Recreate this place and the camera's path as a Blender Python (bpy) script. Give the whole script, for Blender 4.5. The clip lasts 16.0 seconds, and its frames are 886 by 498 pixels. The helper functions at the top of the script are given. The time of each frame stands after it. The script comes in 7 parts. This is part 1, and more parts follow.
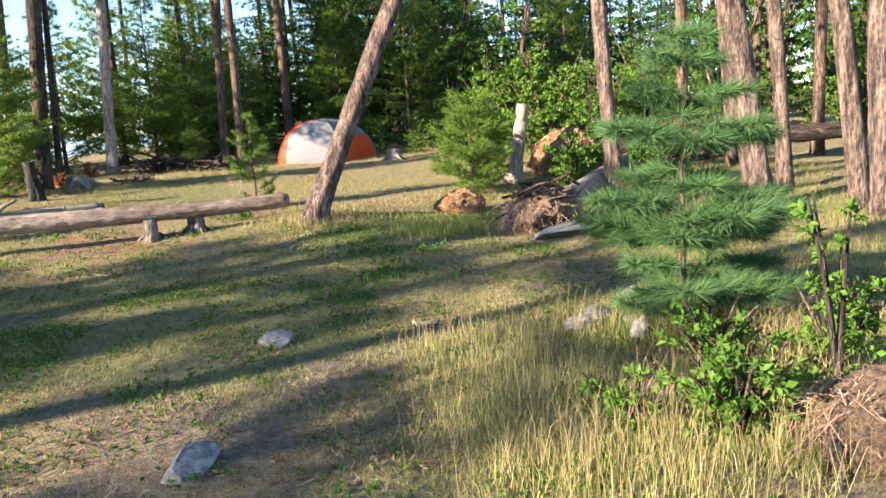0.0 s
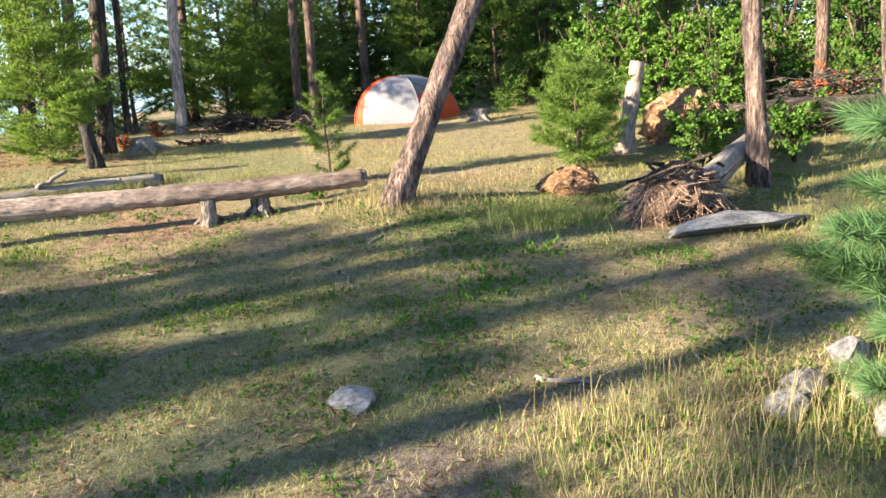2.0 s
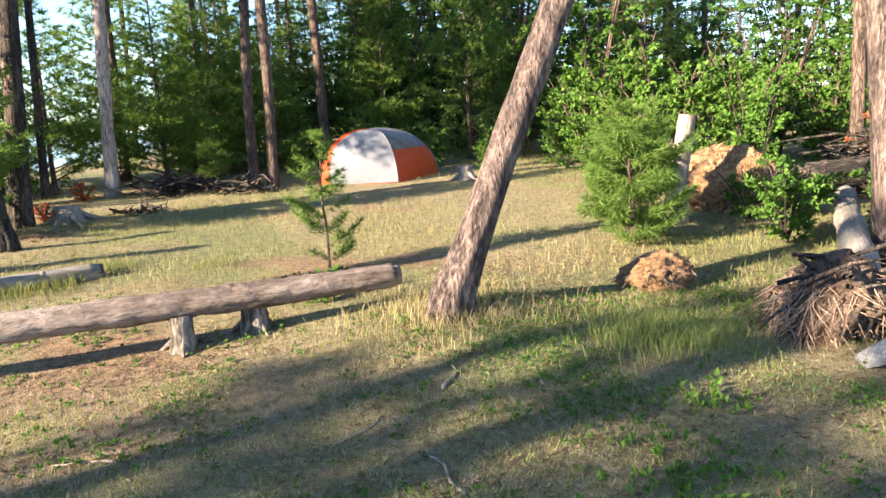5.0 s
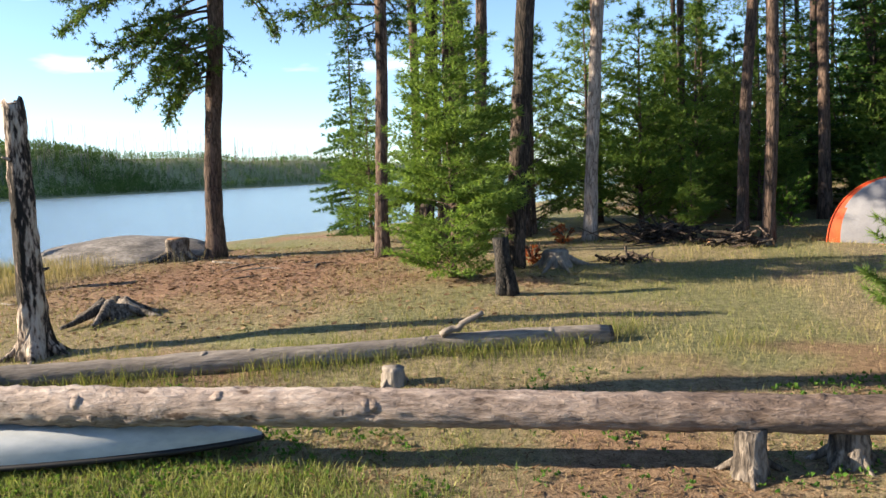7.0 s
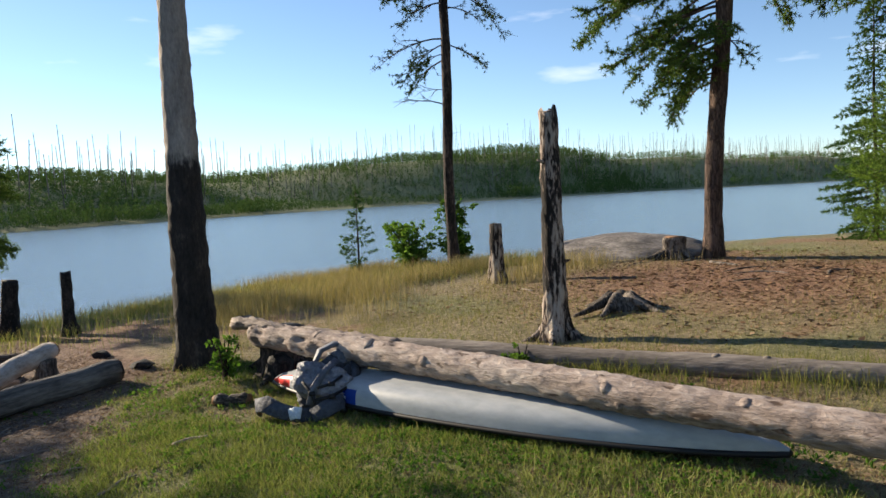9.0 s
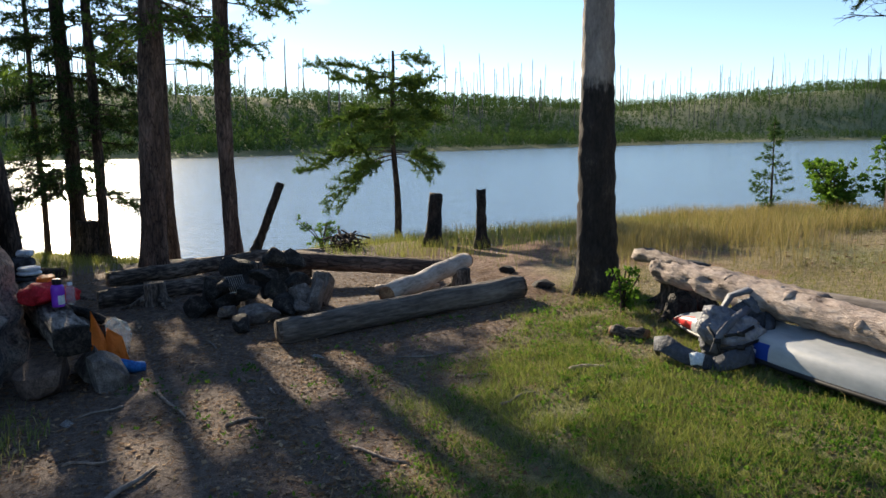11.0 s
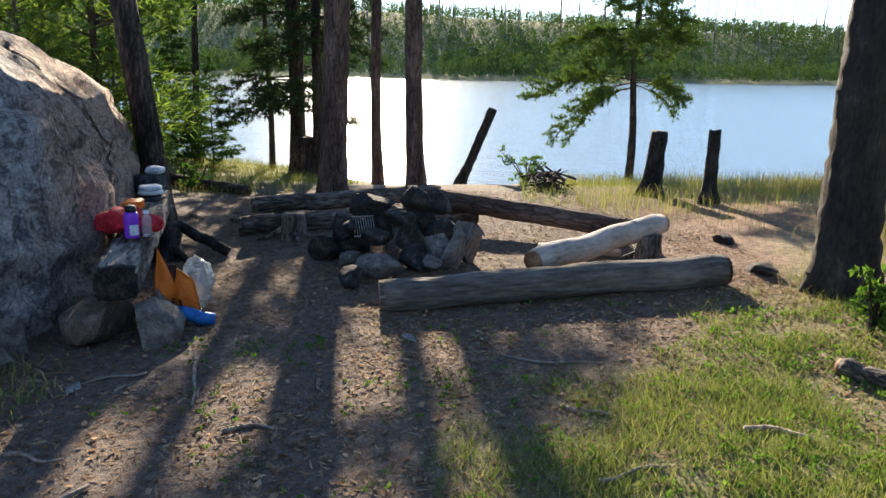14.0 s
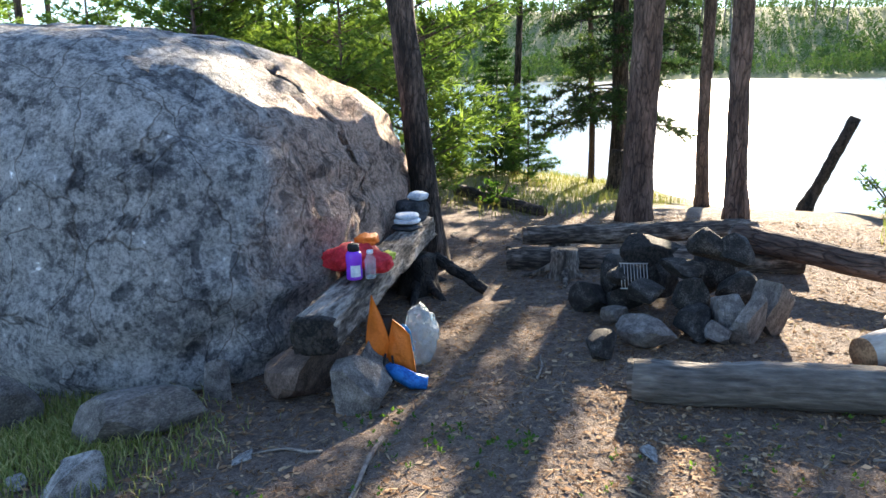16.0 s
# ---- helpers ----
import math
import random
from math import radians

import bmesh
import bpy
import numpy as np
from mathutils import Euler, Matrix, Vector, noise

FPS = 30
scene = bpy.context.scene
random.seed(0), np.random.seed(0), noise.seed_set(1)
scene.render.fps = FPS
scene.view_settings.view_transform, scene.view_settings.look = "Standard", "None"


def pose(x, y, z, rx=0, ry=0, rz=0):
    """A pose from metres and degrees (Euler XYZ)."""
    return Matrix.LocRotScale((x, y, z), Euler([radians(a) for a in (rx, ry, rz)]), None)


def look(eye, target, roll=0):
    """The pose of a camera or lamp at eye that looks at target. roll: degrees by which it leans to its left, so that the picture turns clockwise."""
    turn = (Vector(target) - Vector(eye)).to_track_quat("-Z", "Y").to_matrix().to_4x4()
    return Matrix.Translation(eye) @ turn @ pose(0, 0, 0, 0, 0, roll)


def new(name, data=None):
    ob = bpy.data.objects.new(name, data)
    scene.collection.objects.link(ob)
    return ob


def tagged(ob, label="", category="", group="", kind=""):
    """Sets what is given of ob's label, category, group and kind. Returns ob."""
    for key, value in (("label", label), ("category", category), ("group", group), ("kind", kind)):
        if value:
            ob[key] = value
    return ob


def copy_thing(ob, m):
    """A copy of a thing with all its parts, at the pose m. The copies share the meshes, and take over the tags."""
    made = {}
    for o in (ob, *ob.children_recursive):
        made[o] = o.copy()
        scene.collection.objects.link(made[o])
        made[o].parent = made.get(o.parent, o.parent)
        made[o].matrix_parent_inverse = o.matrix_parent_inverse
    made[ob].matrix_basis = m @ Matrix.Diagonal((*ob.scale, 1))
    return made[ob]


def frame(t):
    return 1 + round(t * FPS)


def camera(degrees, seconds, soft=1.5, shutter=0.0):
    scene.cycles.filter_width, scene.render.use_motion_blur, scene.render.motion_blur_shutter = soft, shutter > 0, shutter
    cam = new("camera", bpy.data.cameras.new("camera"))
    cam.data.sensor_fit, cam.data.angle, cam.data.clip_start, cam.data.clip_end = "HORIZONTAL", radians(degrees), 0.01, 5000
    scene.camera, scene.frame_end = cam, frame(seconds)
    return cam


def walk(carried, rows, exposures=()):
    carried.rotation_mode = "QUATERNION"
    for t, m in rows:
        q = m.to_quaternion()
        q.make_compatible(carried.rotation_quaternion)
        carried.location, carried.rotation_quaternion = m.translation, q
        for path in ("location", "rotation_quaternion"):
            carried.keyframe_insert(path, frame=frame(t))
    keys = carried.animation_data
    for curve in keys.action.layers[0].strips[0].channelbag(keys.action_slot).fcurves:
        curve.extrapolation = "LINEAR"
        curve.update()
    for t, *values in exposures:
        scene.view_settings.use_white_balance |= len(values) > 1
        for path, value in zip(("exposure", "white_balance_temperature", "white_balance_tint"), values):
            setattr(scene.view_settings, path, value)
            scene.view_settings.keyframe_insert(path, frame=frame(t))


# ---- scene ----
cam = camera(60.3, 16.0)
METRES, EYE, TILT, LEAN, TURN = 9.68, 1.65, 2.71, -0.34, -20.1
ROWS = [
    (0.0, 0.0, 0.0, 0.0, -0.84, -12.66, 3.76),
    (0.5, -0.0001, 0.0439, 0.0025, 2.56, -13.59, 4.77),
    (1.0, -0.0114, 0.082, -0.0004, 3.51, -15.89, 4.32),
    (1.5, -0.0237, 0.1192, 0.0005, 3.08, -18.24, 4.53),
    (2.0, -0.031, 0.1525, 0.007, 4.72, -15.89, 3.93),
    (2.5, -0.051, 0.186, 0.009, 4.18, -10.48, 2.48),
    (3.0, -0.0712, 0.2181, 0.0096, 2.82, -9.46, 3.2),
    (5.5, -0.1839, 0.404, 0.0119, -1.15, -13.69, 3.35),
    (6.0, -0.2185, 0.4397, 0.01, 8.46, -12.95, 4.14),
    (6.5, -0.2471, 0.4572, 0.0127, 19.35, -10.87, 4.07),
    (7.0, -0.2688, 0.4742, 0.0154, 30.74, -7.62, 4.1),
    (7.5, -0.2784, 0.4869, 0.0162, 41.85, -5.39, 3.91),
    (8.0, -0.2839, 0.4834, 0.0161, 48.62, -4.57, 3.6),
    (8.5, -0.289, 0.4718, 0.0166, 56.31, -4.62, 4.41),
    (9.0, -0.2916, 0.4578, 0.0172, 65.88, -4.72, 5.35),
    (9.5, -0.2955, 0.45, 0.0171, 75.44, -4.62, 5.39),
    (10.0, -0.3015, 0.4496, 0.0176, 85.82, -4.02, 4.99),
    (12.5, -0.4024, 0.4661, 0.0098, 100.34, -10.4, 2.34),
    (13.0, -0.4419, 0.4787, 0.0074, 102.27, -10.73, 0.53),
    (13.5, -0.4812, 0.4876, 0.0064, 106.1, -12.01, -0.45),
    (14.0, -0.5234, 0.5003, 0.0064, 115.08, -12.22, 1.05),
    (14.5, -0.5634, 0.4999, 0.0058, 121.13, -12.66, 1.15),
    (15.0, -0.6035, 0.496, 0.0077, 127.07, -12.56, 1.04),
    (15.5, -0.639, 0.493, 0.0101, 136.29, -11.92, 1.97),
    (16.0, -0.6582, 0.4808, 0.0141, 140.75, -11.1, 2.56),
]
EXPO = [(0.0, 2.45), (1.0, 2.55), (2.0, 2.68), (3.0, 2.68), (5.5, 2.68), (6.5, 2.25), (7.0, 1.9), (8.0, 1.4), (9.0, 1.22), (10.0, 1.18), (12.5, 1.7), (14.0, 2.0), (15.0, 2.42), (16.0, 2.92)]
walk(cam, [(t, pose(0, 0, EYE, TILT, LEAN, TURN) @ pose(METRES * x, METRES * y, METRES * z, 90 + pitch, roll, yaw)) for t, x, y, z, yaw, pitch, roll in ROWS], EXPO)

# ---- world, sun ----
SUN_YAW, SUN_EL = 101.0, 19.5
sun_dir = Vector((-math.sin(radians(SUN_YAW)) * math.cos(radians(SUN_EL)), math.cos(radians(SUN_YAW)) * math.cos(radians(SUN_EL)), math.sin(radians(SUN_EL))))
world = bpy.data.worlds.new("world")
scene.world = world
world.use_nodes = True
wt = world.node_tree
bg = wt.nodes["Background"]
sky = wt.nodes.new("ShaderNodeTexSky")
sky.sky_type = "NISHITA"
sky.sun_disc = False
sky.sun_elevation = radians(SUN_EL)
sky.sun_rotation = math.atan2(sun_dir.x, sun_dir.y)
sky.air_density, sky.dust_density, sky.ozone_density = 0.75, 0.05, 2.3
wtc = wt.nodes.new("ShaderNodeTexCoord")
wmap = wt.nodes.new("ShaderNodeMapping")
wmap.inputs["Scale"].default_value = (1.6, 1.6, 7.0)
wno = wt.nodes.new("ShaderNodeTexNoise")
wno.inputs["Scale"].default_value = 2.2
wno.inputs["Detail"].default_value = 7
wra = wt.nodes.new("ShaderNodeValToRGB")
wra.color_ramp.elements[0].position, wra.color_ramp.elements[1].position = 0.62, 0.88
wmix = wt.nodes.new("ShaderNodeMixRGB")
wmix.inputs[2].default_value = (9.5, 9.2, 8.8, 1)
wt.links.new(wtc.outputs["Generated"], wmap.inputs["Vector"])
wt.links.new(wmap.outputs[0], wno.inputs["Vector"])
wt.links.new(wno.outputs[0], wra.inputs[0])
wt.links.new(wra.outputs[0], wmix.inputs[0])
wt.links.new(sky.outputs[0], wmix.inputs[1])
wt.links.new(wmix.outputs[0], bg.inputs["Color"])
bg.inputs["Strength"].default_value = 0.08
sun = new("sun", bpy.data.lights.new("sun", "SUN"))
sun.data.energy, sun.data.angle, sun.data.color = 4.7, radians(0.6), (1.0, 0.85, 0.64)
sun.matrix_world = look(sun_dir * 60, (0, 0, 0))

# ---- small helpers ----
RNG = np.random.default_rng(7)
WATER_Z = -0.7


def value_noise(x, y, scale, seed=0):
    """Smooth noise in 0..1 over the plan."""
    x, y = np.asarray(x, float) / scale + 371.3, np.asarray(y, float) / scale + 129.7
    i, j = np.floor(x).astype(np.int64), np.floor(y).astype(np.int64)
    u, v = x - i, y - j
    u, v = u * u * (3 - 2 * u), v * v * (3 - 2 * v)

    def lattice(a, b):
        n = (a * 374761393 + b * 668265263 + seed * 1442695041) & 0x7FFFFFFF
        n = ((n ^ (n >> 13)) * 1274126177) & 0x7FFFFFFF
        return ((n ^ (n >> 16)) & 0xFFFF) / 65535.0
    return (lattice(i, j) * (1 - u) + lattice(i + 1, j) * u) * (1 - v) + (lattice(i, j + 1) * (1 - u) + lattice(i + 1, j + 1) * u) * v


def smooth(e0, e1, x):
    k = np.clip((np.asarray(x, float) - e0) / (e1 - e0), 0, 1)
    return k * k * (3 - 2 * k)


CREST = [(-22, -300), (-21, -30), (-19.8, -5), (-19.2, -1.2), (-16.2, 1.3), (-14.9, 3.2), (-14.7, 10), (-14.2, 14), (-11.8, 18.6), (-7.5, 22.5), (-3, 26), (0, 34), (6, 60), (40, 260), (120, 900), (200, 1600)]
FAR = [(-150, -400), (-127, -92), (-124, -60), (-131, -5), (-158, 51), (-240, 190), (-262, 420), (-240, 760), (-200, 1600)]


def crest_side(x, y, line):
    """Signed distance from a shore line that runs northwards: positive on its west side."""
    x, y = np.asarray(x, float), np.asarray(y, float)
    best = np.full(np.broadcast(x, y).shape, 1e9)
    sign = np.ones_like(best)
    for (ax, ay), (bx, by) in zip(line, line[1:]):
        dx, dy = bx - ax, by - ay
        k = np.clip(((x - ax) * dx + (y - ay) * dy) / (dx * dx + dy * dy), 0, 1)
        d = np.hypot(x - ax - k * dx, y - ay - k * dy)
        s = np.sign(dx * (y - ay) - dy * (x - ax))
        near = d < best
        best = np.where(near, d, best)
        sign = np.where(near, s, sign)
    return best * np.where(sign == 0, 1, sign)


def bump(x, y, cx, cy, r, h):
    return h * np.exp(-((x - cx) ** 2 + (y - cy) ** 2) / (r * r))


def ground(x, y):
    x, y = np.asarray(x, float), np.asarray(y, float)
    yy = np.clip(y, -30, 30)
    xx = np.clip(x, -20, 30)
    z = 0.06 + 0.040 * yy + 0.010 * xx + 0.06 * smooth(30, 200, y) * 20
    z = z + bump(x, y, -3.2, 13.5, 4.5, 0.17) + bump(x, y, 1.6, 8.7, 1.3, 0.11) + bump(x, y, -8.6, 8.7, 1.6, 0.06)
    z = z + bump(x, y, -7.5, 5.0, 3.0, 0.02) + bump(x, y, 5.2, 8.0, 2.0, -0.06) + bump(x, y, -12.5, 4.2, 2.4, 0.1)
    z = z + bump(x, y, 3.2, 3.2, 1.4, 0.08) + bump(x, y, -7.0, 16.5, 3.0, 0.06)
    z = z + 0.05 * (value_noise(x, y, 2.3, 1) - 0.5) + 0.035 * (value_noise(x, y, 0.6, 2) - 0.5) + 0.014 * (value_noise(x, y, 0.2, 3) - 0.5)
    d = crest_side(x, y, CREST)
    z = z - 0.95 * smooth(-0.6, 7.0, d) - 2.2 * smooth(5.0, 20.0, d) - 0.1 * smooth(-3, 0, d)
    f = crest_side(x, y, FAR)
    hill = 13.0 * smooth(4, 60, f) + 9 * smooth(120, 330, y) * smooth(0, 90, f) + (10.0 * np.exp(-((y - 425) / 75.0) ** 2) + 4.0 * smooth(450, 620, y)) * smooth(0, 90, f) + 4 * (value_noise(x, y, 70, 5) - 0.5) * smooth(10, 60, f) + 3 * bump(x, y, -190, -90, 60, 1) * smooth(5, 50, f)
    return np.where(f > -25, np.maximum(z, -3.0 + 3.0 * smooth(-8, 3, f) + hill), z)


def gz(x, y):
    return float(ground(np.array([x]), np.array([y]))[0])


def mesh_of(name, verts, faces, *mats, flat=False):
    me = bpy.data.meshes.new(name)
    me.from_pydata(np.asarray(verts).tolist() if not isinstance(verts, list) else verts, [], faces.tolist() if isinstance(faces, np.ndarray) else faces)
    for m in mats:
        me.materials.append(m)
    if not flat:
        me.polygons.foreach_set("use_smooth", [True] * len(me.polygons))
    me.update()
    return me


def part(name, data, parent, label=""):
    ob = new(name, data)
    ob.parent = parent
    if label:
        ob["label"] = label
    return ob


def thing(name, data, m, label, category, group="", kind=""):
    ob = new(name, data)
    ob.matrix_basis = m
    return tagged(ob, label, category, group, kind)


def joined(pieces):
    """Several (verts, faces) as one."""
    V, F, n = [], [], 0
    for v, f in pieces:
        V.extend([tuple(p) for p in v])
        F.extend([tuple(i + n for i in q) for q in f])
        n += len(v)
    return V, F


def tube(pts, rad, n=10, rough=0.0, seed=0, caps=True, freq=(3.0, 2.0), lobes=0.0):
    """A tapered, uneven tube along points."""
    pts = [Vector(p) for p in pts]
    V, F = [], []
    t0 = (pts[1] - pts[0]).normalized()
    ref = t0.orthogonal().normalized()
    for i, p in enumerate(pts):
        t = (pts[min(i + 1, len(pts) - 1)] - pts[max(i - 1, 0)]).normalized()
        ref = (ref - t * ref.dot(t)).normalized()
        side = t.cross(ref)
        for k in range(n):
            a = 2 * math.pi * k / n
            r = rad[i]
            if rough:
                r *= 1 + rough * noise.noise(Vector((math.cos(a) * freq[0] + seed * 7.1, math.sin(a) * freq[0], i * freq[1] * 0.35))) + 0.5 * rough * noise.noise(Vector((math.cos(a) * 7 + seed, math.sin(a) * 7, i * 0.9)))
            if lobes:
                r *= 1 + lobes * max(0.0, 1 - i / 4.0) * math.sin(5 * a + seed)
            V.append(tuple(p + (ref * math.cos(a) + side * math.sin(a)) * r))
    for i in range(len(pts) - 1):
        for k in range(n):
            F.append((i * n + k, i * n + (k + 1) % n, (i + 1) * n + (k + 1) % n, (i + 1) * n + k))
    if caps:
        F.append(tuple(range(n - 1, -1, -1)))
        F.append(tuple((len(pts) - 1) * n + k for k in range(n)))
    return V, F


def line_points(a, b, n, wobble=0.0, seed=0):
    a, b = Vector(a), Vector(b)
    out = []
    for i in range(n + 1):
        k = i / n
        o = Vector((noise.noise(Vector((k * 3, seed, 0))), noise.noise(Vector((k * 3, seed, 9))), noise.noise(Vector((k * 3, seed, 17))))) * wobble
        out.append(a.lerp(b, k) + o)
    return out


def unit(v):
    return v / np.maximum(np.linalg.norm(v, axis=1, keepdims=True), 1e-9)


def needles(P, D, k, length, width, spread, rng):
    """k thin needles at every node P along D. Returns verts and triangles."""
    P, D = np.repeat(P, k, 0), np.repeat(D, k, 0)
    n = len(P)
    d = unit(unit(D) + spread * rng.normal(size=(n, 3)))
    s = unit(np.cross(d, rng.normal(size=(n, 3))))
    L = length * rng.uniform(0.6, 1.15, (n, 1))
    V = np.empty((n, 3, 3))
    V[:, 0], V[:, 1], V[:, 2] = P - s * width / 2, P + s * width / 2, P + d * L
    return V.reshape(-1, 3), np.arange(3 * n).reshape(-1, 3)


def leaves(P, D, k, length, width, spread, rng, fold=0.25):
    """k folded leaves of four corners at every node P."""
    P, D = np.repeat(P, k, 0), np.repeat(D, k, 0)
    n = len(P)
    d = unit(unit(D) + spread * rng.normal(size=(n, 3)))
    up = rng.normal(size=(n, 3)) + np.array([0, 0, 1.2])
    s = unit(np.cross(d, up))
    nn = np.cross(s, d)
    L = length * rng.uniform(0.55, 1.15, (n, 1))
    W = width * L / length
    o = P + d * 0.15 * L
    V = np.empty((n, 4, 3))
    V[:, 0], V[:, 2] = o, o + d * L
    V[:, 1], V[:, 3] = o + d * L * 0.45 + s * W / 2 + nn * W * fold, o + d * L * 0.45 - s * W / 2 + nn * W * fold
    i = np.arange(4 * n).reshape(-1, 4)
    F = np.concatenate([i[:, [0, 1, 2]], i[:, [0, 2, 3]]])
    return V.reshape(-1, 3), F


def stack(sets):
    V, F, n = [], [], 0
    for v, f in sets:
        V.append(v)
        F.append(f + n)
        n += len(v)
    return np.concatenate(V), np.concatenate(F)


# ---- materials ----
def material(name, rough=0.8, metal=0.0):
    m = bpy.data.materials.new(name)
    m.use_nodes = True
    p = m.node_tree.nodes["Principled BSDF"]
    p.inputs["Roughness"].default_value = rough
    p.inputs["Metallic"].default_value = metal
    p.inputs["Specular IOR Level"].default_value = 0.3
    return m, m.node_tree, p


def node(t, kind, **inputs):
    n = t.nodes.new(kind)
    for key, value in inputs.items():
        n.inputs[key].default_value = value
    return n


def ramp(t, stops, source):
    r = t.nodes.new("ShaderNodeValToRGB")
    e = r.color_ramp.elements
    while len(e) < len(stops):
        e.new(0.5)
    for el, (pos, col) in zip(e, stops):
        el.position, el.color = pos, (*col, 1)
    t.links.new(source, r.inputs[0])
    return r.outputs[0]


def coords(t, kind="Object", scale=(1, 1, 1)):
    c = t.nodes.new("ShaderNodeTexCoord")
    m = t.nodes.new("ShaderNodeMapping")
    m.inputs["Scale"].default_value = scale
    t.links.new(c.outputs[kind], m.inputs["Vector"])
    return m.outputs[0]


def tex_noise(t, vec, scale, detail=5, rough=0.6):
    n = node(t, "ShaderNodeTexNoise", Scale=scale, Detail=detail, Roughness=rough)
    t.links.new(vec, n.inputs["Vector"])
    return n.outputs["Fac"]


def mixc(t, fac, a, b, mode="MIX"):
    m = t.nodes.new("ShaderNodeMixRGB")
    m.blend_type = mode
    for i, v in ((0, fac), (1, a), (2, b)):
        if isinstance(v, (int, float)):
            m.inputs[i].default_value = v
        elif isinstance(v, tuple):
            m.inputs[i].default_value = (*v, 1)
        else:
            t.links.new(v, m.inputs[i])
    return m.outputs[0]


def add_bump(t, p, height, strength, distance):
    b = node(t, "ShaderNodeBump", Strength=strength, Distance=distance)
    t.links.new(height, b.inputs["Height"])
    t.links.new(b.outputs[0], p.inputs["Normal"])


def contrast(t, source, lo=0.33, hi=0.67):
    m = t.nodes.new("ShaderNodeMapRange")
    m.inputs["From Min"].default_value, m.inputs["From Max"].default_value = lo, hi
    t.links.new(source, m.inputs[0])
    return m.outputs[0]


def surface(name, stops, scale=8.0, stretch=(1, 1, 1), fine=60.0, rough=0.85, bump=0.5, depth=0.02, cracks=0.0, space="Object"):
    """Grain at two scales with relief, and crack lines if wanted."""
    m, t, p = material(name, rough)
    vec = coords(t, space, stretch)
    a, b = tex_noise(t, vec, scale, 6, 0.65), tex_noise(t, vec, fine, 4)
    f = contrast(t, mixc(t, 0.4, a, b))
    col = ramp(t, stops, f)
    h = f
    if cracks:
        v = node(t, "ShaderNodeTexVoronoi", Scale=cracks)
        v.feature = "DISTANCE_TO_EDGE"
        wob = mixc(t, 0.12, vec, node_color(t, vec, scale * 1.5))
        t.links.new(wob, v.inputs["Vector"])
        c = ramp(t, [(0.0, (0.42, 0.4, 0.39)), (0.1, (1, 1, 1))], v.outputs["Distance"])
        col = mixc(t, 1.0, col, c, "MULTIPLY")
        h = mixc(t, 0.6, f, c)
    t.links.new(col, p.inputs["Base Color"])
    add_bump(t, p, h, bump, depth)
    return m


def node_color(t, vec, scale):
    n = node(t, "ShaderNodeTexNoise", Scale=scale, Detail=3)
    t.links.new(vec, n.inputs["Vector"])
    return n.outputs["Color"]


def foliage(name, stops, translucent=0.35, rough=0.6):
    """Leaves that let some light through; the tone varies leaf by leaf."""
    m, t, p = material(name, rough)
    p.inputs["Specular IOR Level"].default_value = 0.02
    g = t.nodes.new("ShaderNodeNewGeometry")
    o = t.nodes.new("ShaderNodeObjectInfo")
    k = node(t, "ShaderNodeMath")
    k.operation = "MULTIPLY_ADD"
    k.inputs[1].default_value = 0.75
    t.links.new(g.outputs["Random Per Island"], k.inputs[0])
    q = node(t, "ShaderNodeMath")
    q.operation = "MULTIPLY"
    q.inputs[1].default_value = 0.25
    t.links.new(o.outputs["Random"], q.inputs[0])
    t.links.new(q.outputs[0], k.inputs[2])
    col = ramp(t, stops, k.outputs[0])
    t.links.new(col, p.inputs["Base Color"])
    tr = t.nodes.new("ShaderNodeBsdfTranslucent")
    t.links.new(mixc(t, 1.0, col, (1.05, 1.1, 0.6), "MULTIPLY"), tr.inputs["Color"])
    mx = t.nodes.new("ShaderNodeMixShader")
    mx.inputs[0].default_value = translucent
    t.links.new(p.outputs[0], mx.inputs[1])
    t.links.new(tr.outputs[0], mx.inputs[2])
    t.links.new(mx.outputs[0], t.nodes["Material Output"].inputs["Surface"])
    return m


BARK = surface("pine_bark", [(0.1, (0.04, 0.029, 0.024)), (0.5, (0.11, 0.074, 0.058)), (0.9, (0.23, 0.155, 0.12))], 6, (1, 1, 0.22), 40, 0.95, 0.9, 0.04, 20)
BARK_DARK = surface("dark_bark", [(0.3, (0.018, 0.014, 0.012)), (0.55, (0.06, 0.045, 0.036)), (0.75, (0.14, 0.10, 0.08))], 7, (1, 1, 0.2), 45, 0.95, 0.9, 0.03, 26)
BARK_PINK = surface("pink_bark", [(0.12, (0.022, 0.016, 0.014)), (0.38, (0.085, 0.06, 0.052)), (0.6, (0.18, 0.127, 0.108)), (0.9, (0.33, 0.245, 0.205))], 11, (1, 1, 0.3), 42, 0.95, 1.0, 0.06)
WOOD_GREY = surface("weathered_wood", [(0.1, (0.11, 0.092, 0.078)), (0.5, (0.2, 0.17, 0.145)), (0.9, (0.31, 0.27, 0.23))], 5, (1, 1, 0.22), 38, 0.85, 0.6, 0.015)
WOOD_PEELED = surface("peeled_log_wood", [(0.08, (0.085, 0.062, 0.05)), (0.35, (0.2, 0.15, 0.12)), (0.6, (0.32, 0.255, 0.21)), (0.95, (0.47, 0.4, 0.335))], 4, (1, 1, 0.32), 30, 0.75, 0.8, 0.02)
BARK_PALE = surface("pale_flaked_bark", [(0.1, (0.14, 0.105, 0.09)), (0.45, (0.33, 0.27, 0.235)), (0.9, (0.5, 0.43, 0.385))], 6, (1, 1, 0.2), 40, 0.9, 0.6, 0.02, 20)
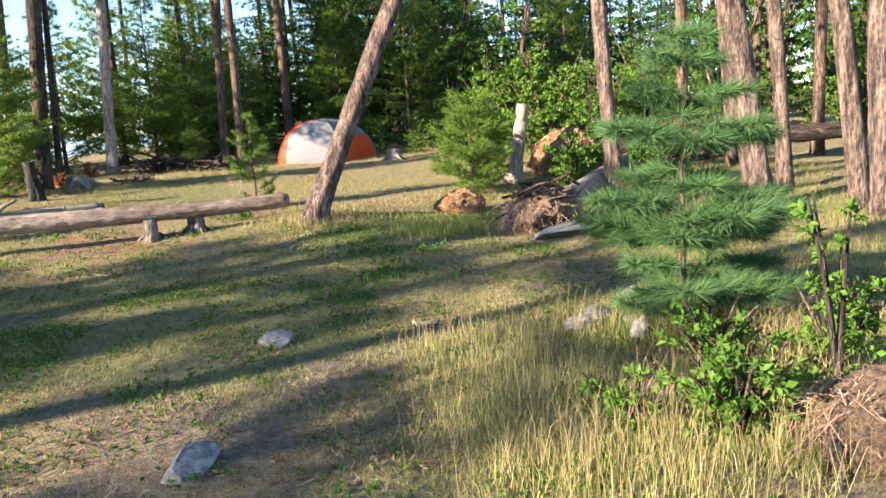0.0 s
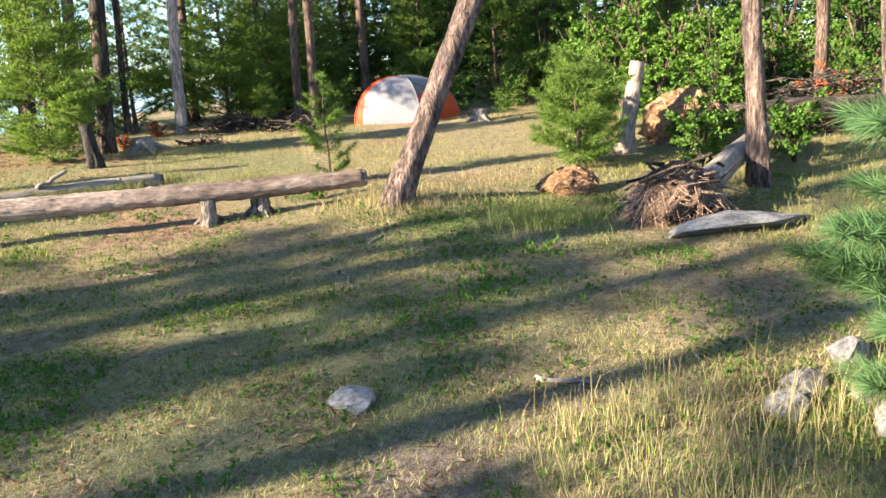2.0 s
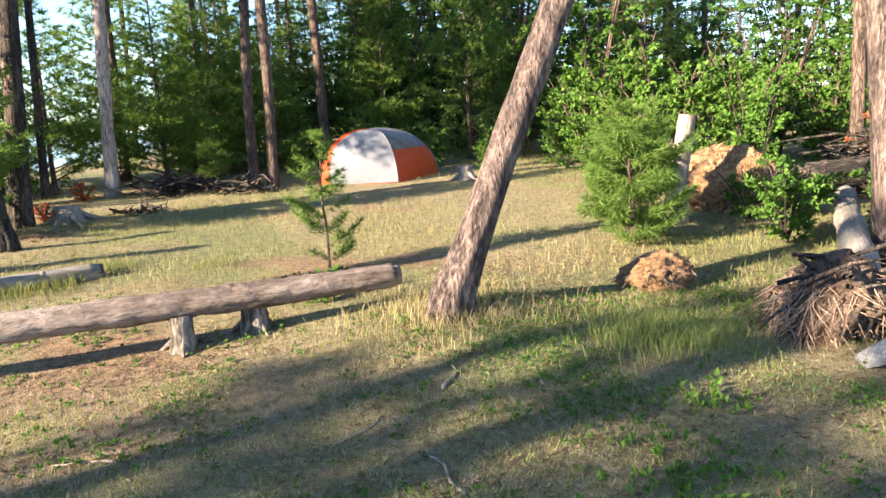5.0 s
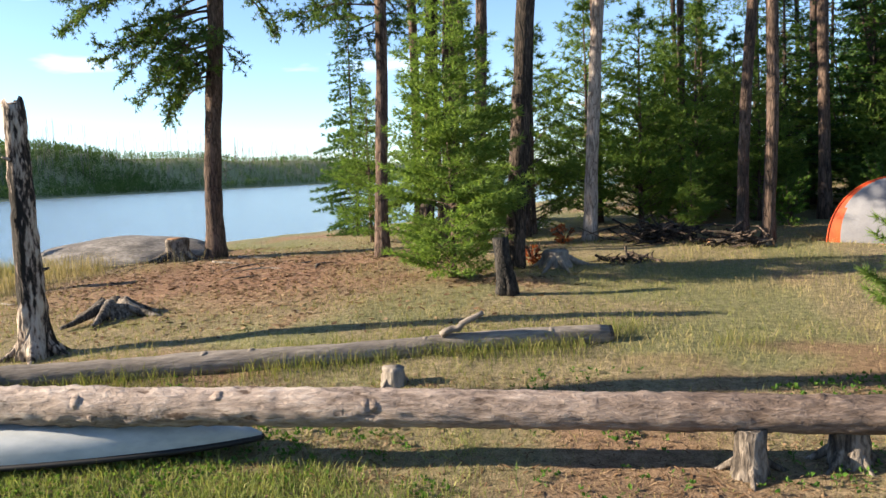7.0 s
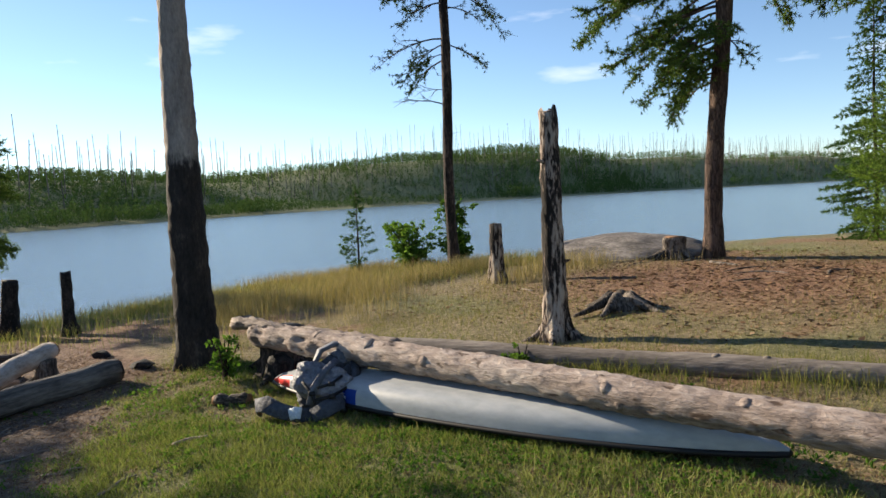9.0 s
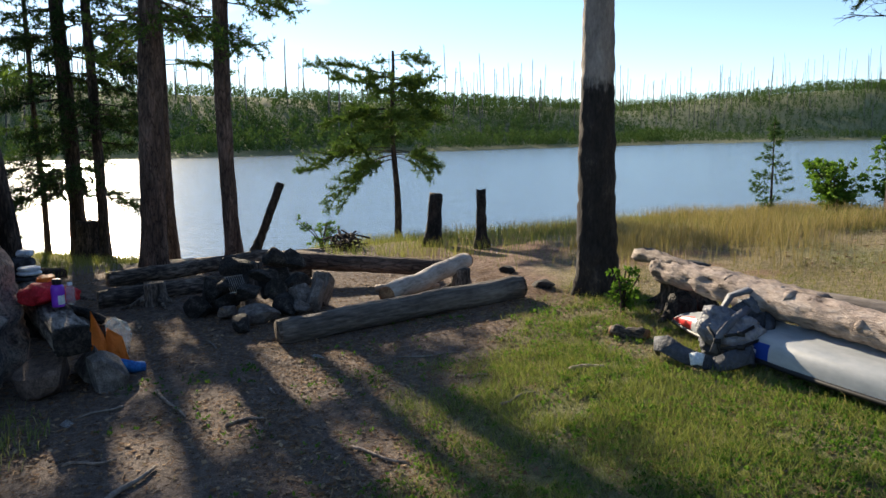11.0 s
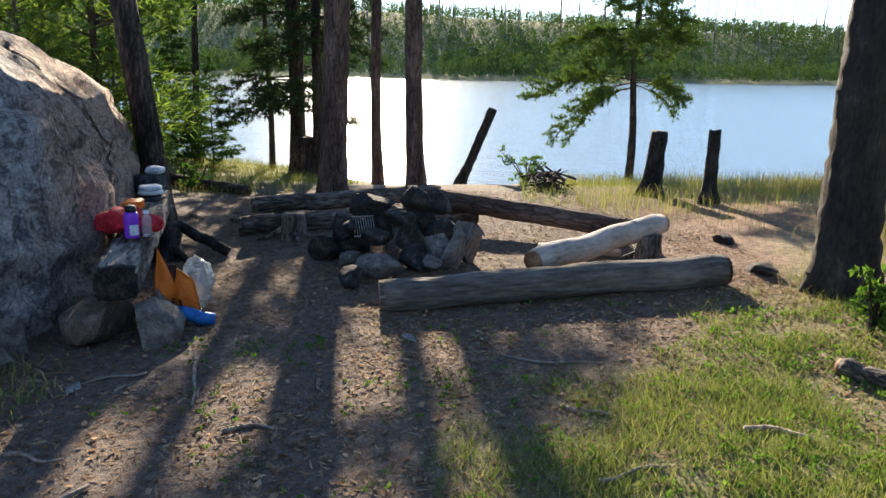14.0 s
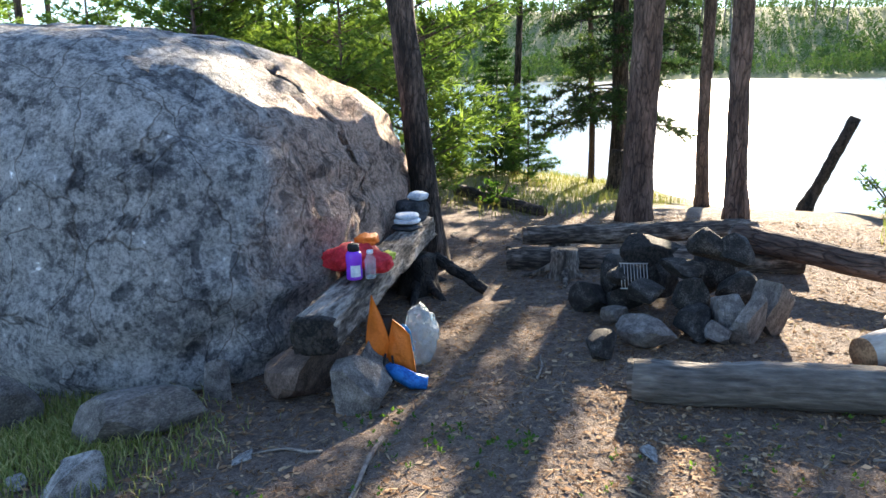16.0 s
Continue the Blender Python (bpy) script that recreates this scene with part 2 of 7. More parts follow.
NEEDLE_YOUNG = foliage("young_pine_needles", [(0.0, (0.07, 0.125, 0.03)), (0.6, (0.15, 0.23, 0.055)), (1.0, (0.24, 0.32, 0.09))], 0.42)
WOOD_DARK = surface("old_dark_wood", [(0.3, (0.03, 0.024, 0.02)), (0.55, (0.11, 0.09, 0.075)), (0.75, (0.23, 0.195, 0.165))], 5, (1, 1, 0.22), 40, 0.9, 0.7, 0.02)
WOOD_CUT = surface("cut_wood", [(0.3, (0.13, 0.065, 0.032)), (0.7, (0.32, 0.175, 0.09))], 9, (1, 1, 1), 70, 0.8, 0.3, 0.006)
CHAR = surface("charred_wood", [(0.35, (0.006, 0.006, 0.006)), (0.7, (0.05, 0.042, 0.037))], 9, (1, 1, 0.5), 60, 0.8, 0.9, 0.02, 16)
ROCK = surface("grey_rock", [(0.1, (0.05, 0.045, 0.042)), (0.5, (0.14, 0.125, 0.115)), (0.9, (0.28, 0.255, 0.235))], 2.5, (1, 1, 1), 18, 0.9, 0.5, 0.015)
ROCK_PALE = surface("pale_rock", [(0.3, (0.1, 0.095, 0.09)), (0.48, (0.21, 0.2, 0.19)), (0.85, (0.38, 0.365, 0.35))], 2.5, (1, 1, 1), 22, 0.9, 0.5, 0.01)
ROCK_SOOT = surface("sooty_rock", [(0.2, (0.008, 0.008, 0.008)), (0.6, (0.032, 0.03, 0.028)), (0.95, (0.12, 0.11, 0.105))], 2, (1, 1, 1), 16, 0.9, 0.5, 0.015)
SOIL_ORANGE = surface("orange_soil", [(0.3, (0.17, 0.09, 0.045)), (0.5, (0.36, 0.2, 0.1)), (0.7, (0.5, 0.3, 0.16))], 6, (1, 1, 1), 40, 0.95, 0.9, 0.04)
SOIL_ROOT = surface("root_soil", [(0.15, (0.08, 0.055, 0.04)), (0.5, (0.26, 0.17, 0.12)), (0.85, (0.42, 0.3, 0.22))], 8, (1, 1, 1), 60, 0.95, 1.0, 0.05)
NEEDLE_SPRUCE = foliage("spruce_needles", [(0.0, (0.025, 0.058, 0.02)), (0.6, (0.058, 0.118, 0.034)), (1.0, (0.12, 0.185, 0.055))], 0.25)
NEEDLE_SOFT = foliage("soft_bluish_needles", [(0.0, (0.035, 0.085, 0.036)), (0.6, (0.075, 0.15, 0.062)), (1.0, (0.13, 0.215, 0.085))], 0.25)
NEEDLE_PINE = foliage("pine_needles", [(0.0, (0.05, 0.09, 0.025)), (0.6, (0.105, 0.17, 0.042)), (1.0, (0.17, 0.235, 0.065))], 0.28)
NEEDLE_DARK = foliage("dark_needles", [(0.0, (0.018, 0.036, 0.016)), (0.6, (0.045, 0.08, 0.03)), (1.0, (0.09, 0.13, 0.05))], 0.15)
LEAF = foliage("green_leaves", [(0.0, (0.036, 0.085, 0.017)), (0.6, (0.08, 0.16, 0.03)), (1.0, (0.15, 0.235, 0.055))], 0.35, 0.45)
LEAF_BRIGHT = foliage("bright_leaves", [(0.0, (0.055, 0.115, 0.022)), (0.6, (0.1, 0.19, 0.034)), (1.0, (0.18, 0.28, 0.065))], 0.38, 0.45)
LEAF_FAR = foliage("far_leaves", [(0.0, (0.042, 0.078, 0.024)), (0.6, (0.085, 0.135, 0.038)), (1.0, (0.14, 0.19, 0.062))], 0.15, 1.0)
DRY_GRASS = foliage("dry_grass", [(0.0, (0.15, 0.16, 0.06)), (0.3, (0.26, 0.22, 0.1)), (0.65, (0.36, 0.285, 0.15)), (1.0, (0.52, 0.42, 0.26))], 0.22, 0.8)
GREEN_GRASS = foliage("green_grass", [(0.0, (0.1, 0.13, 0.038)), (0.45, (0.19, 0.2, 0.068)), (0.75, (0.31, 0.27, 0.12)), (1.0, (0.46, 0.37, 0.21))], 0.35, 0.7)
LUSH_GRASS = foliage("lush_grass", [(0.0, (0.1, 0.14, 0.04)), (0.45, (0.2, 0.24, 0.075)), (0.75, (0.33, 0.33, 0.13)), (1.0, (0.5, 0.44, 0.25))], 0.3, 0.8)
RED_LEAF = foliage("rusty_leaves", [(0.0, (0.2, 0.05, 0.02)), (1.0, (0.45, 0.14, 0.06))], 0.3)
LITTER = foliage("needle_litter", [(0.0, (0.06, 0.035, 0.02)), (0.5, (0.2, 0.12, 0.07)), (1.0, (0.42, 0.31, 0.2))], 0.0, 0.9)

# ---- ground and water ----
def dirt_amount(x, y):
    """1 where the soil is bare."""
    w = 1.1 * (value_noise(x, y, 1.3, 11) - 0.5) + 0.6 * (value_noise(x, y, 0.4, 12) - 0.5)
    camp = smooth(0.45, -0.35, (y - (5.35 - 0.5 * (x + 4.0))) * 0.9 + w) * smooth(-3.0, -4.1, x + w) * smooth(-16, -14.5, x) * smooth(-3, 0.5, y)
    shore = np.exp(-(((x + 5.6) / 3.2) ** 2 + ((y - 15.0) / 2.6) ** 2) ** 2) * smooth(-0.5, 0.2, w + 0.35)
    bench = 0.9 * np.exp(-(((x + 1.0) / 2.2) ** 2 + ((y - 8.1) / 0.7) ** 2)) * smooth(-0.2, 0.2, w)
    spots = 0.75 * smooth(0.62, 0.78, value_noise(x, y, 1.7, 14) * 0.7 + value_noise(x, y, 0.45, 15) * 0.3)
    return np.clip(np.maximum(np.maximum(camp, shore), np.maximum(bench, spots)), 0, 1) * smooth(-40, -25, x)


def lush_amount(x, y):
    return np.exp(-(((x + 5.6) / 2.6) ** 2 + ((y - 7.4) / 1.3) ** 2)) + 0.8 * np.exp(-(((x + 2.6) / 1.3) ** 2 + ((y - 8.5) / 0.5) ** 2)) + 0.75 * smooth(0.48, 0.72, value_noise(x, y, 1.1, 21)) + smooth(-60, -100, x)


def axis(lo, hi, a, b, step, grow):
    """Steps that are fine between a and b and grow outwards."""
    out = list(np.arange(a, b + 1e-6, step))
    s, v = step, a
    while v > lo:
        s *= grow
        v -= s
        out.insert(0, v)
    s, v = step, out[-1]
    while v < hi:
        s *= grow
        v += s
        out.append(v)
    return np.array(out)


gx, gy = axis(-900, 900, -15, 7, 0.15, 1.09), axis(-700, 1900, 0, 18, 0.15, 1.09)
GX, GY = np.meshgrid(gx, gy)
GZ = ground(GX, GY)
nx, ny = len(gx), len(gy)
gi = np.arange(nx * ny).reshape(ny, nx)
quads = np.stack([gi[:-1, :-1], gi[:-1, 1:], gi[1:, 1:], gi[1:, :-1]], -1).reshape(-1, 4)

GROUND, t, p = material("earth_and_turf", 0.95)
vec = coords(t)
at_d, at_l = t.nodes.new("ShaderNodeAttribute"), t.nodes.new("ShaderNodeAttribute")
at_d.attribute_name, at_l.attribute_name = "bare", "lush"
n1, n2, n3 = tex_noise(t, vec, 1.6, 6), tex_noise(t, vec, 14, 6, 0.7), tex_noise(t, vec, 90, 4, 0.7)
nf = contrast(t, mixc(t, 0.5, n2, n3), 0.34, 0.66)
soil = ramp(t, [(0.08, (0.05, 0.038, 0.032)), (0.38, (0.14, 0.106, 0.088)), (0.65, (0.225, 0.172, 0.14)), (0.95, (0.4, 0.32, 0.26))], nf)
red = ramp(t, [(0.1, (0.1, 0.052, 0.032)), (0.5, (0.28, 0.155, 0.095)), (0.95, (0.44, 0.28, 0.18))], nf)
turf = ramp(t, [(0.08, (0.085, 0.072, 0.038)), (0.35, (0.21, 0.175, 0.088)), (0.62, (0.34, 0.27, 0.15)), (0.95, (0.54, 0.43, 0.27))], nf)
green = ramp(t, [(0.08, (0.06, 0.072, 0.03)), (0.45, (0.18, 0.2, 0.075)), (0.95, (0.38, 0.36, 0.17))], nf)
sepx = t.nodes.new("ShaderNodeSeparateXYZ")
t.links.new(vec, sepx.inputs[0])
redf = ramp(t, [(0.0, (0, 0, 0)), (1.0, (1, 1, 1))], n1)
tall = node(t, "ShaderNodeMapRange")
tall.inputs["From Min"].default_value, tall.inputs["From Max"].default_value = 7.0, 9.5
t.links.new(sepx.outputs["Y"], tall.inputs[0])
bare = mixc(t, tall.outputs[0], soil, red)
tg = mixc(t, at_l.outputs["Fac"], turf, green)
tg = mixc(t, redf, tg, mixc(t, 0.35, tg, soil))
t.links.new(mixc(t, at_d.outputs["Fac"], tg, bare), p.inputs["Base Color"])
add_bump(t, p, nf, 0.9, 0.03)

me = mesh_of("ground", np.stack([GX, GY, GZ], -1).reshape(-1, 3), quads, GROUND)
for key, fn in (("bare", dirt_amount), ("lush", lush_amount)):
    at = me.attributes.new(key, "FLOAT", "POINT")
    at.data.foreach_set("value", np.clip(fn(GX, GY), 0, 1).reshape(-1).astype(np.float32))
tagged(new("ground", me), "grassy campsite ground with bare trodden earth", "ground", kind="structure")

WATER, t, p = material("lake_water", 0.16)
p.inputs["Base Color"].default_value = (0.14, 0.185, 0.225, 1)
p.inputs["IOR"].default_value = 1.33
p.inputs["Specular IOR Level"].default_value = 1.0
vec = coords(t, "Object", (1.0, 0.3, 1.0))
w1, w2 = tex_noise(t, vec, 0.5, 6, 0.7), tex_noise(t, vec, 4.0, 4, 0.65)
add_bump(t, p, mixc(t, 0.45, w1, w2), 0.6, 0.13)
wx, wy = np.linspace(-420, 260, 12), np.linspace(-600, 1700, 12)
WX, WY = np.meshgrid(wx, wy)
wi = np.arange(144).reshape(12, 12)
tagged(new("water", mesh_of("water", np.stack([WX, WY, 0 * WX + WATER_Z], -1).reshape(-1, 3), np.stack([wi[:-1, :-1], wi[:-1, 1:], wi[1:, 1:], wi[1:, :-1]], -1).reshape(-1, 4), WATER)),
       "rippled blue lake water with sun glitter", "water", kind="structure")


# ---- the far shore ----
def far_woods():
    rng = np.random.default_rng(31)
    pts = []
    for n, ylo, yhi, depth in ((8500, -190, 130, 85), (5600, 130, 480, 125), (1900, 480, 950, 110)):
        y = rng.uniform(ylo, yhi, n * 3)
        x = np.interp(y, [q[1] for q in FAR], [q[0] for q in FAR]) - 1.0 - depth * rng.uniform(0, 1, n * 3) ** 1.3
        f = crest_side(x, y, FAR)
        ok = (f > 0.2)
        pts.append(np.stack([x[ok][:n], y[ok][:n]], 1))
    P = np.concatenate(pts)
    z = ground(P[:, 0], P[:, 1])
    n = len(P)
    h = rng.uniform(1.5, 3.3, n) * (1 + 0.6 * (value_noise(P[:, 0], P[:, 1], 25, 8) - 0.4)) * np.where(P[:, 1] > 300, 1.6, 1)
    r = h * rng.uniform(0.3, 0.55, n)
    m = 34
    a = rng.uniform(0, 2 * np.pi, (n, m))
    q = rng.uniform(0.02, 1.0, (n, m))
    reach = (1.06 - q) ** 0.45 * rng.uniform(0.35, 1.0, (n, m))
    C = np.stack([P[:, 0, None] + np.cos(a) * r[:, None] * reach, P[:, 1, None] + np.sin(a) * r[:, None] * reach, z[:, None] + h[:, None] * q], -1)
    u = np.stack([np.cos(a + 1.57), np.sin(a + 1.57), rng.normal(size=(n, m)) * 0.3], -1)
    w = np.stack([np.cos(a) * 0.5, np.sin(a) * 0.5, rng.uniform(0.5, 1.5, (n, m))], -1)
    u *= (h[:, None] * rng.uniform(0.03, 0.075, (n, m)))[..., None]
    w *= (h[:, None] * rng.uniform(0.07, 0.15, (n, m)))[..., None]
    V = np.stack([C - u, C + w, C + u], 2)
    F = np.arange(n * m * 3).reshape(-1, 3)
    tagged(new("far_woods", mesh_of("far_woods", V.reshape(-1, 3), F, LEAF_FAR, flat=True)), "dense young green woods on the far shore", "woods", kind="stuff")

    m = 860
    y = np.concatenate([rng.uniform(-190, 200, 240), rng.uniform(200, 950, m - 240)])
    x = np.interp(y, [q[1] for q in FAR], [q[0] for q in FAR]) - rng.uniform(12, 95, m)
    z = ground(x, y)
    h = (6 + 12.5 * rng.uniform(0, 1, m) ** 1.2) * np.where(y > 250, 1.25, 1)
    lean = rng.normal(size=(m, 2)) * 0.035
    sets = []
    for rad0, k0, k1, dx in ((0.15, 0, 1, 0),):
        ring = np.empty((m, 8, 3))
        for k in range(4):
            a = math.pi * k / 2
            ring[:, k] = np.stack([x + math.cos(a) * rad0, y + math.sin(a) * rad0, z], 1)
            ring[:, 4 + k] = np.stack([x + lean[:, 0] * h + math.cos(a) * 0.09, y + lean[:, 1] * h + math.sin(a) * 0.09, z + h], 1)
        f = np.array([(k, (k + 1) % 4, 4 + (k + 1) % 4, 4 + k) for k in range(4)])
        f = np.concatenate([f[:, [0, 1, 2]], f[:, [0, 2, 3]]])
        sets.append((ring.reshape(-1, 3), (f[None] + (np.arange(m) * 8)[:, None, None]).reshape(-1, 3)))
    nodes = []
    for i in range(m):
        for _ in range(rng.integers(0, 7)):
            k = rng.uniform(0.45, 0.98)
            nodes.append((x[i] + lean[i, 0] * h[i] * k, y[i] + lean[i, 1] * h[i] * k, z[i] + h[i] * k))
    nodes = np.array(nodes)
    d = rng.normal(size=nodes.shape)
    d[:, 2] = rng.uniform(-0.4, 0.7, len(d))
    sets.append(needles(nodes, d, 1, 1.2, 0.09, 0.1, rng))
    V, F = stack(sets)
    tagged(new("burnt_snags", mesh_of("burnt_snags", V, F, SNAG, flat=True)), "bare grey fire-killed tree trunks above the far woods", "dead trees", kind="stuff")


SNAG = surface("snag_wood", [(0.35, (0.06, 0.05, 0.045)), (0.65, (0.2, 0.17, 0.15))], 0.3, (1, 1, 1), 3, 0.9, 0.2, 0.02)
far_woods()


# ---- trees ----
def bent_trunk(height, lean, r0, r1, step, seed, rough=0.12, n=12, flare=0.5, wob=0.06):
    k = max(4, int(height / step))
    pts, rad = [], []
    for i in range(k + 1):
        q = i / k
        zz = height * q
        pts.append((lean[0] * zz + wob * noise.noise(Vector((q * 2.5, seed, 1))), lean[1] * zz + wob * noise.noise(Vector((q * 2.5, seed, 5))), zz - 0.12 * (i == 0)))
        rad.append((r0 + (r1 - r0) * q) * (1 + flare * math.exp(-zz / 0.22)))
    return tube(pts, rad, n, rough, seed, lobes=0.16 if flare > 0.3 else 0.0)


def branch_set(rng, h, lo, hi, whorl, per, length, rise, thick, droop=0.0, lean=(0, 0)):
    """Branches as polylines up a stem. Each: list of points."""
    out = []
    z = lo * h
    while z < hi * h:
        q = (z / h - lo) / max(hi - lo, 1e-6)
        for _ in range(per):
            a = rng.uniform(0, 2 * math.pi)
            L = length(q) * rng.uniform(0.55, 1.2)
            if L < 0.05:
                continue
            zz = z + rng.uniform(-0.5, 0.5) * whorl
            up = rise + rng.uniform(-0.12, 0.12)
            pts = []
            for s in np.linspace(0, 1, 5):
                pts.append((lean[0] * zz + math.cos(a + 0.15 * s) * L * s, lean[1] * zz + math.sin(a + 0.15 * s) * L * s, zz + up * L * s - droop * L * s * s + 0.12 * L * s ** 3))
            out.append(np.array(pts))
        z += whorl * rng.uniform(0.85, 1.15)
    return out


def limbs(branches, r, n=4):
    pieces = []
    for i, b in enumerate(branches):
        L = float(np.linalg.norm(b[-1] - b[0]))
        rr = r * (0.12 + 0.88 * min(1, L))
        pieces.append(tube(b, [rr * (1 - 0.8 * k / (len(b) - 1)) for k in range(len(b))], n if L > 0.25 else 3, 0, i, caps=False))
    return joined(pieces)


def spray_nodes(branches, rng, gap, start, side):
    """Nodes along side twigs of the branches, with their directions."""
    P, D = [], []
    for b in branches:
        L = np.linalg.norm(b[-1] - b[0])
        m = max(2, int(L * (1 - start) / gap))
        for s in np.linspace(start, 1, m):
            i = min(int(s * 4), 3)
            p = b[i] + (b[i + 1] - b[i]) * (s * 4 - i)
            d = b[i + 1] - b[i]
            d = d / max(np.linalg.norm(d), 1e-6)
            P.append(p)
            D.append(d)
            cr = np.cross(d, (0, 0, 1))
            for sg in (-1, 1):
                tw = side * L * (1.08 - s) * rng.uniform(0.6, 1.2)
                dd = 0.75 * d + sg * cr * 0.9 + np.array([0, 0, rng.uniform(-0.15, 0.1)])
                q = int(max(1, tw / gap))
                for j in range(1, q + 1):
                    P.append(p + dd * tw * j / q)
                    D.append(dd)
    return np.array(P), np.array(D)


def conifer(name, h, width, seed, mats, label, needle=(0.055, 0.008), gap=0.07, k=6, whorl=0.16, per=6, rise=0.2, droop=0.25, lo=0.05, r0=0.035, side=0.45, group="", spread=0.55, shape=0.8):
    """A young spruce or pine at the origin, with its parts."""
    rng = np.random.default_rng(seed)
    ob = thing(name, None, Matrix.Identity(4), label, "tree", group)
    tr, br, fo = mats
    V, F = bent_trunk(h, (0, 0), r0, 0.006, max(0.15, h / 14), seed, 0.1, 8, 0.3, 0.04)
    part("trunk", mesh_of("trunk", V, F, tr), ob)
    bs = branch_set(rng, h, lo, 0.985, whorl, per, lambda q: width * ((1 - q) ** shape * (0.55 + 0.45 * min(1, q * 5)) + 0.04), rise, 0.01, droop)
    V, F = limbs(bs, r0 * 0.3, 3)
    part("branchwork", mesh_of("branchwork", V, F, br), ob)["kind"] = "stuff"
    P, D = spray_nodes(bs, rng, gap, 0.25, side)
    top = np.stack([np.zeros(8), np.zeros(8), np.linspace(h * 0.93, h, 8)], 1)
    P, D = np.concatenate([P, top]), np.concatenate([D, np.tile([0, 0, 1.0], (8, 1))])
    V, F = needles(P, D, k, needle[0], needle[1], spread, rng)
    part("crown", mesh_of("crown", V, F, fo, flat=True), ob)
    return ob


def broadleaf(name, h, width, seed, mats, label, leaf=(0.07, 0.045), stems=5, k=3, nodes=260, low=0.15, category="shrub", group="", r0=0.015, spread=0.9):
    """A leafy shrub or small tree of several stems at the origin."""
    rng = np.random.default_rng(seed)
    ob = thing(name, None, Matrix.Identity(4), label, category, group)
    pieces, P, D = [], [], []
    for s in range(stems):
        a = rng.uniform(0, 2 * math.pi)
        R = width * rng.uniform(0.25, 0.8)
        hh = h * rng.uniform(0.7, 1.0)
        main = np.array([(math.cos(a) * R * q ** 1.5, math.sin(a) * R * q ** 1.5, hh * q) for q in np.linspace(0, 1, 6)])
        pieces.append(tube(main, [r0 * (1 - 0.8 * q) + 0.002 for q in np.linspace(0, 1, 6)], 5, 0, s, caps=False))
        m = max(4, nodes // (stems * 6))
        for _ in range(m):
            q = rng.uniform(low, 0.98)
            i = min(int(q * 5), 4)
            p = main[i] + (main[i + 1] - main[i]) * (q * 5 - i)
            a2 = rng.uniform(0, 2 * math.pi)
            L = width * rng.uniform(0.2, 0.55) * (1.15 - 0.6 * q)
            e = p + np.array([math.cos(a2) * L, math.sin(a2) * L, L * rng.uniform(-0.05, 0.6)])
            pieces.append(tube([p, (p + e) / 2 + (0, 0, 0.03 * L), e], [r0 * 0.3, r0 * 0.2, r0 * 0.08], 3, 0, 0, caps=False))
            for u in np.linspace(0.3, 1, 6):
                P.append(p + (e - p) * u)
                D.append((e - p) + np.array([0, 0, -0.2 * L]))
    V, F = joined(pieces)
    part("stem", mesh_of("stem", V, F, mats[0]), ob)["kind"] = "stuff"
    V, F = leaves(np.array(P), np.array(D), k, leaf[0], leaf[1], spread, rng)
    part("crown", mesh_of("crown", V, F, mats[1], flat=True), ob)
    return ob


def bough(rng, o, az, L, rise, droop, gap=0.045):
    """A crooked bough with side branches and twigs. Returns its woody lines, and needle nodes with directions."""
    a = radians(az)
    kink = rng.normal(size=7) * 0.05 * L
    main = np.array([o + np.array([math.cos(a) * L * q - math.sin(a) * kink[i] * q, math.sin(a) * L * q + math.cos(a) * kink[i] * q, rise * L * q - droop * L * q * q + 0.4 * kink[6 - i] * q]) for i, q in enumerate(np.linspace(0, 1, 7))])
    lines, P, D = [main], [], []

    def line_at(b, q):
        i = min(int(q * (len(b) - 1)), len(b) - 2)
        return b[i] + (b[i + 1] - b[i]) * (q * (len(b) - 1) - i), b[i + 1] - b[i]

    def clothe(b, start):
        ln = np.linalg.norm(b[-1] - b[0])
        for q in np.linspace(start, 1, max(2, int(ln * (1 - start) / gap))):
            c, d = line_at(b, q)
            P.append(c)
            D.append(d / max(np.linalg.norm(d), 1e-6))
    subs = [main]
    m = max(3, int(L / 0.15))
    for j in range(m):
        q = 0.2 + 0.78 * (j + rng.uniform(0, 0.8)) / m
        c, d = line_at(main, min(q, 0.99))
        t = a + (1 if j % 2 else -1) * rng.uniform(0.45, 1.1)
        ln = (0.16 + 0.42 * L * (1.12 - q)) * rng.uniform(0.5, 1.15)
        tip = rng.normal() * 0.22 - 0.08 - 0.15 * droop
        b = np.array([c + np.array([math.cos(t), math.sin(t), rise * 0.5 + tip * k]) * ln * k for k in (0, 0.35, 0.7, 1.0)])
        lines.append(b)
        subs.append(b)
    for b in subs[1:] + [main[3:]]:
        clothe(b, 0.35)
        ln = np.linalg.norm(b[-1] - b[0])
        for j in range(max(3, int(ln / 0.06))):
            q = rng.uniform(0.2, 1.0)
            c, d = line_at(b, q)
            d = unit(np.array([d / max(np.linalg.norm(d), 1e-6) + rng.normal(size=3) * 0.7 + (0, 0, -0.05)]))[0]
            tw = np.array([c, c + d * rng.uniform(0.07, 0.2)])
            lines.append(tw)
            clothe(tw, 0.2)
    return lines, np.array(P), np.array(D)


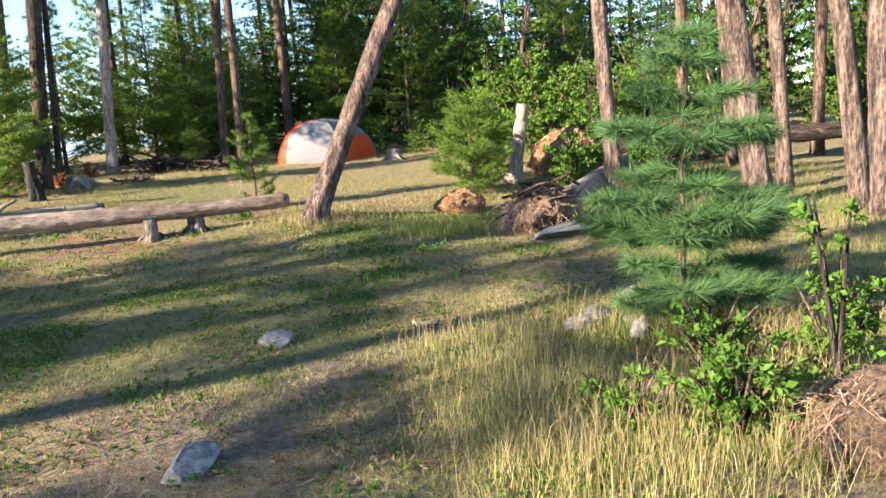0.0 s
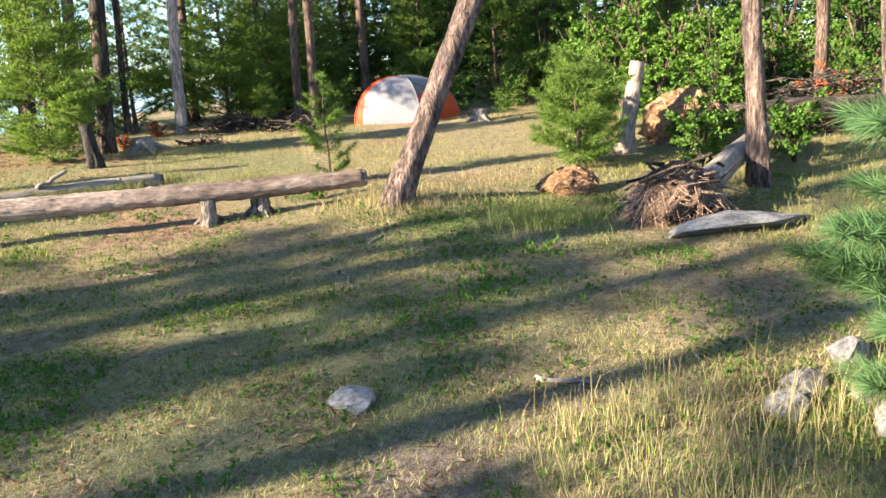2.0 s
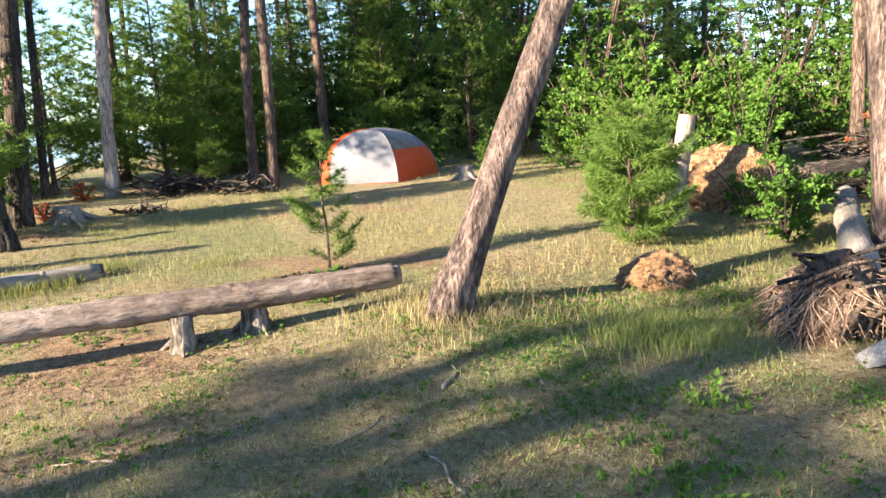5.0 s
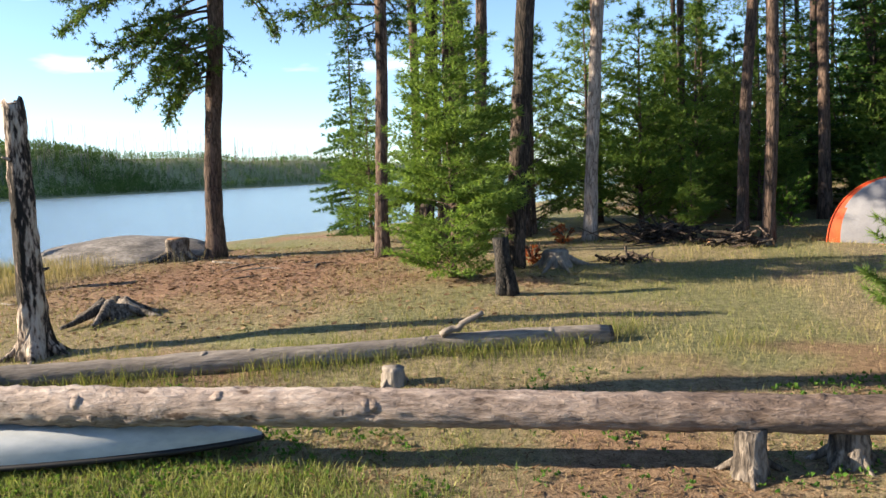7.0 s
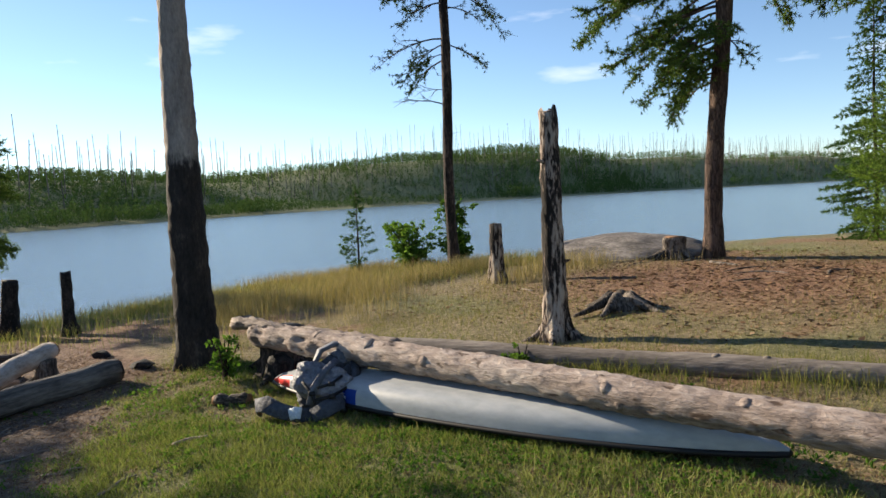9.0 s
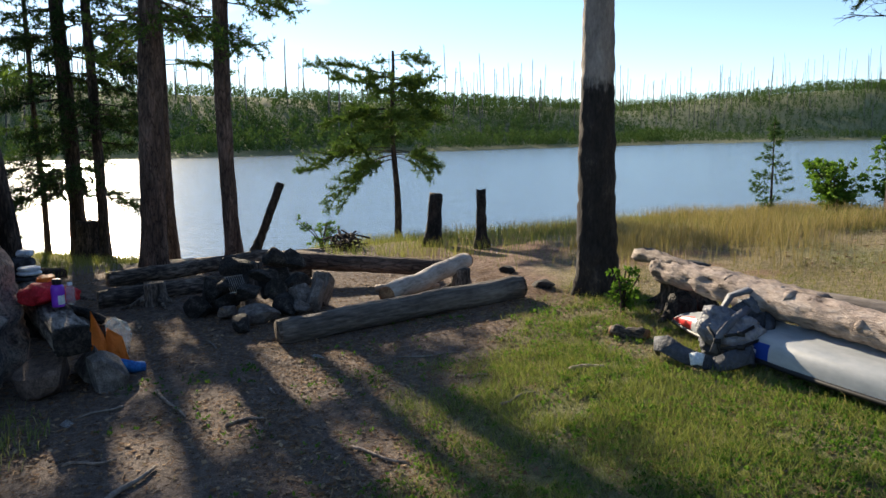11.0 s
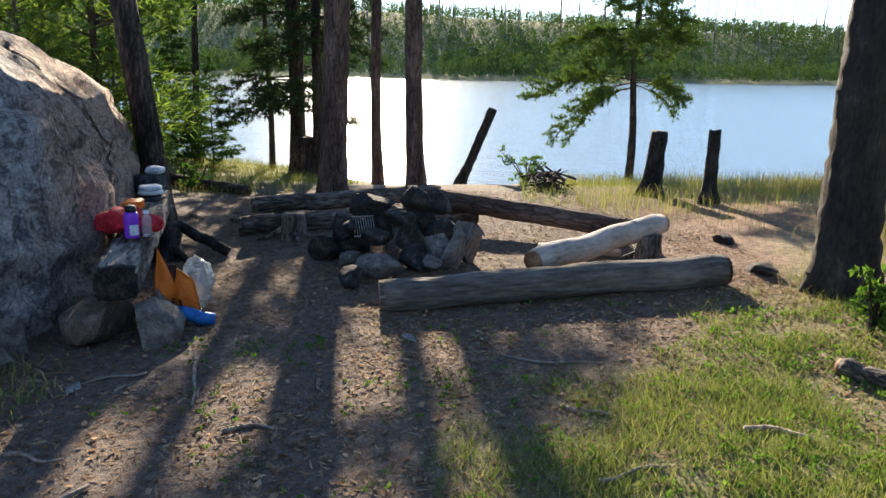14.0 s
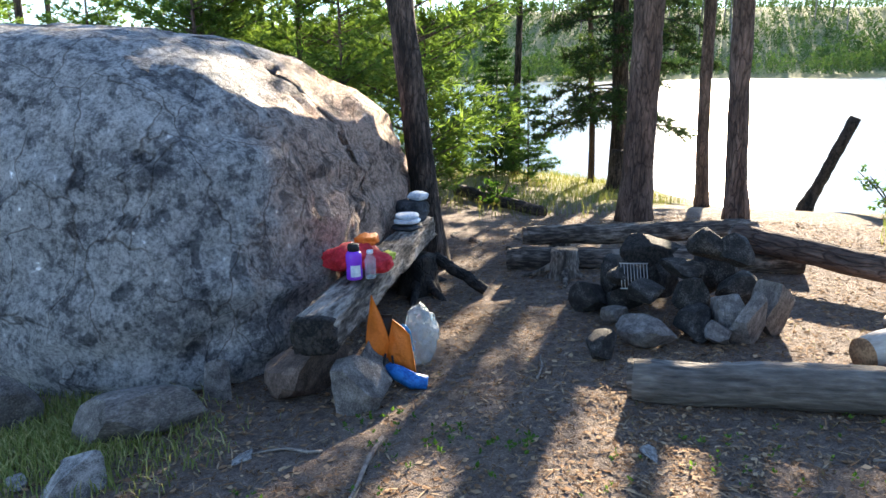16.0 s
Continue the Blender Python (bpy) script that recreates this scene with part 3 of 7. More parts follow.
def tall_pine(base, top, r0, r1, mat, label, seed, crown=None, name="pine_tree", fo=None, stubs=8, flare=0.35, n=14, step=0.16, sink=0.0, needle=(8, 0.08, 0.016), boughs=()):
    """A tall pine from its foot to its top. crown: (from, to, reach, per whorl, whorl gap, rise) in fractions of the height and metres."""
    rng = np.random.default_rng(seed)
    bx, by = base[0], base[1]
    bz = gz(bx, by) - sink
    h = top[2] - bz
    lean = ((top[0] - bx) / h, (top[1] - by) / h)
    ob = thing(name, None, pose(bx, by, bz), label, "tree")
    V, F = bent_trunk(h, lean, r0, r1, step if h < 7 else step * 1.5, seed, 0.14, n, flare)
    part("trunk", mesh_of("trunk", V, F, mat), ob)
    bs = []
    if stubs:
        for _ in range(stubs):
            z = rng.uniform(0.15, 0.9) * h
            a = rng.uniform(0, 6.28)
            L = rng.uniform(0.08, 0.35)
            o = np.array([lean[0] * z, lean[1] * z, z])
            bs.append(np.array([o + np.array([math.cos(a), math.sin(a), 0.25]) * L * s for s in np.linspace(0, 1, 5)]))
    if crown:
        lo, hi, reach, per, gap, rise = crown
        if name == "forest_pine_tree":
            live = branch_set(rng, h, lo, hi, gap, per, lambda q: reach * (0.55 + 0.9 * q * (1 - q) * 2) * (1 - 0.5 * q), rise, 0.02, 0.4, lean)
            bs += live
            P, D = spray_nodes(live, rng, 0.12, 0.3, 0.5)
            V, F = needles(P + rng.normal(size=P.shape) * 0.07, D, 8, 0.15, 0.024, 1.1, rng)
        else:
            made = [(z, az, L, ri, dr, thin) for z, az, L, ri, dr, thin in boughs]
            z = lo * h
            while z < hi * h:
                q = (z / h - lo) / (hi - lo)
                for _ in range(max(2, (per + 1) // 2)):
                    made.append((z + rng.uniform(-0.2, 0.2), rng.uniform(0, 360), reach * (1.05 - 0.55 * q) * rng.uniform(0.55, 1.15), rise, rng.uniform(0.1, 0.4), 0.9))
                z += gap * 1.15
            Ps, Ds = [], []
            for z, az, L, ri, dr, thin in made:
                lines, P, D = bough(rng, np.array([lean[0] * z, lean[1] * z, z]), az, L, ri, dr)
                bs += lines
                keep = rng.uniform(size=len(P)) < thin
                Ps.append(P[keep])
                Ds.append(D[keep])
            V, F = needles(np.concatenate(Ps), np.concatenate(Ds), *needle, 1.0, rng)
    if bs:
        Vb, Fb = limbs(bs, min(0.03, r0 * 0.18), 4)
        part("branchwork", mesh_of("branchwork", Vb, Fb, mat), ob)["kind"] = "stuff"
    if crown:
        part("crown", mesh_of("crown", V, F, fo or NEEDLE_PINE, flat=True), ob)
    return ob


def put(ob, x, y, turn=0.0, s=1.0, sink=0.03, tilt=(0, 0)):
    ob.matrix_basis = pose(x, y, gz(x, y) - sink, tilt[0], tilt[1], turn) @ Matrix.Scale(s, 4)
    return ob


def clone(ob, x, y, turn, s, sink=0.03):
    return copy_thing_scaled(ob, pose(x, y, gz(x, y) - sink, 0, 0, turn), s)


def copy_thing_scaled(ob, m, s):
    c = copy_thing(ob, m)
    c.matrix_basis = m @ Matrix.Scale(s, 4)
    return c


# burnt trunk: charred below, bare grey wood above
BURNT, t, p = material("burnt_trunk", 0.9)
vec = coords(t, "Object", (1, 1, 0.35))
f = mixc(t, 0.4, tex_noise(t, vec, 7, 6), tex_noise(t, vec, 45, 4))
grey = ramp(t, [(0.3, (0.12, 0.10, 0.09)), (0.65, (0.36, 0.31, 0.27))], f)
char = ramp(t, [(0.35, (0.008, 0.007, 0.007)), (0.55, (0.035, 0.028, 0.024)), (0.75, (0.12, 0.09, 0.07))], f)
sp = t.nodes.new("ShaderNodeSeparateXYZ")
t.links.new(coords(t), sp.inputs[0])
edge = node(t, "ShaderNodeMath")
edge.operation = "MULTIPLY_ADD"
edge.inputs[1].default_value = 0.5
t.links.new(f, edge.inputs[0])
t.links.new(sp.outputs["Z"], edge.inputs[2])
k = node(t, "ShaderNodeMapRange")
k.inputs["From Min"].default_value, k.inputs["From Max"].default_value = 2.32, 2.46
t.links.new(edge.outputs[0], k.inputs[0])
t.links.new(mixc(t, k.outputs[0], char, grey), p.inputs["Base Color"])
add_bump(t, p, f, 1.0, 0.03)

# snag: pale wood streaked with char
STREAK = surface("streaked_snag_wood", [(0.38, (0.015, 0.012, 0.01)), (0.47, (0.07, 0.05, 0.04)), (0.53, (0.26, 0.2, 0.16)), (0.7, (0.42, 0.36, 0.3))], 4, (1, 1, 0.25), 30, 0.9, 0.9, 0.03, 0)

pine_mats = (BARK, BARK, NEEDLE_PINE)
spruce_mats = (BARK_DARK, BARK_DARK, NEEDLE_SPRUCE)

# the leaning pine by the bench
tall_pine((1.62, 8.68), (5.35, 8.85, 8.4), 0.119, 0.090, BARK_PINK, "leaning pine with thick pinkish-grey furrowed bark", 3, None, name="leaning_pine", stubs=3, n=22, step=0.1, flare=0.55)
# pines round the tent
tall_pine((-0.88, 18.3), (-0.4, 18.3, 9.5), 0.112, 0.085, BARK_PALE, "pale sunlit pine trunk with a charred foot", 5, (0.55, 1.0, 1.6, 4, 0.5, 0.1), n=12)
tall_pine((1.52, 18.1), (1.95, 18.1, 10.0), 0.088, 0.072, BARK, "slim twin pine trunk with brown bark", 6, (0.6, 1.0, 1.5, 4, 0.5, 0.1))
tall_pine((1.78, 17.5), (1.95, 17.5, 10.0), 0.092, 0.077, BARK, "slim twin pine trunk with brown bark", 7, (0.6, 1.0, 1.5, 4, 0.5, 0.1))
tall_pine((-1.85, 15.0), (-1.2, 15.1, 9.5), 0.128, 0.099, BARK_DARK, "tall dark-barked pine beside the red shrub", 8, (0.55, 1.0, 1.8, 4, 0.5, 0.1), n=14)
tall_pine((-3.0, 20.2), (-2.75, 20.2, 10.0), 0.085, 0.065, BARK, "slim pine behind the dark-barked pine", 9, (0.6, 1.0, 1.4, 4, 0.5, 0.1))
for i, (x, y, tx, r) in enumerate(((-3.75, 18.5, -3.15, 0.125), (-3.42, 18.65, -2.95, 0.11), (-3.35, 19.6, -3.2, 0.08), (-2.57, 17.0, -2.2, 0.085), (-2.0, 19.0, -1.6, 0.07))):
    tall_pine((x, y), (tx, y, 9.5), r, r * 0.75, (BARK_DARK, BARK)[i % 2], "tall pine trunk of the stand by the water", 140 + i, (0.62, 1.0, 1.3, 3, 0.6, 0.05), n=12)
tall_pine((-4.0, 16.4), (-3.65, 16.5, 9.0), 0.097, 0.077, BARK, "straight pine behind the young pine", 10, (0.44, 0.9, 1.9, 6, 0.42, 0.0))
tall_pine((-7.1, 17.1), (-6.65, 17.3, 9.0), 0.150, 0.108, BARK, "tall shore pine with sparse drooping boughs", 11, (0.6, 1.0, 1.7, 5, 0.42, 0.05), n=16, fo=NEEDLE_PINE, needle=(10, 0.085, 0.016),
          boughs=tuple((2.9 + 0.13 * i, -180 + (i * 47) % 110, 0.75 + 0.05 * i, -0.05, 0.4, 0.9) for i in range(8)) + ((3.9, -100, 1.2, -0.3, 0.6, 1), (3.4, -135, 0.9, -0.4, 0.9, 1), (3.2, -160, 0.8, -0.3, 0.9, 1), (4.1, -145, 1.8, -0.1, 0.4, 1), (4.9, -134, 2.4, -0.2, 0.36, 1), (4.3, -140, 2.2, 0.08, 0.12, 1), (4.6, -120, 1.8, 0.1, 0.3, 1), (4.0, -128, 1.5, -0.2, 0.5, 1), (3.7, -140, 1.25, -0.2, 0.75, 1), (3.5, -110, 0.9, -0.2, 0.8, 1), (4.2, -170, 1.2, -0.1, 0.4, 1), (4.8, -95, 1.3, 0.0, 0.4, 1), (4.4, -150, 1.3, -0.3, 0.4, 1),
                  (5.1, 46, 1.2, 0.0, 0.6, 0.9), (4.7, 40, 1.0, -0.2, 0.8, 0.8), (4.9, 65, 1.3, -0.1, 0.7, 0.8), (3.6, 50, 0.4, -0.3, 0.8, 0.8), (5.3, 20, 1.2, 0.0, 0.5, 0.9), (5.3, -150, 2.0, 0.1, 0.3, 1)))
tall_pine((-12.0, 15.9), (-12.0, 15.9, 8.4), 0.110, 0.077, BARK_DARK, "thin half-dead shore pine with bare twigs", 12, (0.72, 1.0, 1.1, 3, 0.45, 0.0), stubs=16, fo=NEEDLE_DARK, needle=(9, 0.075, 0.015),
          boughs=((5.3, -134, 0.9, 0.0, 0.5, 0.6), (4.6, -134, 1.35, 0.1, 0.45, 0.12), (4.5, -128, 0.9, -0.3, 0.6, 1), (4.2, -145, 0.75, -0.3, 0.5, 1), (4.3, -110, 0.6, -0.1, 0.5, 1), (3.3, -134, 0.95, 0.35, 0.25, 0.0), (3.6, -150, 0.5, 0.2, 0.2, 0.0),
                  (5.5, 46, 1.2, 0.15, 0.95, 0.55), (5.6, 60, 1.0, 0.2, 0.8, 0.5), (5.2, 40, 0.8, 0.1, 0.6, 0.5), (4.5, 46, 0.8, -0.3, 0.3, 0.7), (5.6, 180, 0.9, 0.1, 0.5, 0.6)))
# shore pines behind the fire ring
tall_pine((-13.35, 3.9), (-13.4, 4.3, 9.5), 0.180, 0.144, BARK, "thick shore pine with furrowed brown bark", 13, (0.36, 0.85, 1.4, 6, 0.45, 0.05), n=18, step=0.12)
tall_pine((-13.45, 5.05), (-13.4, 4.95, 9.0), 0.119, 0.099, BARK, "shore pine with furrowed brown bark", 14, (0.39, 0.85, 1.2, 5, 0.45, 0.05), n=14)
tall_pine((-17.3, 3.85), (-17.2, 3.8, 8.5), 0.101, 0.081, BARK, "slim shore pine with brown bark", 15, (0.45, 0.85, 1.5, 7, 0.42, 0.1))
tall_pine((-19.3, 1.75), (-19.2, 1.7, 8.8), 0.167, 0.126, BARK_DARK, "dark shore pine with low drooping boughs", 16, (0.16, 1.0, 1.6, 7, 0.4, 0.0), needle=(6, 0.1, 0.022), fo=NEEDLE_DARK)
tall_pine((-18.5, 2.4), (-18.4, 2.4, 8.5), 0.106, 0.081, BARK_DARK, "slim dark shore pine", 17, (0.3, 1.0, 1.4, 6, 0.45, 0.0), needle=(6, 0.1, 0.022), fo=NEEDLE_DARK)
tall_pine((-19.9, 1.0), (-19.2, 1.1, 5.6), 0.066, 0.041, BARK, "thin slanting shore pine", 18, (0.3, 1.0, 0.9, 2, 0.4, 0.0))
tall_pine((-10.42, 2.84), (-10.27, 1.88, 8.5), 0.128, 0.099, BARK_DARK, "dark pine leaning beside the boulder", 19, (0.42, 1.0, 1.4, 3, 0.55, 0.05), n=16, needle=(6, 0.1, 0.02))
# trunks at the edge of the clearing
tall_pine((6.33, 6.75), (5.4, 7.6, 9.0), 0.145, 0.117, BARK_PINK, "thick pine with flaking pinkish bark", 20, (0.6, 1.0, 1.8, 4, 0.5, 0.1), n=18, step=0.12)
tall_pine((7.5, 7.6), (7.0, 8.05, 9.0), 0.092, 0.072, BARK_PINK, "slim pine with pinkish bark", 21, (0.6, 1.0, 1.4, 4, 0.5, 0.1))
tall_pine((7.2, 6.2), (6.55, 6.95, 9.0), 0.106, 0.081, BARK_PINK, "slim pine with pinkish bark", 22, (0.6, 1.0, 1.4, 4, 0.5, 0.1))
tall_pine((6.95, 5.7), (6.7, 6.0, 9.0), 0.119, 0.090, BARK_PINK, "pine with pinkish flaking bark", 23, (0.6, 1.0, 1.4, 4, 0.5, 0.1))
tall_pine((5.5, 8.38), (5.1, 8.7, 9.0), 0.101, 0.077, BARK_PINK, "pine with a peeled pale patch on its bark", 24, (0.6, 1.0, 1.4, 4, 0.5, 0.1))
tall_pine((8.9, 10.1), (8.3, 10.4, 9.0), 0.097, 0.072, BARK_PINK, "slim pine behind the fallen trunk", 25, (0.55, 1.0, 1.5, 4, 0.5, 0.1))

# burnt tree, snag
tall_pine((-8.6, 8.72), (-8.62, 8.64, 7.2), 0.205, 0.075, BURNT, "fire-charred dead tree trunk, grey above", 26, None, name="burnt_tree", stubs=2, n=26, step=0.07, flare=0.35)


def snag(name, x, y, h, r0, r1, mat, label, seed, lean=(0, 0), jag=0.18):
    """A broken dead stem with a splintered top and splayed foot."""
    rng = np.random.default_rng(seed)
    n = 18
    k = max(6, int(h / 0.09))
    pts = [(lean[0] * h * q, lean[1] * h * q, h * q - 0.08 * (q == 0)) for q in np.linspace(0, 1, k + 1)]
    rad = [(r0 + (r1 - r0) * q) * (1 + 0.6 * math.exp(-h * q / 0.16)) for q in np.linspace(0, 1, k + 1)]
    V, F = tube(pts, rad, n, 0.2, seed, lobes=0.2)
    V = [list(v) for v in V]
    for i in range(n):
        d = jag * rng.uniform(0, 1) ** 1.5 * min(h, 1.2)
        V[k * n + i][2] += d * 0.6 - jag * 0.2
        V[(k - 1) * n + i][2] += d * 0.15
    if h < 1.5:
        return thing(name, mesh_of(name, V, F, mat), pose(x, y, gz(x, y)), label, "stump")
    ob = thing(name, None, pose(x, y, gz(x, y)), label, "dead tree")
    part("trunk", mesh_of("trunk", V, F, mat), ob)
    for i in range(5):
        a = 1.26 * i + rng.uniform(-0.3, 0.3)
        V, F = tube([(math.cos(a) * (0.06 + 0.3 * q), math.sin(a) * (0.06 + 0.3 * q), 0.17 * (1 - q) ** 1.8 - 0.03 * q) for q in np.linspace(0, 1, 6)], [0.06 * (1 - 0.7 * q) for q in np.linspace(0, 1, 6)], 8, 0.2, i)
        part("root", mesh_of("root", V, F, mat), ob)
    for z, a in ((0.75, 0.4), (1.3, 2.6), (1.75, 4.6)):
        V, F = tube([(math.cos(a) * r, math.sin(a) * r, z + 0.3 * r) for r in (0.05, 0.12, 0.17)], [0.022, 0.017, 0.01], 7, 0.2, 3)
        part("branch_stub", mesh_of("branch_stub", V, F, mat), ob)
    return ob


snag("standing_snag", -5.85, 11.2, 2.25, 0.125, 0.09, STREAK, "broken standing dead trunk streaked with char", 41)
snag("charred_stump", -1.74, 13.1, 0.6, 0.08, 0.08, CHAR, "dark weathered standing stump beside the young pine", 48, (-0.1, 0.02), 0.08)
snag("stump_post", -9.45, 14.35, 0.95, 0.12, 0.1, STREAK, "weathered grey post-like stump on the bare shore", 42, jag=0.08)
snag("shore_post", -13.95, 8.3, 0.9, 0.13, 0.11, CHAR, "charred post stump at the water's edge", 43, (0.06, 0.06), 0.06)
snag("shore_post", -12.95, 8.85, 0.92, 0.085, 0.075, CHAR, "slim charred post stump at the water's edge", 44, jag=0.07)
snag("leaning_pole", -17.35, 5.4, 1.12 - gz(-17.35, 5.4), 0.085, 0.082, CHAR, "charred pole stub leaning over the water", 45, (0.0, 0.4), 0.03)
snag("cut_post", 5.3, 11.0, 1.2, 0.105, 0.095, WOOD_PEELED, "pale sawn tree post beside the root plate", 46, (0.2, 0.02), 0.02)
snag("dark_stump", -18.6, 2.1, 0.8, 0.26, 0.24, BARK_DARK, "dark broad stump beside the shore pines", 47, jag=0.1)

# ---- young trees ----
put(conifer("young_pine", 3.9, 1.05, 51, (BARK, BARK, NEEDLE_YOUNG), "bushy young pine with fresh green needles", (0.09, 0.014), 0.062, 8, 0.15, 9, 0.4, 0.15, 0.02, 0.035, 0.55), -2.5, 14.2)
put(conifer("young_spruce", 4.9, 0.95, 52, spruce_mats, "narrow dark spruce at the water's edge", (0.10, 0.02), 0.085, 7, 0.17, 8, -0.1, 0.2, 0.02, 0.05, 0.5), -5.8, 21.0)
put(conifer("pine_sapling", 1.25, 0.38, 53, (BARK, BARK, NEEDLE_YOUNG), "thin young pine sapling in the grass", (0.085, 0.007), 0.04, 10, 0.16, 5, 0.55, 0.1, 0.12, 0.014, 0.35, "", 0.7, 0.6), 1.25, 10.75)
put(conifer("pine_bush", 1.35, 0.75, 54, (BARK, BARK, NEEDLE_YOUNG), "low bushy pine beside the uprooted mound", (0.11, 0.009), 0.045, 11, 0.17, 7, 0.55, 0.1, 0.05, 0.025, 0.5, "", 0.7, 0.5), 4.35, 10.4)
put(conifer("pine_sapling", 1.75, 0.72, 55, (BARK, BARK, NEEDLE_SOFT), "soft-needled pine sapling beside the path", (0.13, 0.0045), 0.036, 20, 0.2, 7, 0.35, 0.3, 0.05, 0.02, 0.5, "", 0.55, 0.5), 2.9, 3.72)
put(conifer("spruce_sapling", 1.9, 0.42, 56, spruce_mats, "small sparse spruce on the grassy bank", (0.09, 0.018), 0.07, 8, 0.17, 5, 0.15, 0.1, 0.1, 0.025, 0.4), -13.75, 14.85)
put(conifer("young_spruce", 3.35, 0.75, 57, spruce_mats, "small spruce on the bank beyond the boulder", (0.1, 0.02), 0.06, 9, 0.15, 10, 0.05, 0.2, 0.03, 0.03, 0.45), -18.9, -0.75)
put(conifer("young_spruce", 2.2, 0.62, 58, spruce_mats, "small sparse spruce on the bank beyond the boulder", (0.1, 0.018), 0.06, 8, 0.15, 8, 0.1, 0.2, 0.03, 0.02, 0.4), -18.2, 0.3)
tall_pine((-18.9, -0.3), (-19.0, -0.2, 6.2), 0.085, 0.04, BARK_DARK, "thin forked half-dead tree on the bank", 28, (0.5, 1.0, 1.0, 2, 0.5, 0.3), stubs=14, fo=NEEDLE_DARK)
# jack pine on the bank
jack = gz(-20.1, 8.95)
tall_pine((-20.1, 8.95), (-20.2, 8.9, 4.1), 0.097, 0.032, BARK_DARK, "small spreading jack pine over the water", 27, (0.58, 0.97, 1.45, 8, 0.3, 0.15), stubs=0, flare=0.2, fo=NEEDLE_PINE, needle=(11, 0.09, 0.017),
          boughs=tuple((z - jack, az, L, ri, dr, 0.95) for z, az, L, ri, dr in ((3.05, -100, 2.0, 0.42, 0.05), (3.5, -92, 1.5, 0.3, 0.1), (3.3, 85, 1.1, 0.25, 0.1), (2.9, 78, 1.2, 0.1, 0.15), (2.7, 90, 1.15, 0.0, 0.1), (3.4, 80, 0.85, 0.2, 0.2), (3.0, 70, 1.0, 0.1, 0.1), (3.2, 10, 1.0, 0.2, 0.1), (3.1, 190, 1.1, 0.2, 0.1), (2.6, -100, 1.8, 0.05, 0.2), (2.6, 82, 1.05, 0.0, 0.15), (2.5, 30, 0.9, 0, 0.2), (2.3, -95, 1.3, 0.0, 0.2), (2.7, -70, 1.2, 0.1, 0.2), (2.4, 200, 1.0, 0, 0.2), (2.8, 100, 0.8, 0.1, 0.1),
                                                                               (1.65, -100, 2.3, 0.2, 0.42), (1.6, -95, 1.75, -0.05, 0.75), (1.5, -112, 1.5, -0.1, 0.8), (1.7, 80, 1.05, 0.05, 0.4), (1.55, 95, 0.9, -0.1, 0.6), (1.6, -60, 1.3, 0.0, 0.6), (1.7, -140, 1.3, 0.1, 0.5), (1.75, -85, 1.9, 0.15, 0.35), (1.5, -100, 1.2, -0.1, 0.5), (1.65, 60, 1.1, 0.1, 0.5), (1.6, 110, 1.1, 0.1, 0.5))))

# ---- the wood behind the clearing ----
dark_a = put(conifer("forest_spruce", 5.5, 1.5, 61, spruce_mats, "dense dark spruce at the forest edge", (0.11, 0.018), 0.13, 8, 0.28, 8, 0.05, 0.2, 0.02, 0.06, 0.5, "forest edge"), 4.6, 21.5)
dark_b = put(conifer("forest_spruce", 6.5, 1.3, 62, spruce_mats, "dense dark spruce at the forest edge", (0.11, 0.018), 0.13, 8, 0.28, 8, -0.05, 0.2, 0.02, 0.06, 0.5, "forest edge"), 3.2, 22.5)
pine_a = put(conifer("forest_pine", 3.9, 1.25, 63, (BARK, BARK, NEEDLE_YOUNG), "bushy young pine at the forest edge", (0.14, 0.017), 0.115, 10, 0.26, 8, 0.42, 0.12, 0.03, 0.05, 0.55, "forest edge", 0.6), -1.9, 19.6)
pine_b = put(conifer("forest_pine", 4.2, 1.35, 64, (BARK, BARK, NEEDLE_YOUNG), "bushy young pine at the forest edge", (0.14, 0.017), 0.12, 10, 0.28, 8, 0.42, 0.12, 0.03, 0.05, 0.55, "forest edge", 0.6), 0.1, 20.2)
leaf_a = put(broadleaf("forest_birch", 6.0, 1.6, 65, (BARK, LEAF), "leafy green birch at the forest edge", (0.095, 0.07), 6, 5, 850, 0.15, "tree", "forest edge", 0.04), 5.5, 21.0)
leaf_b = put(broadleaf("forest_birch", 4.4, 1.6, 66, (BARK, LEAF), "leafy green birch at the forest edge", (0.085, 0.065), 7, 5, 850, 0.08, "tree", "forest edge", 0.03), 7.5, 19.0)
leaf_c = put(broadleaf("forest_shrub", 2.2, 1.2, 67, (BARK, LEAF_BRIGHT), "bright green leafy shrub at the forest edge", (0.09, 0.07), 8, 4, 600, 0.05, "shrub", "forest edge", 0.02), 8.6, 13.6)
rng = np.random.default_rng(77)
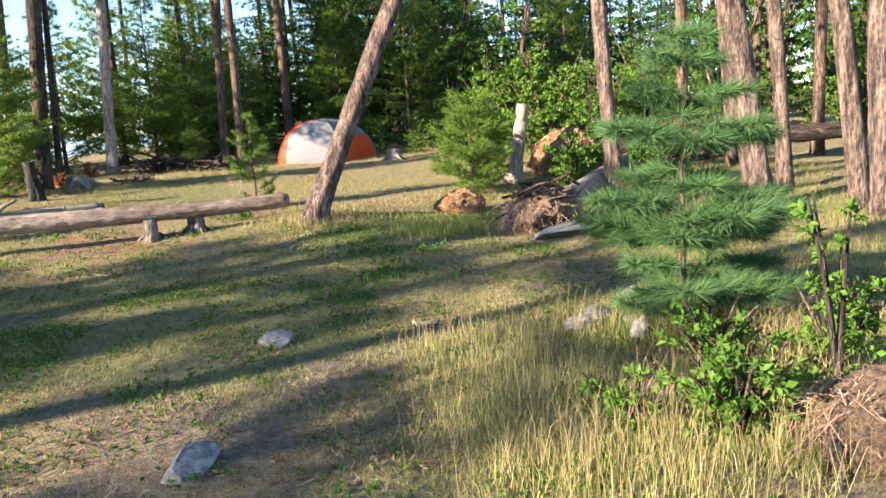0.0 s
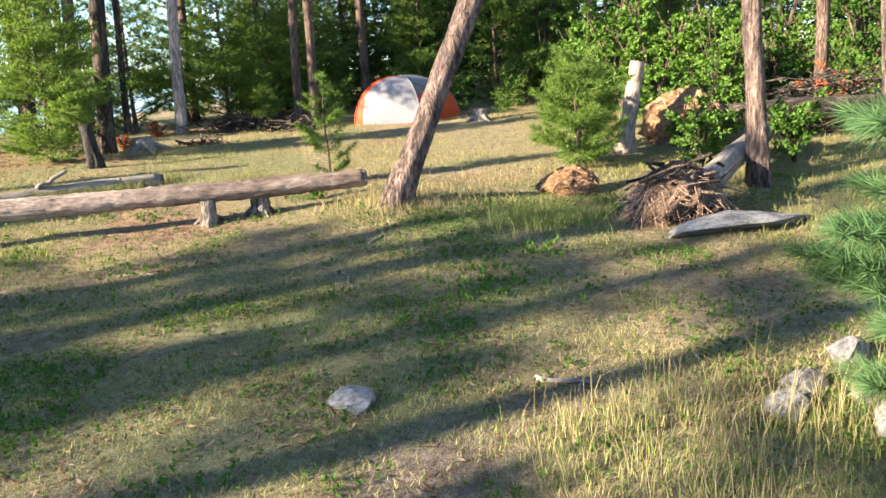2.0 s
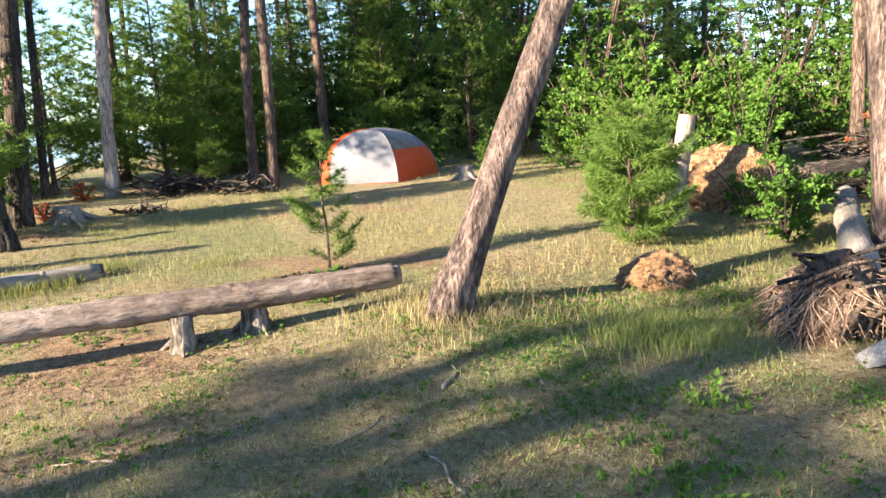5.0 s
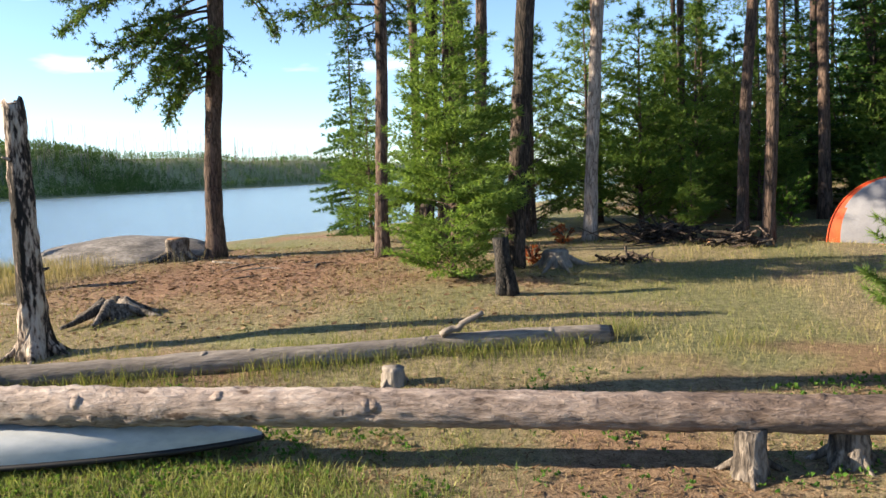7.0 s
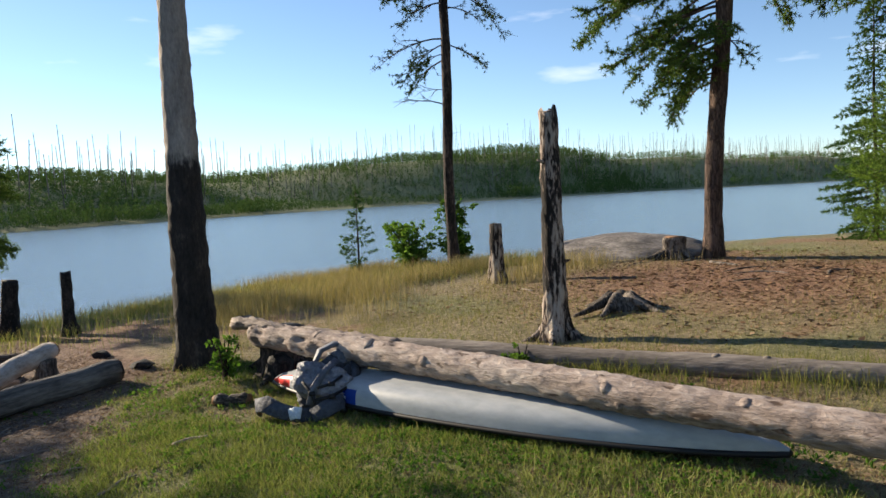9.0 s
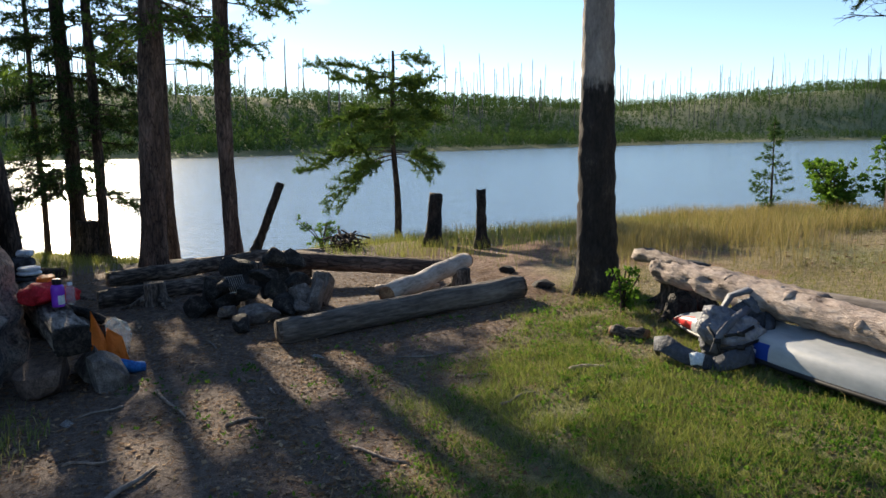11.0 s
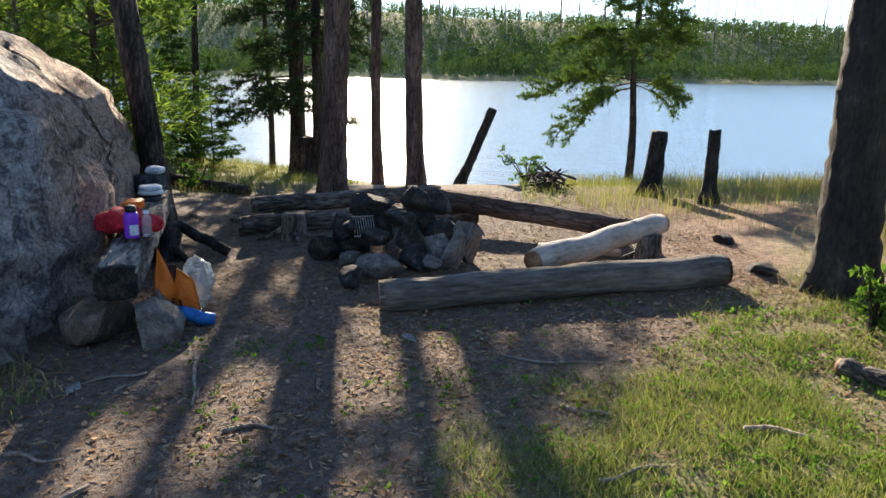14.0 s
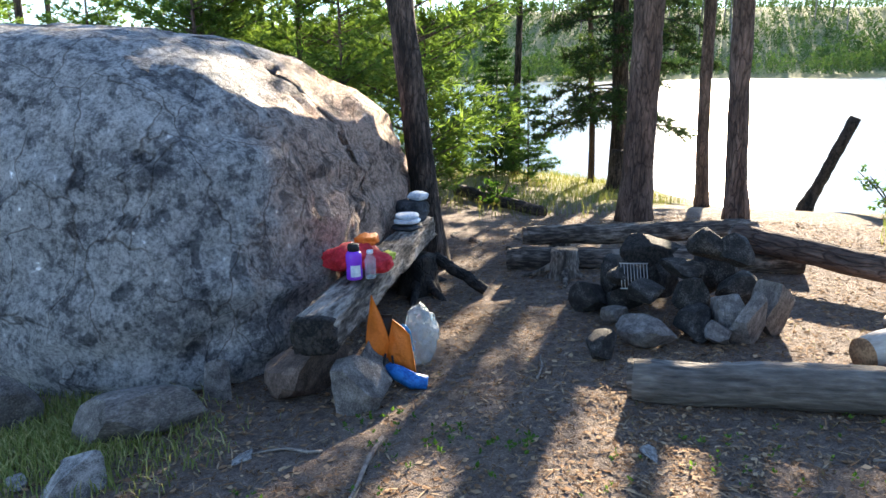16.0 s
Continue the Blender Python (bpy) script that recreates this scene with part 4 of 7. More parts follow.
for ob, n, xr, yr, s0, s1 in ((dark_a, 12, (5, 18), (21.5, 34), 0.8, 1.4), (dark_b, 20, (6, 24), (21.5, 36), 0.8, 1.4), (pine_a, 11, (-4.5, 5), (20.4, 26), 0.6, 1.0), (pine_b, 4, (-4, 4), (21, 27), 0.8, 1.1), (pine_b, 6, (1, 19), (15, 26), 0.8, 1.2),
                              (leaf_a, 18, (3, 24), (20.5, 33), 0.8, 1.4), (leaf_b, 16, (5, 22), (15, 26), 0.7, 1.3), (leaf_c, 16, (6.5, 17), (11.5, 19), 0.55, 1.2)):
    for _ in range(n):
        for _try in range(12):
            x, y = rng.uniform(*xr), rng.uniform(*yr)
            if y > 13.2 + 0.0 * x and (x > 6.2 or y > 19.3) and crest_side(x, y, CREST) < -1:
                clone(ob, x, y, rng.uniform(0, 360), rng.uniform(s0, s1))
                break
trunks = [tall_pine((3.4, 20.4), (3.3, 20.5, 11.5), 0.106, 0.081, BARK, "slim forest pine with a high crown", 71, (0.62, 1.0, 1.6, 4, 0.55, 0.1), name="forest_pine_tree", n=10, step=0.3),
          tall_pine((-3.2, 20.2), (-3.4, 20.3, 10.5), 0.088, 0.072, BARK_DARK, "slim forest pine with a high crown", 72, (0.5, 1.0, 1.7, 4, 0.5, 0.1), name="forest_pine_tree", n=10, step=0.3)]
for _ in range(28):
    for _try in range(12):
        x, y = rng.uniform(-5, 20), rng.uniform(19.5, 34)
        if crest_side(x, y, CREST) < -1 and (x < 4 or y > 21):
            clone(trunks[rng.integers(0, 2)], x, y, rng.uniform(0, 360), rng.uniform(0.75, 1.2))
            break
for x, y in ((9.5, 12.2), (11, 10.4), (10.2, 8.4), (12, 13), (9.0, 6.8), (11.5, 7.4)):
    clone(trunks[0], x, y, rng.uniform(0, 360), rng.uniform(0.8, 1.0))
for x, y, s in ((11, 12.8, 1.0), (12.8, 11, 1.1), (13.5, 14, 1.2), (10.6, 14.8, 0.9), (14.5, 9, 1.1), (13, 6.5, 1.0), (15, 11.5, 1.3)):
    clone(leaf_b if x < 13 else leaf_a, x, y, 50 * x, s)
for x, y, s in ((-4.9, 19.0, 0.7), (-2.9, 20.4, 0.8), (-3.6, 19.4, 0.6), (1.2, 20.8, 1.0), (2.3, 20.6, 0.8), (-0.9, 21.4, 1.1), (0.9, 19.3, 0.35)):
    clone(pine_b, x, y, 61 * x, s)
for x, y, s in ((-13, -5, 0.9), (-15.5, -3.5, 0.85), (-11.5, -6, 1.1), (-15.5, -12, 1.2), (-12.6, -2.2, 0.95)):
    clone(pine_a, x, y, 40 * x, s)
# pines behind the boulder; the tallest are added to shade its top
for x, y, s in ((-12.0, -1.9, 1.05), (-13.4, -0.5, 1.0), (-11.1, -2.9, 0.95), (-14.6, 0.2, 0.7), (-13.2, -3.2, 1.5), (-10.4, -4.6, 1.15), (-13.7, -1.5, 1.6), (-14.3, 0.1, 1.6), (-12.7, -2.5, 1.4)):
    clone(pine_b, x, y, 53 * x, s)
for x, y, s in ((-15, -3.4, 0.8), (-14, -9, 1.0), (-19, -16, 1.0)):
    clone(trunks[1], x, y, 40 * x, s)


# ---- logs, stumps and stones ----
WOOD_PALE = surface("pale_birch_wood", [(0.1, (0.17, 0.145, 0.125)), (0.4, (0.34, 0.3, 0.265)), (0.9, (0.5, 0.46, 0.42))], 5, (1, 1, 0.3), 34, 0.8, 0.5, 0.012)

def along(a, b):
    """A pose at a whose z axis points to b."""
    a, b = Vector(a), Vector(b)
    return Matrix.Translation(a) @ (b - a).to_track_quat("Z", "Y").to_matrix().to_4x4()


def log(name, a, b, r0, r1, mat, label, seed=0, knots=0, category="log", cut=None, rough=0.1, sag=0.0, n=20, rot_pits=0.0):
    """A log from a to b with sawn ends and knot stubs."""
    rng = np.random.default_rng(seed)
    L = (Vector(b) - Vector(a)).length
    k = max(8, int(L / (0.045 if rot_pits else 0.09)))
    pts = [(0.03 * noise.noise(Vector((q * 4, seed, 2))) , 0.03 * noise.noise(Vector((q * 4, seed, 7))) - sag * math.sin(math.pi * q), L * q) for q in np.linspace(0, 1, k + 1)]
    rad = [(r0 + (r1 - r0) * q) * (1 + 0.05 * noise.noise(Vector((q * L * 1.5, seed, 3)))) for q in np.linspace(0, 1, k + 1)]
    rad[0] *= 0.93
    rad[-1] *= 0.93
    V, F = tube(pts, rad, n, rough, seed)
    if rot_pits:
        out = []
        for x, y, z in V:
            c = noise.noise(Vector((x * 11 + seed, y * 11, z * 5.5)))
            s = 1 - rot_pits * max(0.0, c - 0.1) * (0.05 + 0.95 * float(smooth(L - 3.2, L - 1.2, z))) + 0.035 * rot_pits * noise.noise(Vector((x * 5, y * 5 + seed, z * 2.5)))
            i = min(int(round(z / L * k)), k)
            out.append((pts[i][0] + (x - pts[i][0]) * s, pts[i][1] + (y - pts[i][1]) * s, z))
        V = out
    ob = thing(name, mesh_of(name, V, F, mat), along(a, b), label, category)
    if cut:
        for z, r, q in ((-0.03, rad[0], pts[0]), (L + 0.03, rad[-1], pts[-1])):
            s = -1 if z < 0 else 1
            Vc, Fc = tube([(q[0], q[1], z - s * 0.05), (q[0], q[1], z)], [r * 0.97, r * 0.955], 20, 0.06, seed)
            part("cut_end", mesh_of("cut_end", Vc, Fc, cut), ob, "sawn log end with rings")
    for i in range(knots):
        q = rng.uniform(0.06, 0.95)
        j = int(q * k)
        ang = rng.uniform(0, 6.28)
        d = np.array([math.cos(ang), math.sin(ang), 0.25])
        o = np.array(pts[j])
        Vk, Fk = tube([o + d * rad[j] * 0.8, o + d * rad[j] * 0.98, o + d * rad[j] * (1.02 + 0.06 * rng.uniform())], [rad[j] * 0.5, rad[j] * 0.3, rad[j] * 0.1], 7, 0.35, i)
        part("knot", mesh_of("knot", Vk, Fk, mat), ob)
    return ob


def stone_mesh(name, seed, mat, facets=0.35, sub=3):
    """A broken stone: a ball cut by planes, with worn edges."""
    bm = bmesh.new()
    bmesh.ops.create_icosphere(bm, subdivisions=sub, radius=1.0)
    rng = np.random.default_rng(seed)
    hard = min(1.0, facets * 2.6)
    planes = [(Vector(rng.normal(size=3)).normalized(), rng.uniform(0.42, 0.72)) for _ in range(10)]
    for v in bm.verts:
        v.co *= 1 + 0.16 * noise.noise(v.co * 1.3 + Vector((seed, 0, 0)))
        for nrm, d in planes:
            e = v.co.dot(nrm) - d
            if e > 0:
                v.co -= nrm * e * hard
        v.co *= 1.28 + 0.05 * noise.noise(v.co * 3 + Vector((seed, 3, 0))) + 0.025 * noise.noise(v.co * 8 + Vector((seed, 3, 0)))
    me = bpy.data.meshes.new(name)
    bm.to_mesh(me)
    bm.free()
    me.materials.append(mat)
    me.polygons.foreach_set("use_smooth", [True] * len(me.polygons))
    if facets > 0.3:
        me.set_sharp_from_angle(angle=radians(24))
    return me


def stone(name, x, y, size, mat, label, seed, turn=0.0, z=None, tilt=(0, 0), sink=0.25, facets=0.35, group="", sub=3):
    zz = (gz(x, y) + size[2] * (1 - 2 * sink)) if z is None else z
    return thing(name, stone_mesh(name, seed, mat, facets, sub), pose(x, y, zz, tilt[0], tilt[1], turn) @ Matrix.Diagonal((*size, 1)), label, "rock", group)


def stump(name, x, y, r, h, mat, label, seed, roots=6, cut=None, spread=2.4):
    """A cut stump with roots that run out into the soil."""
    rng = np.random.default_rng(seed)
    k = 8
    V, F = tube([(0, 0, -0.08 + (h + 0.08) * q) for q in np.linspace(0, 1, k + 1)], [r * (1 + 0.7 * math.exp(-q * h / 0.07)) for q in np.linspace(0, 1, k + 1)], 20, 0.18, seed, lobes=0.15)
    V = [(p[0], p[1], p[2] + (0.06 * h * noise.noise(Vector((p[0] * 9, p[1] * 9, seed))) if i >= k * 20 else 0)) for i, p in enumerate(V)]
    ob = thing(name, mesh_of(name, V, F, mat), pose(x, y, gz(x, y)), label, "stump")
    for i in range(roots):
        a = 2 * math.pi * (i + rng.uniform(-0.3, 0.3)) / roots
        L = r * spread * rng.uniform(0.7, 1.3)
        pts = [(math.cos(a) * (r * 0.5 + L * q), math.sin(a) * (r * 0.5 + L * q), min(h, 0.6 * r + 0.05) * (1 - q) ** 1.6 - 0.03 * q) for q in np.linspace(0, 1, 6)]
        Vr, Fr = tube(pts, [r * 0.36 * (1 - 0.75 * q) for q in np.linspace(0, 1, 6)], 8, 0.2, i)
        part("root", mesh_of("root", Vr, Fr, mat), ob)
    if cut:
        Vc, Fc = tube([(0, 0, h - 0.02), (0, 0, h + 0.012)], [r * 0.9, r * 0.86], 18, 0.12, seed)
        part("cut_face", mesh_of("cut_face", Vc, Fc, cut), ob, "weathered sawn face")
    return ob


def on(x, y, h):
    return (x, y, gz(x, y) + h)


# the bench log keeps brown bark at one end and is peeled bare at the other
BENCH_WOOD, t, p = material("part_peeled_log", 0.8)
vec = coords(t, "Object", (1, 1, 0.3))
f = contrast(t, mixc(t, 0.45, tex_noise(t, vec, 5, 6, 0.65), tex_noise(t, vec, 32, 5, 0.7)), 0.36, 0.66)
brown = ramp(t, [(0.1, (0.07, 0.047, 0.037)), (0.5, (0.2, 0.145, 0.116)), (0.9, (0.37, 0.29, 0.24))], f)
peeled = ramp(t, [(0.08, (0.16, 0.118, 0.096)), (0.5, (0.38, 0.3, 0.255)), (0.9, (0.58, 0.49, 0.43))], f)
sp = t.nodes.new("ShaderNodeSeparateXYZ")
t.links.new(coords(t), sp.inputs[0])
mr = node(t, "ShaderNodeMapRange")
mr.inputs["From Min"].default_value, mr.inputs["From Max"].default_value = 1.5, 6.0
t.links.new(sp.outputs["Z"], mr.inputs[0])
mm = node(t, "ShaderNodeMath")
mm.operation = "ADD"
t.links.new(mr.outputs[0], mm.inputs[0])
t.links.new(tex_noise(t, coords(t, "Object", (1, 1, 0.4)), 2.2, 5, 0.6), mm.inputs[1])
pits = ramp(t, [(0.31, (0.25, 0.2, 0.17)), (0.38, (1, 1, 1))], tex_noise(t, coords(t, "Object", (1, 1, 0.5)), 13, 3, 0.5))
t.links.new(mixc(t, ramp(t, [(0.45, (0, 0, 0)), (0.85, (1, 1, 1))], mm.outputs[0]), brown, mixc(t, 1.0, peeled, pits, "MULTIPLY")), p.inputs["Base Color"])
add_bump(t, p, f, 0.9, 0.025)

# the long bench log and its stump legs
log("bench_log", (1.40, 9.14, 0.77), (-7.4, 8.74, 0.83), 0.088, 0.122, BENCH_WOOD, "long peeled pine log bench on low stumps", 3, 30, "log bench", WOOD_GREY, 0.12, n=40, rot_pits=0.6)
log("rotten_slab", (-5.6, 8.9, 0.87), (-7.75, 8.68, 0.905), 0.06, 0.062, WOOD_PEELED, "pitted split slab lying on the bench log", 4, 0, "log", None, 0.3, n=28, rot_pits=1.0)
stump("bench_stump", -0.13, 9.02, 0.07, 0.23, WOOD_DARK, "low root-footed stump under the bench log", 5, 4, None, 3.0)
stump("bench_stump", 0.36, 9.16, 0.085, 0.22, WOOD_DARK, "low root-footed stump under the bench log", 6, 5, None, 2.2)
stump("hollow_stump", -7.42, 9.0, 0.22, 0.42, BARK_DARK, "dark hollow stump holding up the bench log", 7, 5, CHAR, 1.6)
# the hollow isn't carved: a solid black plug gives its dark inside
V, F = tube([(-7.22, 8.80, 0.36), (-7.2, 8.81, 0.42), (-7.2, 8.81, 0.56), (-7.22, 8.8, 0.64)], [0.1, 0.13, 0.13, 0.07], 14, 0.2, 4)
hs = bpy.data.objects["hollow_stump"]
part("hollow", mesh_of("hollow", [tuple(hs.matrix_basis.inverted() @ Vector(v)) for v in V], F, CHAR), hs, "black plug for the dark hollow")
log("ground_log", on(-0.75, 11.38, 0.045), on(-7.2, 9.75, 0.085), 0.08, 0.112, WOOD_GREY, "grey barkless log lying in the grass", 8, 10, "log", WOOD_DARK, 0.12)
log("branch_stub", on(-2.05, 11.03, 0.14), on(-1.72, 11.1, 0.3), 0.03, 0.022, WOOD_GREY, "pale broken branch on the grey log", 9, 0, "branch")
stump("small_stump", -2.26, 10.3, 0.07, 0.13, WOOD_GREY, "small split grey stump in the grass", 10, 3)
# shore clearing
stump("cut_stump", -7.75, 17.0, 0.19, 0.36, WOOD_DARK, "sawn brown stump beside the shore pine", 11, 7, WOOD_CUT)
stump("low_stump", -6.1, 12.75, 0.2, 0.13, WOOD_DARK, "low rotted stump in the bare soil", 12, 6)
stump("red_stump", -1.32, 15.1, 0.16, 0.2, WOOD_GREY, "weathered stump beside the red-leaved shrub", 13, 6, WOOD_GREY)
stump("tent_stump", 4.98, 16.35, 0.13, 0.24, WOOD_PEELED, "pale sawn stump beside the tent", 14, 4, WOOD_CUT)
log("plank_log", on(0.9, 17.2, 0.04), on(1.75, 17.05, 0.05), 0.06, 0.055, WOOD_DARK, "grey log lying before the brush pile", 15, 3, cut=WOOD_CUT)

# uprooted trees at the edge of the clearing
log("fallen_trunk", (4.45, 7.75, 0.62), (6.7, 9.9, 0.82), 0.13, 0.11, WOOD_GREY, "grey fallen trunk with its root ball", 16, 6)
log("fallen_trunk", (6.7, 10.6, 0.95), (12.5, 9.4, 1.05), 0.17, 0.13, BARK_DARK, "dark fallen trunk in the undergrowth", 17, 5)


def root_ball(name, x, y, size, mat, label, seed, roots, turn=0, fibres=0):
    rng = np.random.default_rng(seed)
    ob = thing(name, stone_mesh(name, seed, mat, 0.15, 5), pose(x, y, gz(x, y) + size[2] * 0.55, 0, 0, turn) @ Matrix.Diagonal((*size, 1)), label, "uprooted roots")
    for v in ob.data.vertices:
        v.co *= 1 + 0.16 * noise.noise(v.co * 4) + 0.10 * noise.noise(v.co * 11)
    for i in range(roots):
        a, e = rng.uniform(0, 6.28), rng.uniform(-0.7, 0.7)
        d = np.array([math.cos(a) * math.cos(e), math.sin(a) * math.cos(e), math.sin(e)])
        bend = rng.normal(size=3) * 0.35
        pts = [d * (0.8 + 0.65 * q) + bend * q * q - np.array([0, 0, 0.5 * q * q]) for q in np.linspace(0, 1, 6)]
        Vr, Fr = tube(pts, [0.07 * (1 - 0.8 * q) for q in np.linspace(0, 1, 6)], 6, 0.2, i)
        part("root", mesh_of("root", Vr, Fr, WOOD_DARK), ob)
    strands = []
    for i in range(fibres):
        d = unit(rng.normal(size=(1, 3)))[0]
        e = d + unit(rng.normal(size=(1, 3)))[0] * 0.55 - np.array([0, 0, 0.45])
        strands.append(tube([d * 0.9, d * 1.1 + (0, 0, 0.04), (d * 1.15 + e * 1.1) / 2, e * 1.12], [0.013, 0.012, 0.009, 0.004], 3, 0, i, caps=False))
    if strands:
        V, F = joined(strands)
        part("root_fibre", mesh_of("root_fibre", V, F, ROOT_FIBRE), ob, "hanging tangle of thin brown roots")["kind"] = "stuff"
    return ob


ROOT_FIBRE = surface("root_fibre", [(0.2, (0.16, 0.095, 0.065)), (0.5, (0.4, 0.26, 0.185)), (0.9, (0.58, 0.41, 0.31))], 9, (1, 1, 1), 40, 0.95, 0.3, 0.01)
root_ball("root_ball", 4.0, 7.58, (0.43, 0.33, 0.27), SOIL_ROOT, "tangled root ball of the fallen grey trunk", 21, 20, 20, 900)
root_ball("root_plate", 6.4, 11.2, (0.48, 0.26, 0.44), SOIL_ORANGE, "upright root plate caked with orange soil", 22, 10, -25, 120)
root_ball("soil_mound", 3.55, 8.9, (0.26, 0.2, 0.16), SOIL_ORANGE, "small torn-up mound of orange soil and roots", 23, 8, 0, 200)
root_ball("soil_mound", 6.9, 12.0, (0.5, 0.4, 0.5), SOIL_ORANGE, "mound of orange soil behind the root plate", 24, 6)
stone("flat_rock", 4.2, 7.02, (0.75, 0.26, 0.13), ROCK_PALE, "flat pale rock slab in the grass", 31, 2, sink=0.4, facets=0.5)
stone("white_rock", 0.62, 4.86, (0.13, 0.09, 0.06), ROCK_PALE, "small whitish rock in the turf", 32, sink=0.35, facets=0.6)
stone("pale_rock", 0.0, 3.28, (0.13, 0.1, 0.07), ROCK_PALE, "pale lichened rock in the turf", 33, sink=0.4, facets=0.6)
for x, y, s, sd in ((2.35, 4.02, 0.12, 34), (2.55, 4.2, 0.15, 35), (2.72, 3.98, 0.1, 36), (2.6, 3.75, 0.13, 37), (2.95, 4.35, 0.16, 38)):
    stone("pile_rock", x, y, (s * 0.7, s * 0.6, s * 0.5), ROCK_PALE, "pale rock of a small heap in the grass", sd, 30 * sd, group="small rock heap")
root_ball("root_clump", 2.72, 2.2, (0.36, 0.28, 0.15), SOIL_ROOT, "brown clump of torn roots and soil beside the shrub", 39, 14, 15, 260)
stone("shore_outcrop", -9.4, 17.8, (1.4, 1.0, 0.32), ROCK, "smooth grey bedrock hump at the shore", 42, 12, sink=0.4, facets=0.12, sub=5)

# ---- boulder ----
BOULDER, t, p = material("lichened_granite", 0.88)
vec = coords(t)
a1, a2, a3 = tex_noise(t, vec, 1.3, 7, 0.65), tex_noise(t, vec, 9, 6, 0.7), tex_noise(t, vec, 42, 5, 0.75)
grain = contrast(t, mixc(t, 0.62, a2, a3), 0.4, 0.6)
base = ramp(t, [(0.1, (0.34, 0.225, 0.175)), (0.5, (0.6, 0.42, 0.335)), (0.9, (0.76, 0.58, 0.48))], grain)
liche = ramp(t, [(0.1, (0.26, 0.255, 0.26)), (0.5, (0.5, 0.495, 0.495)), (0.9, (0.7, 0.69, 0.69))], grain)
sep = t.nodes.new("ShaderNodeSeparateXYZ")
t.links.new(vec, sep.inputs[0])
mk = node(t, "ShaderNodeMath")
mk.operation = "MULTIPLY_ADD"
mk.inputs[1].default_value = 0.2
t.links.new(sep.outputs["X"], mk.inputs[0])
face = node(t, "ShaderNodeMath")
face.operation = "MULTIPLY_ADD"
face.inputs[1].default_value = -0.45
t.links.new(sep.outputs["Y"], face.inputs[0])
t.links.new(a1, face.inputs[2])
lift = node(t, "ShaderNodeMath")
lift.inputs[1].default_value = 0.8
t.links.new(face.outputs[0], lift.inputs[0])
t.links.new(lift.outputs[0], mk.inputs[2])
rock_col = mixc(t, ramp(t, [(0.48, (0, 0, 0)), (0.7, (1, 1, 1))], mk.outputs[0]), base, liche)
vo = node(t, "ShaderNodeTexVoronoi", Scale=5.5)
t.links.new(mixc(t, 0.3, vec, node_color(t, vec, 6)), vo.inputs["Vector"])
blot = ramp(t, [(0.24, (0.36, 0.37, 0.39)), (0.34, (1, 1, 1))], vo.outputs["Distance"])
patch = ramp(t, [(0.42, (0, 0, 0)), (0.55, (1, 1, 1))], tex_noise(t, vec, 2.0, 3))
rock_col = mixc(t, patch, rock_col, mixc(t, 1.0, rock_col, blot, "MULTIPLY"))
ck = node(t, "ShaderNodeTexVoronoi", Scale=3.4)
ck.feature = "DISTANCE_TO_EDGE"
tallv = coords(t, "Object", (1.0, 1.0, 0.45))
t.links.new(mixc(t, 0.3, tallv, node_color(t, vec, 2.2)), ck.inputs["Vector"])
crack = mixc(t, ramp(t, [(0.5, (0, 0, 0)), (0.62, (1, 1, 1))], tex_noise(t, vec, 1.1, 2)), ramp(t, [(0.0, (0.4, 0.36, 0.33)), (0.018, (1, 1, 1))], ck.outputs["Distance"]), (1.0, 1.0, 1.0))
rock_col = mixc(t, 1.0, rock_col, crack, "MULTIPLY")
dark_l = contrast(t, mixc(t, 0.45, tex_noise(t, vec, 3.2, 8, 0.7), tex_noise(t, vec, 16, 5, 0.7)), 0.44, 0.53)
rock_col = mixc(t, 1.0, rock_col, ramp(t, [(0.0, (0.42, 0.42, 0.44)), (0.5, (0.9, 0.9, 0.9)), (1.0, (1.12, 1.11, 1.1))], dark_l), "MULTIPLY")
t.links.new(rock_col, p.inputs["Base Color"])
add_bump(t, p, mixc(t, 0.5, grain, crack), 1.0, 0.06)


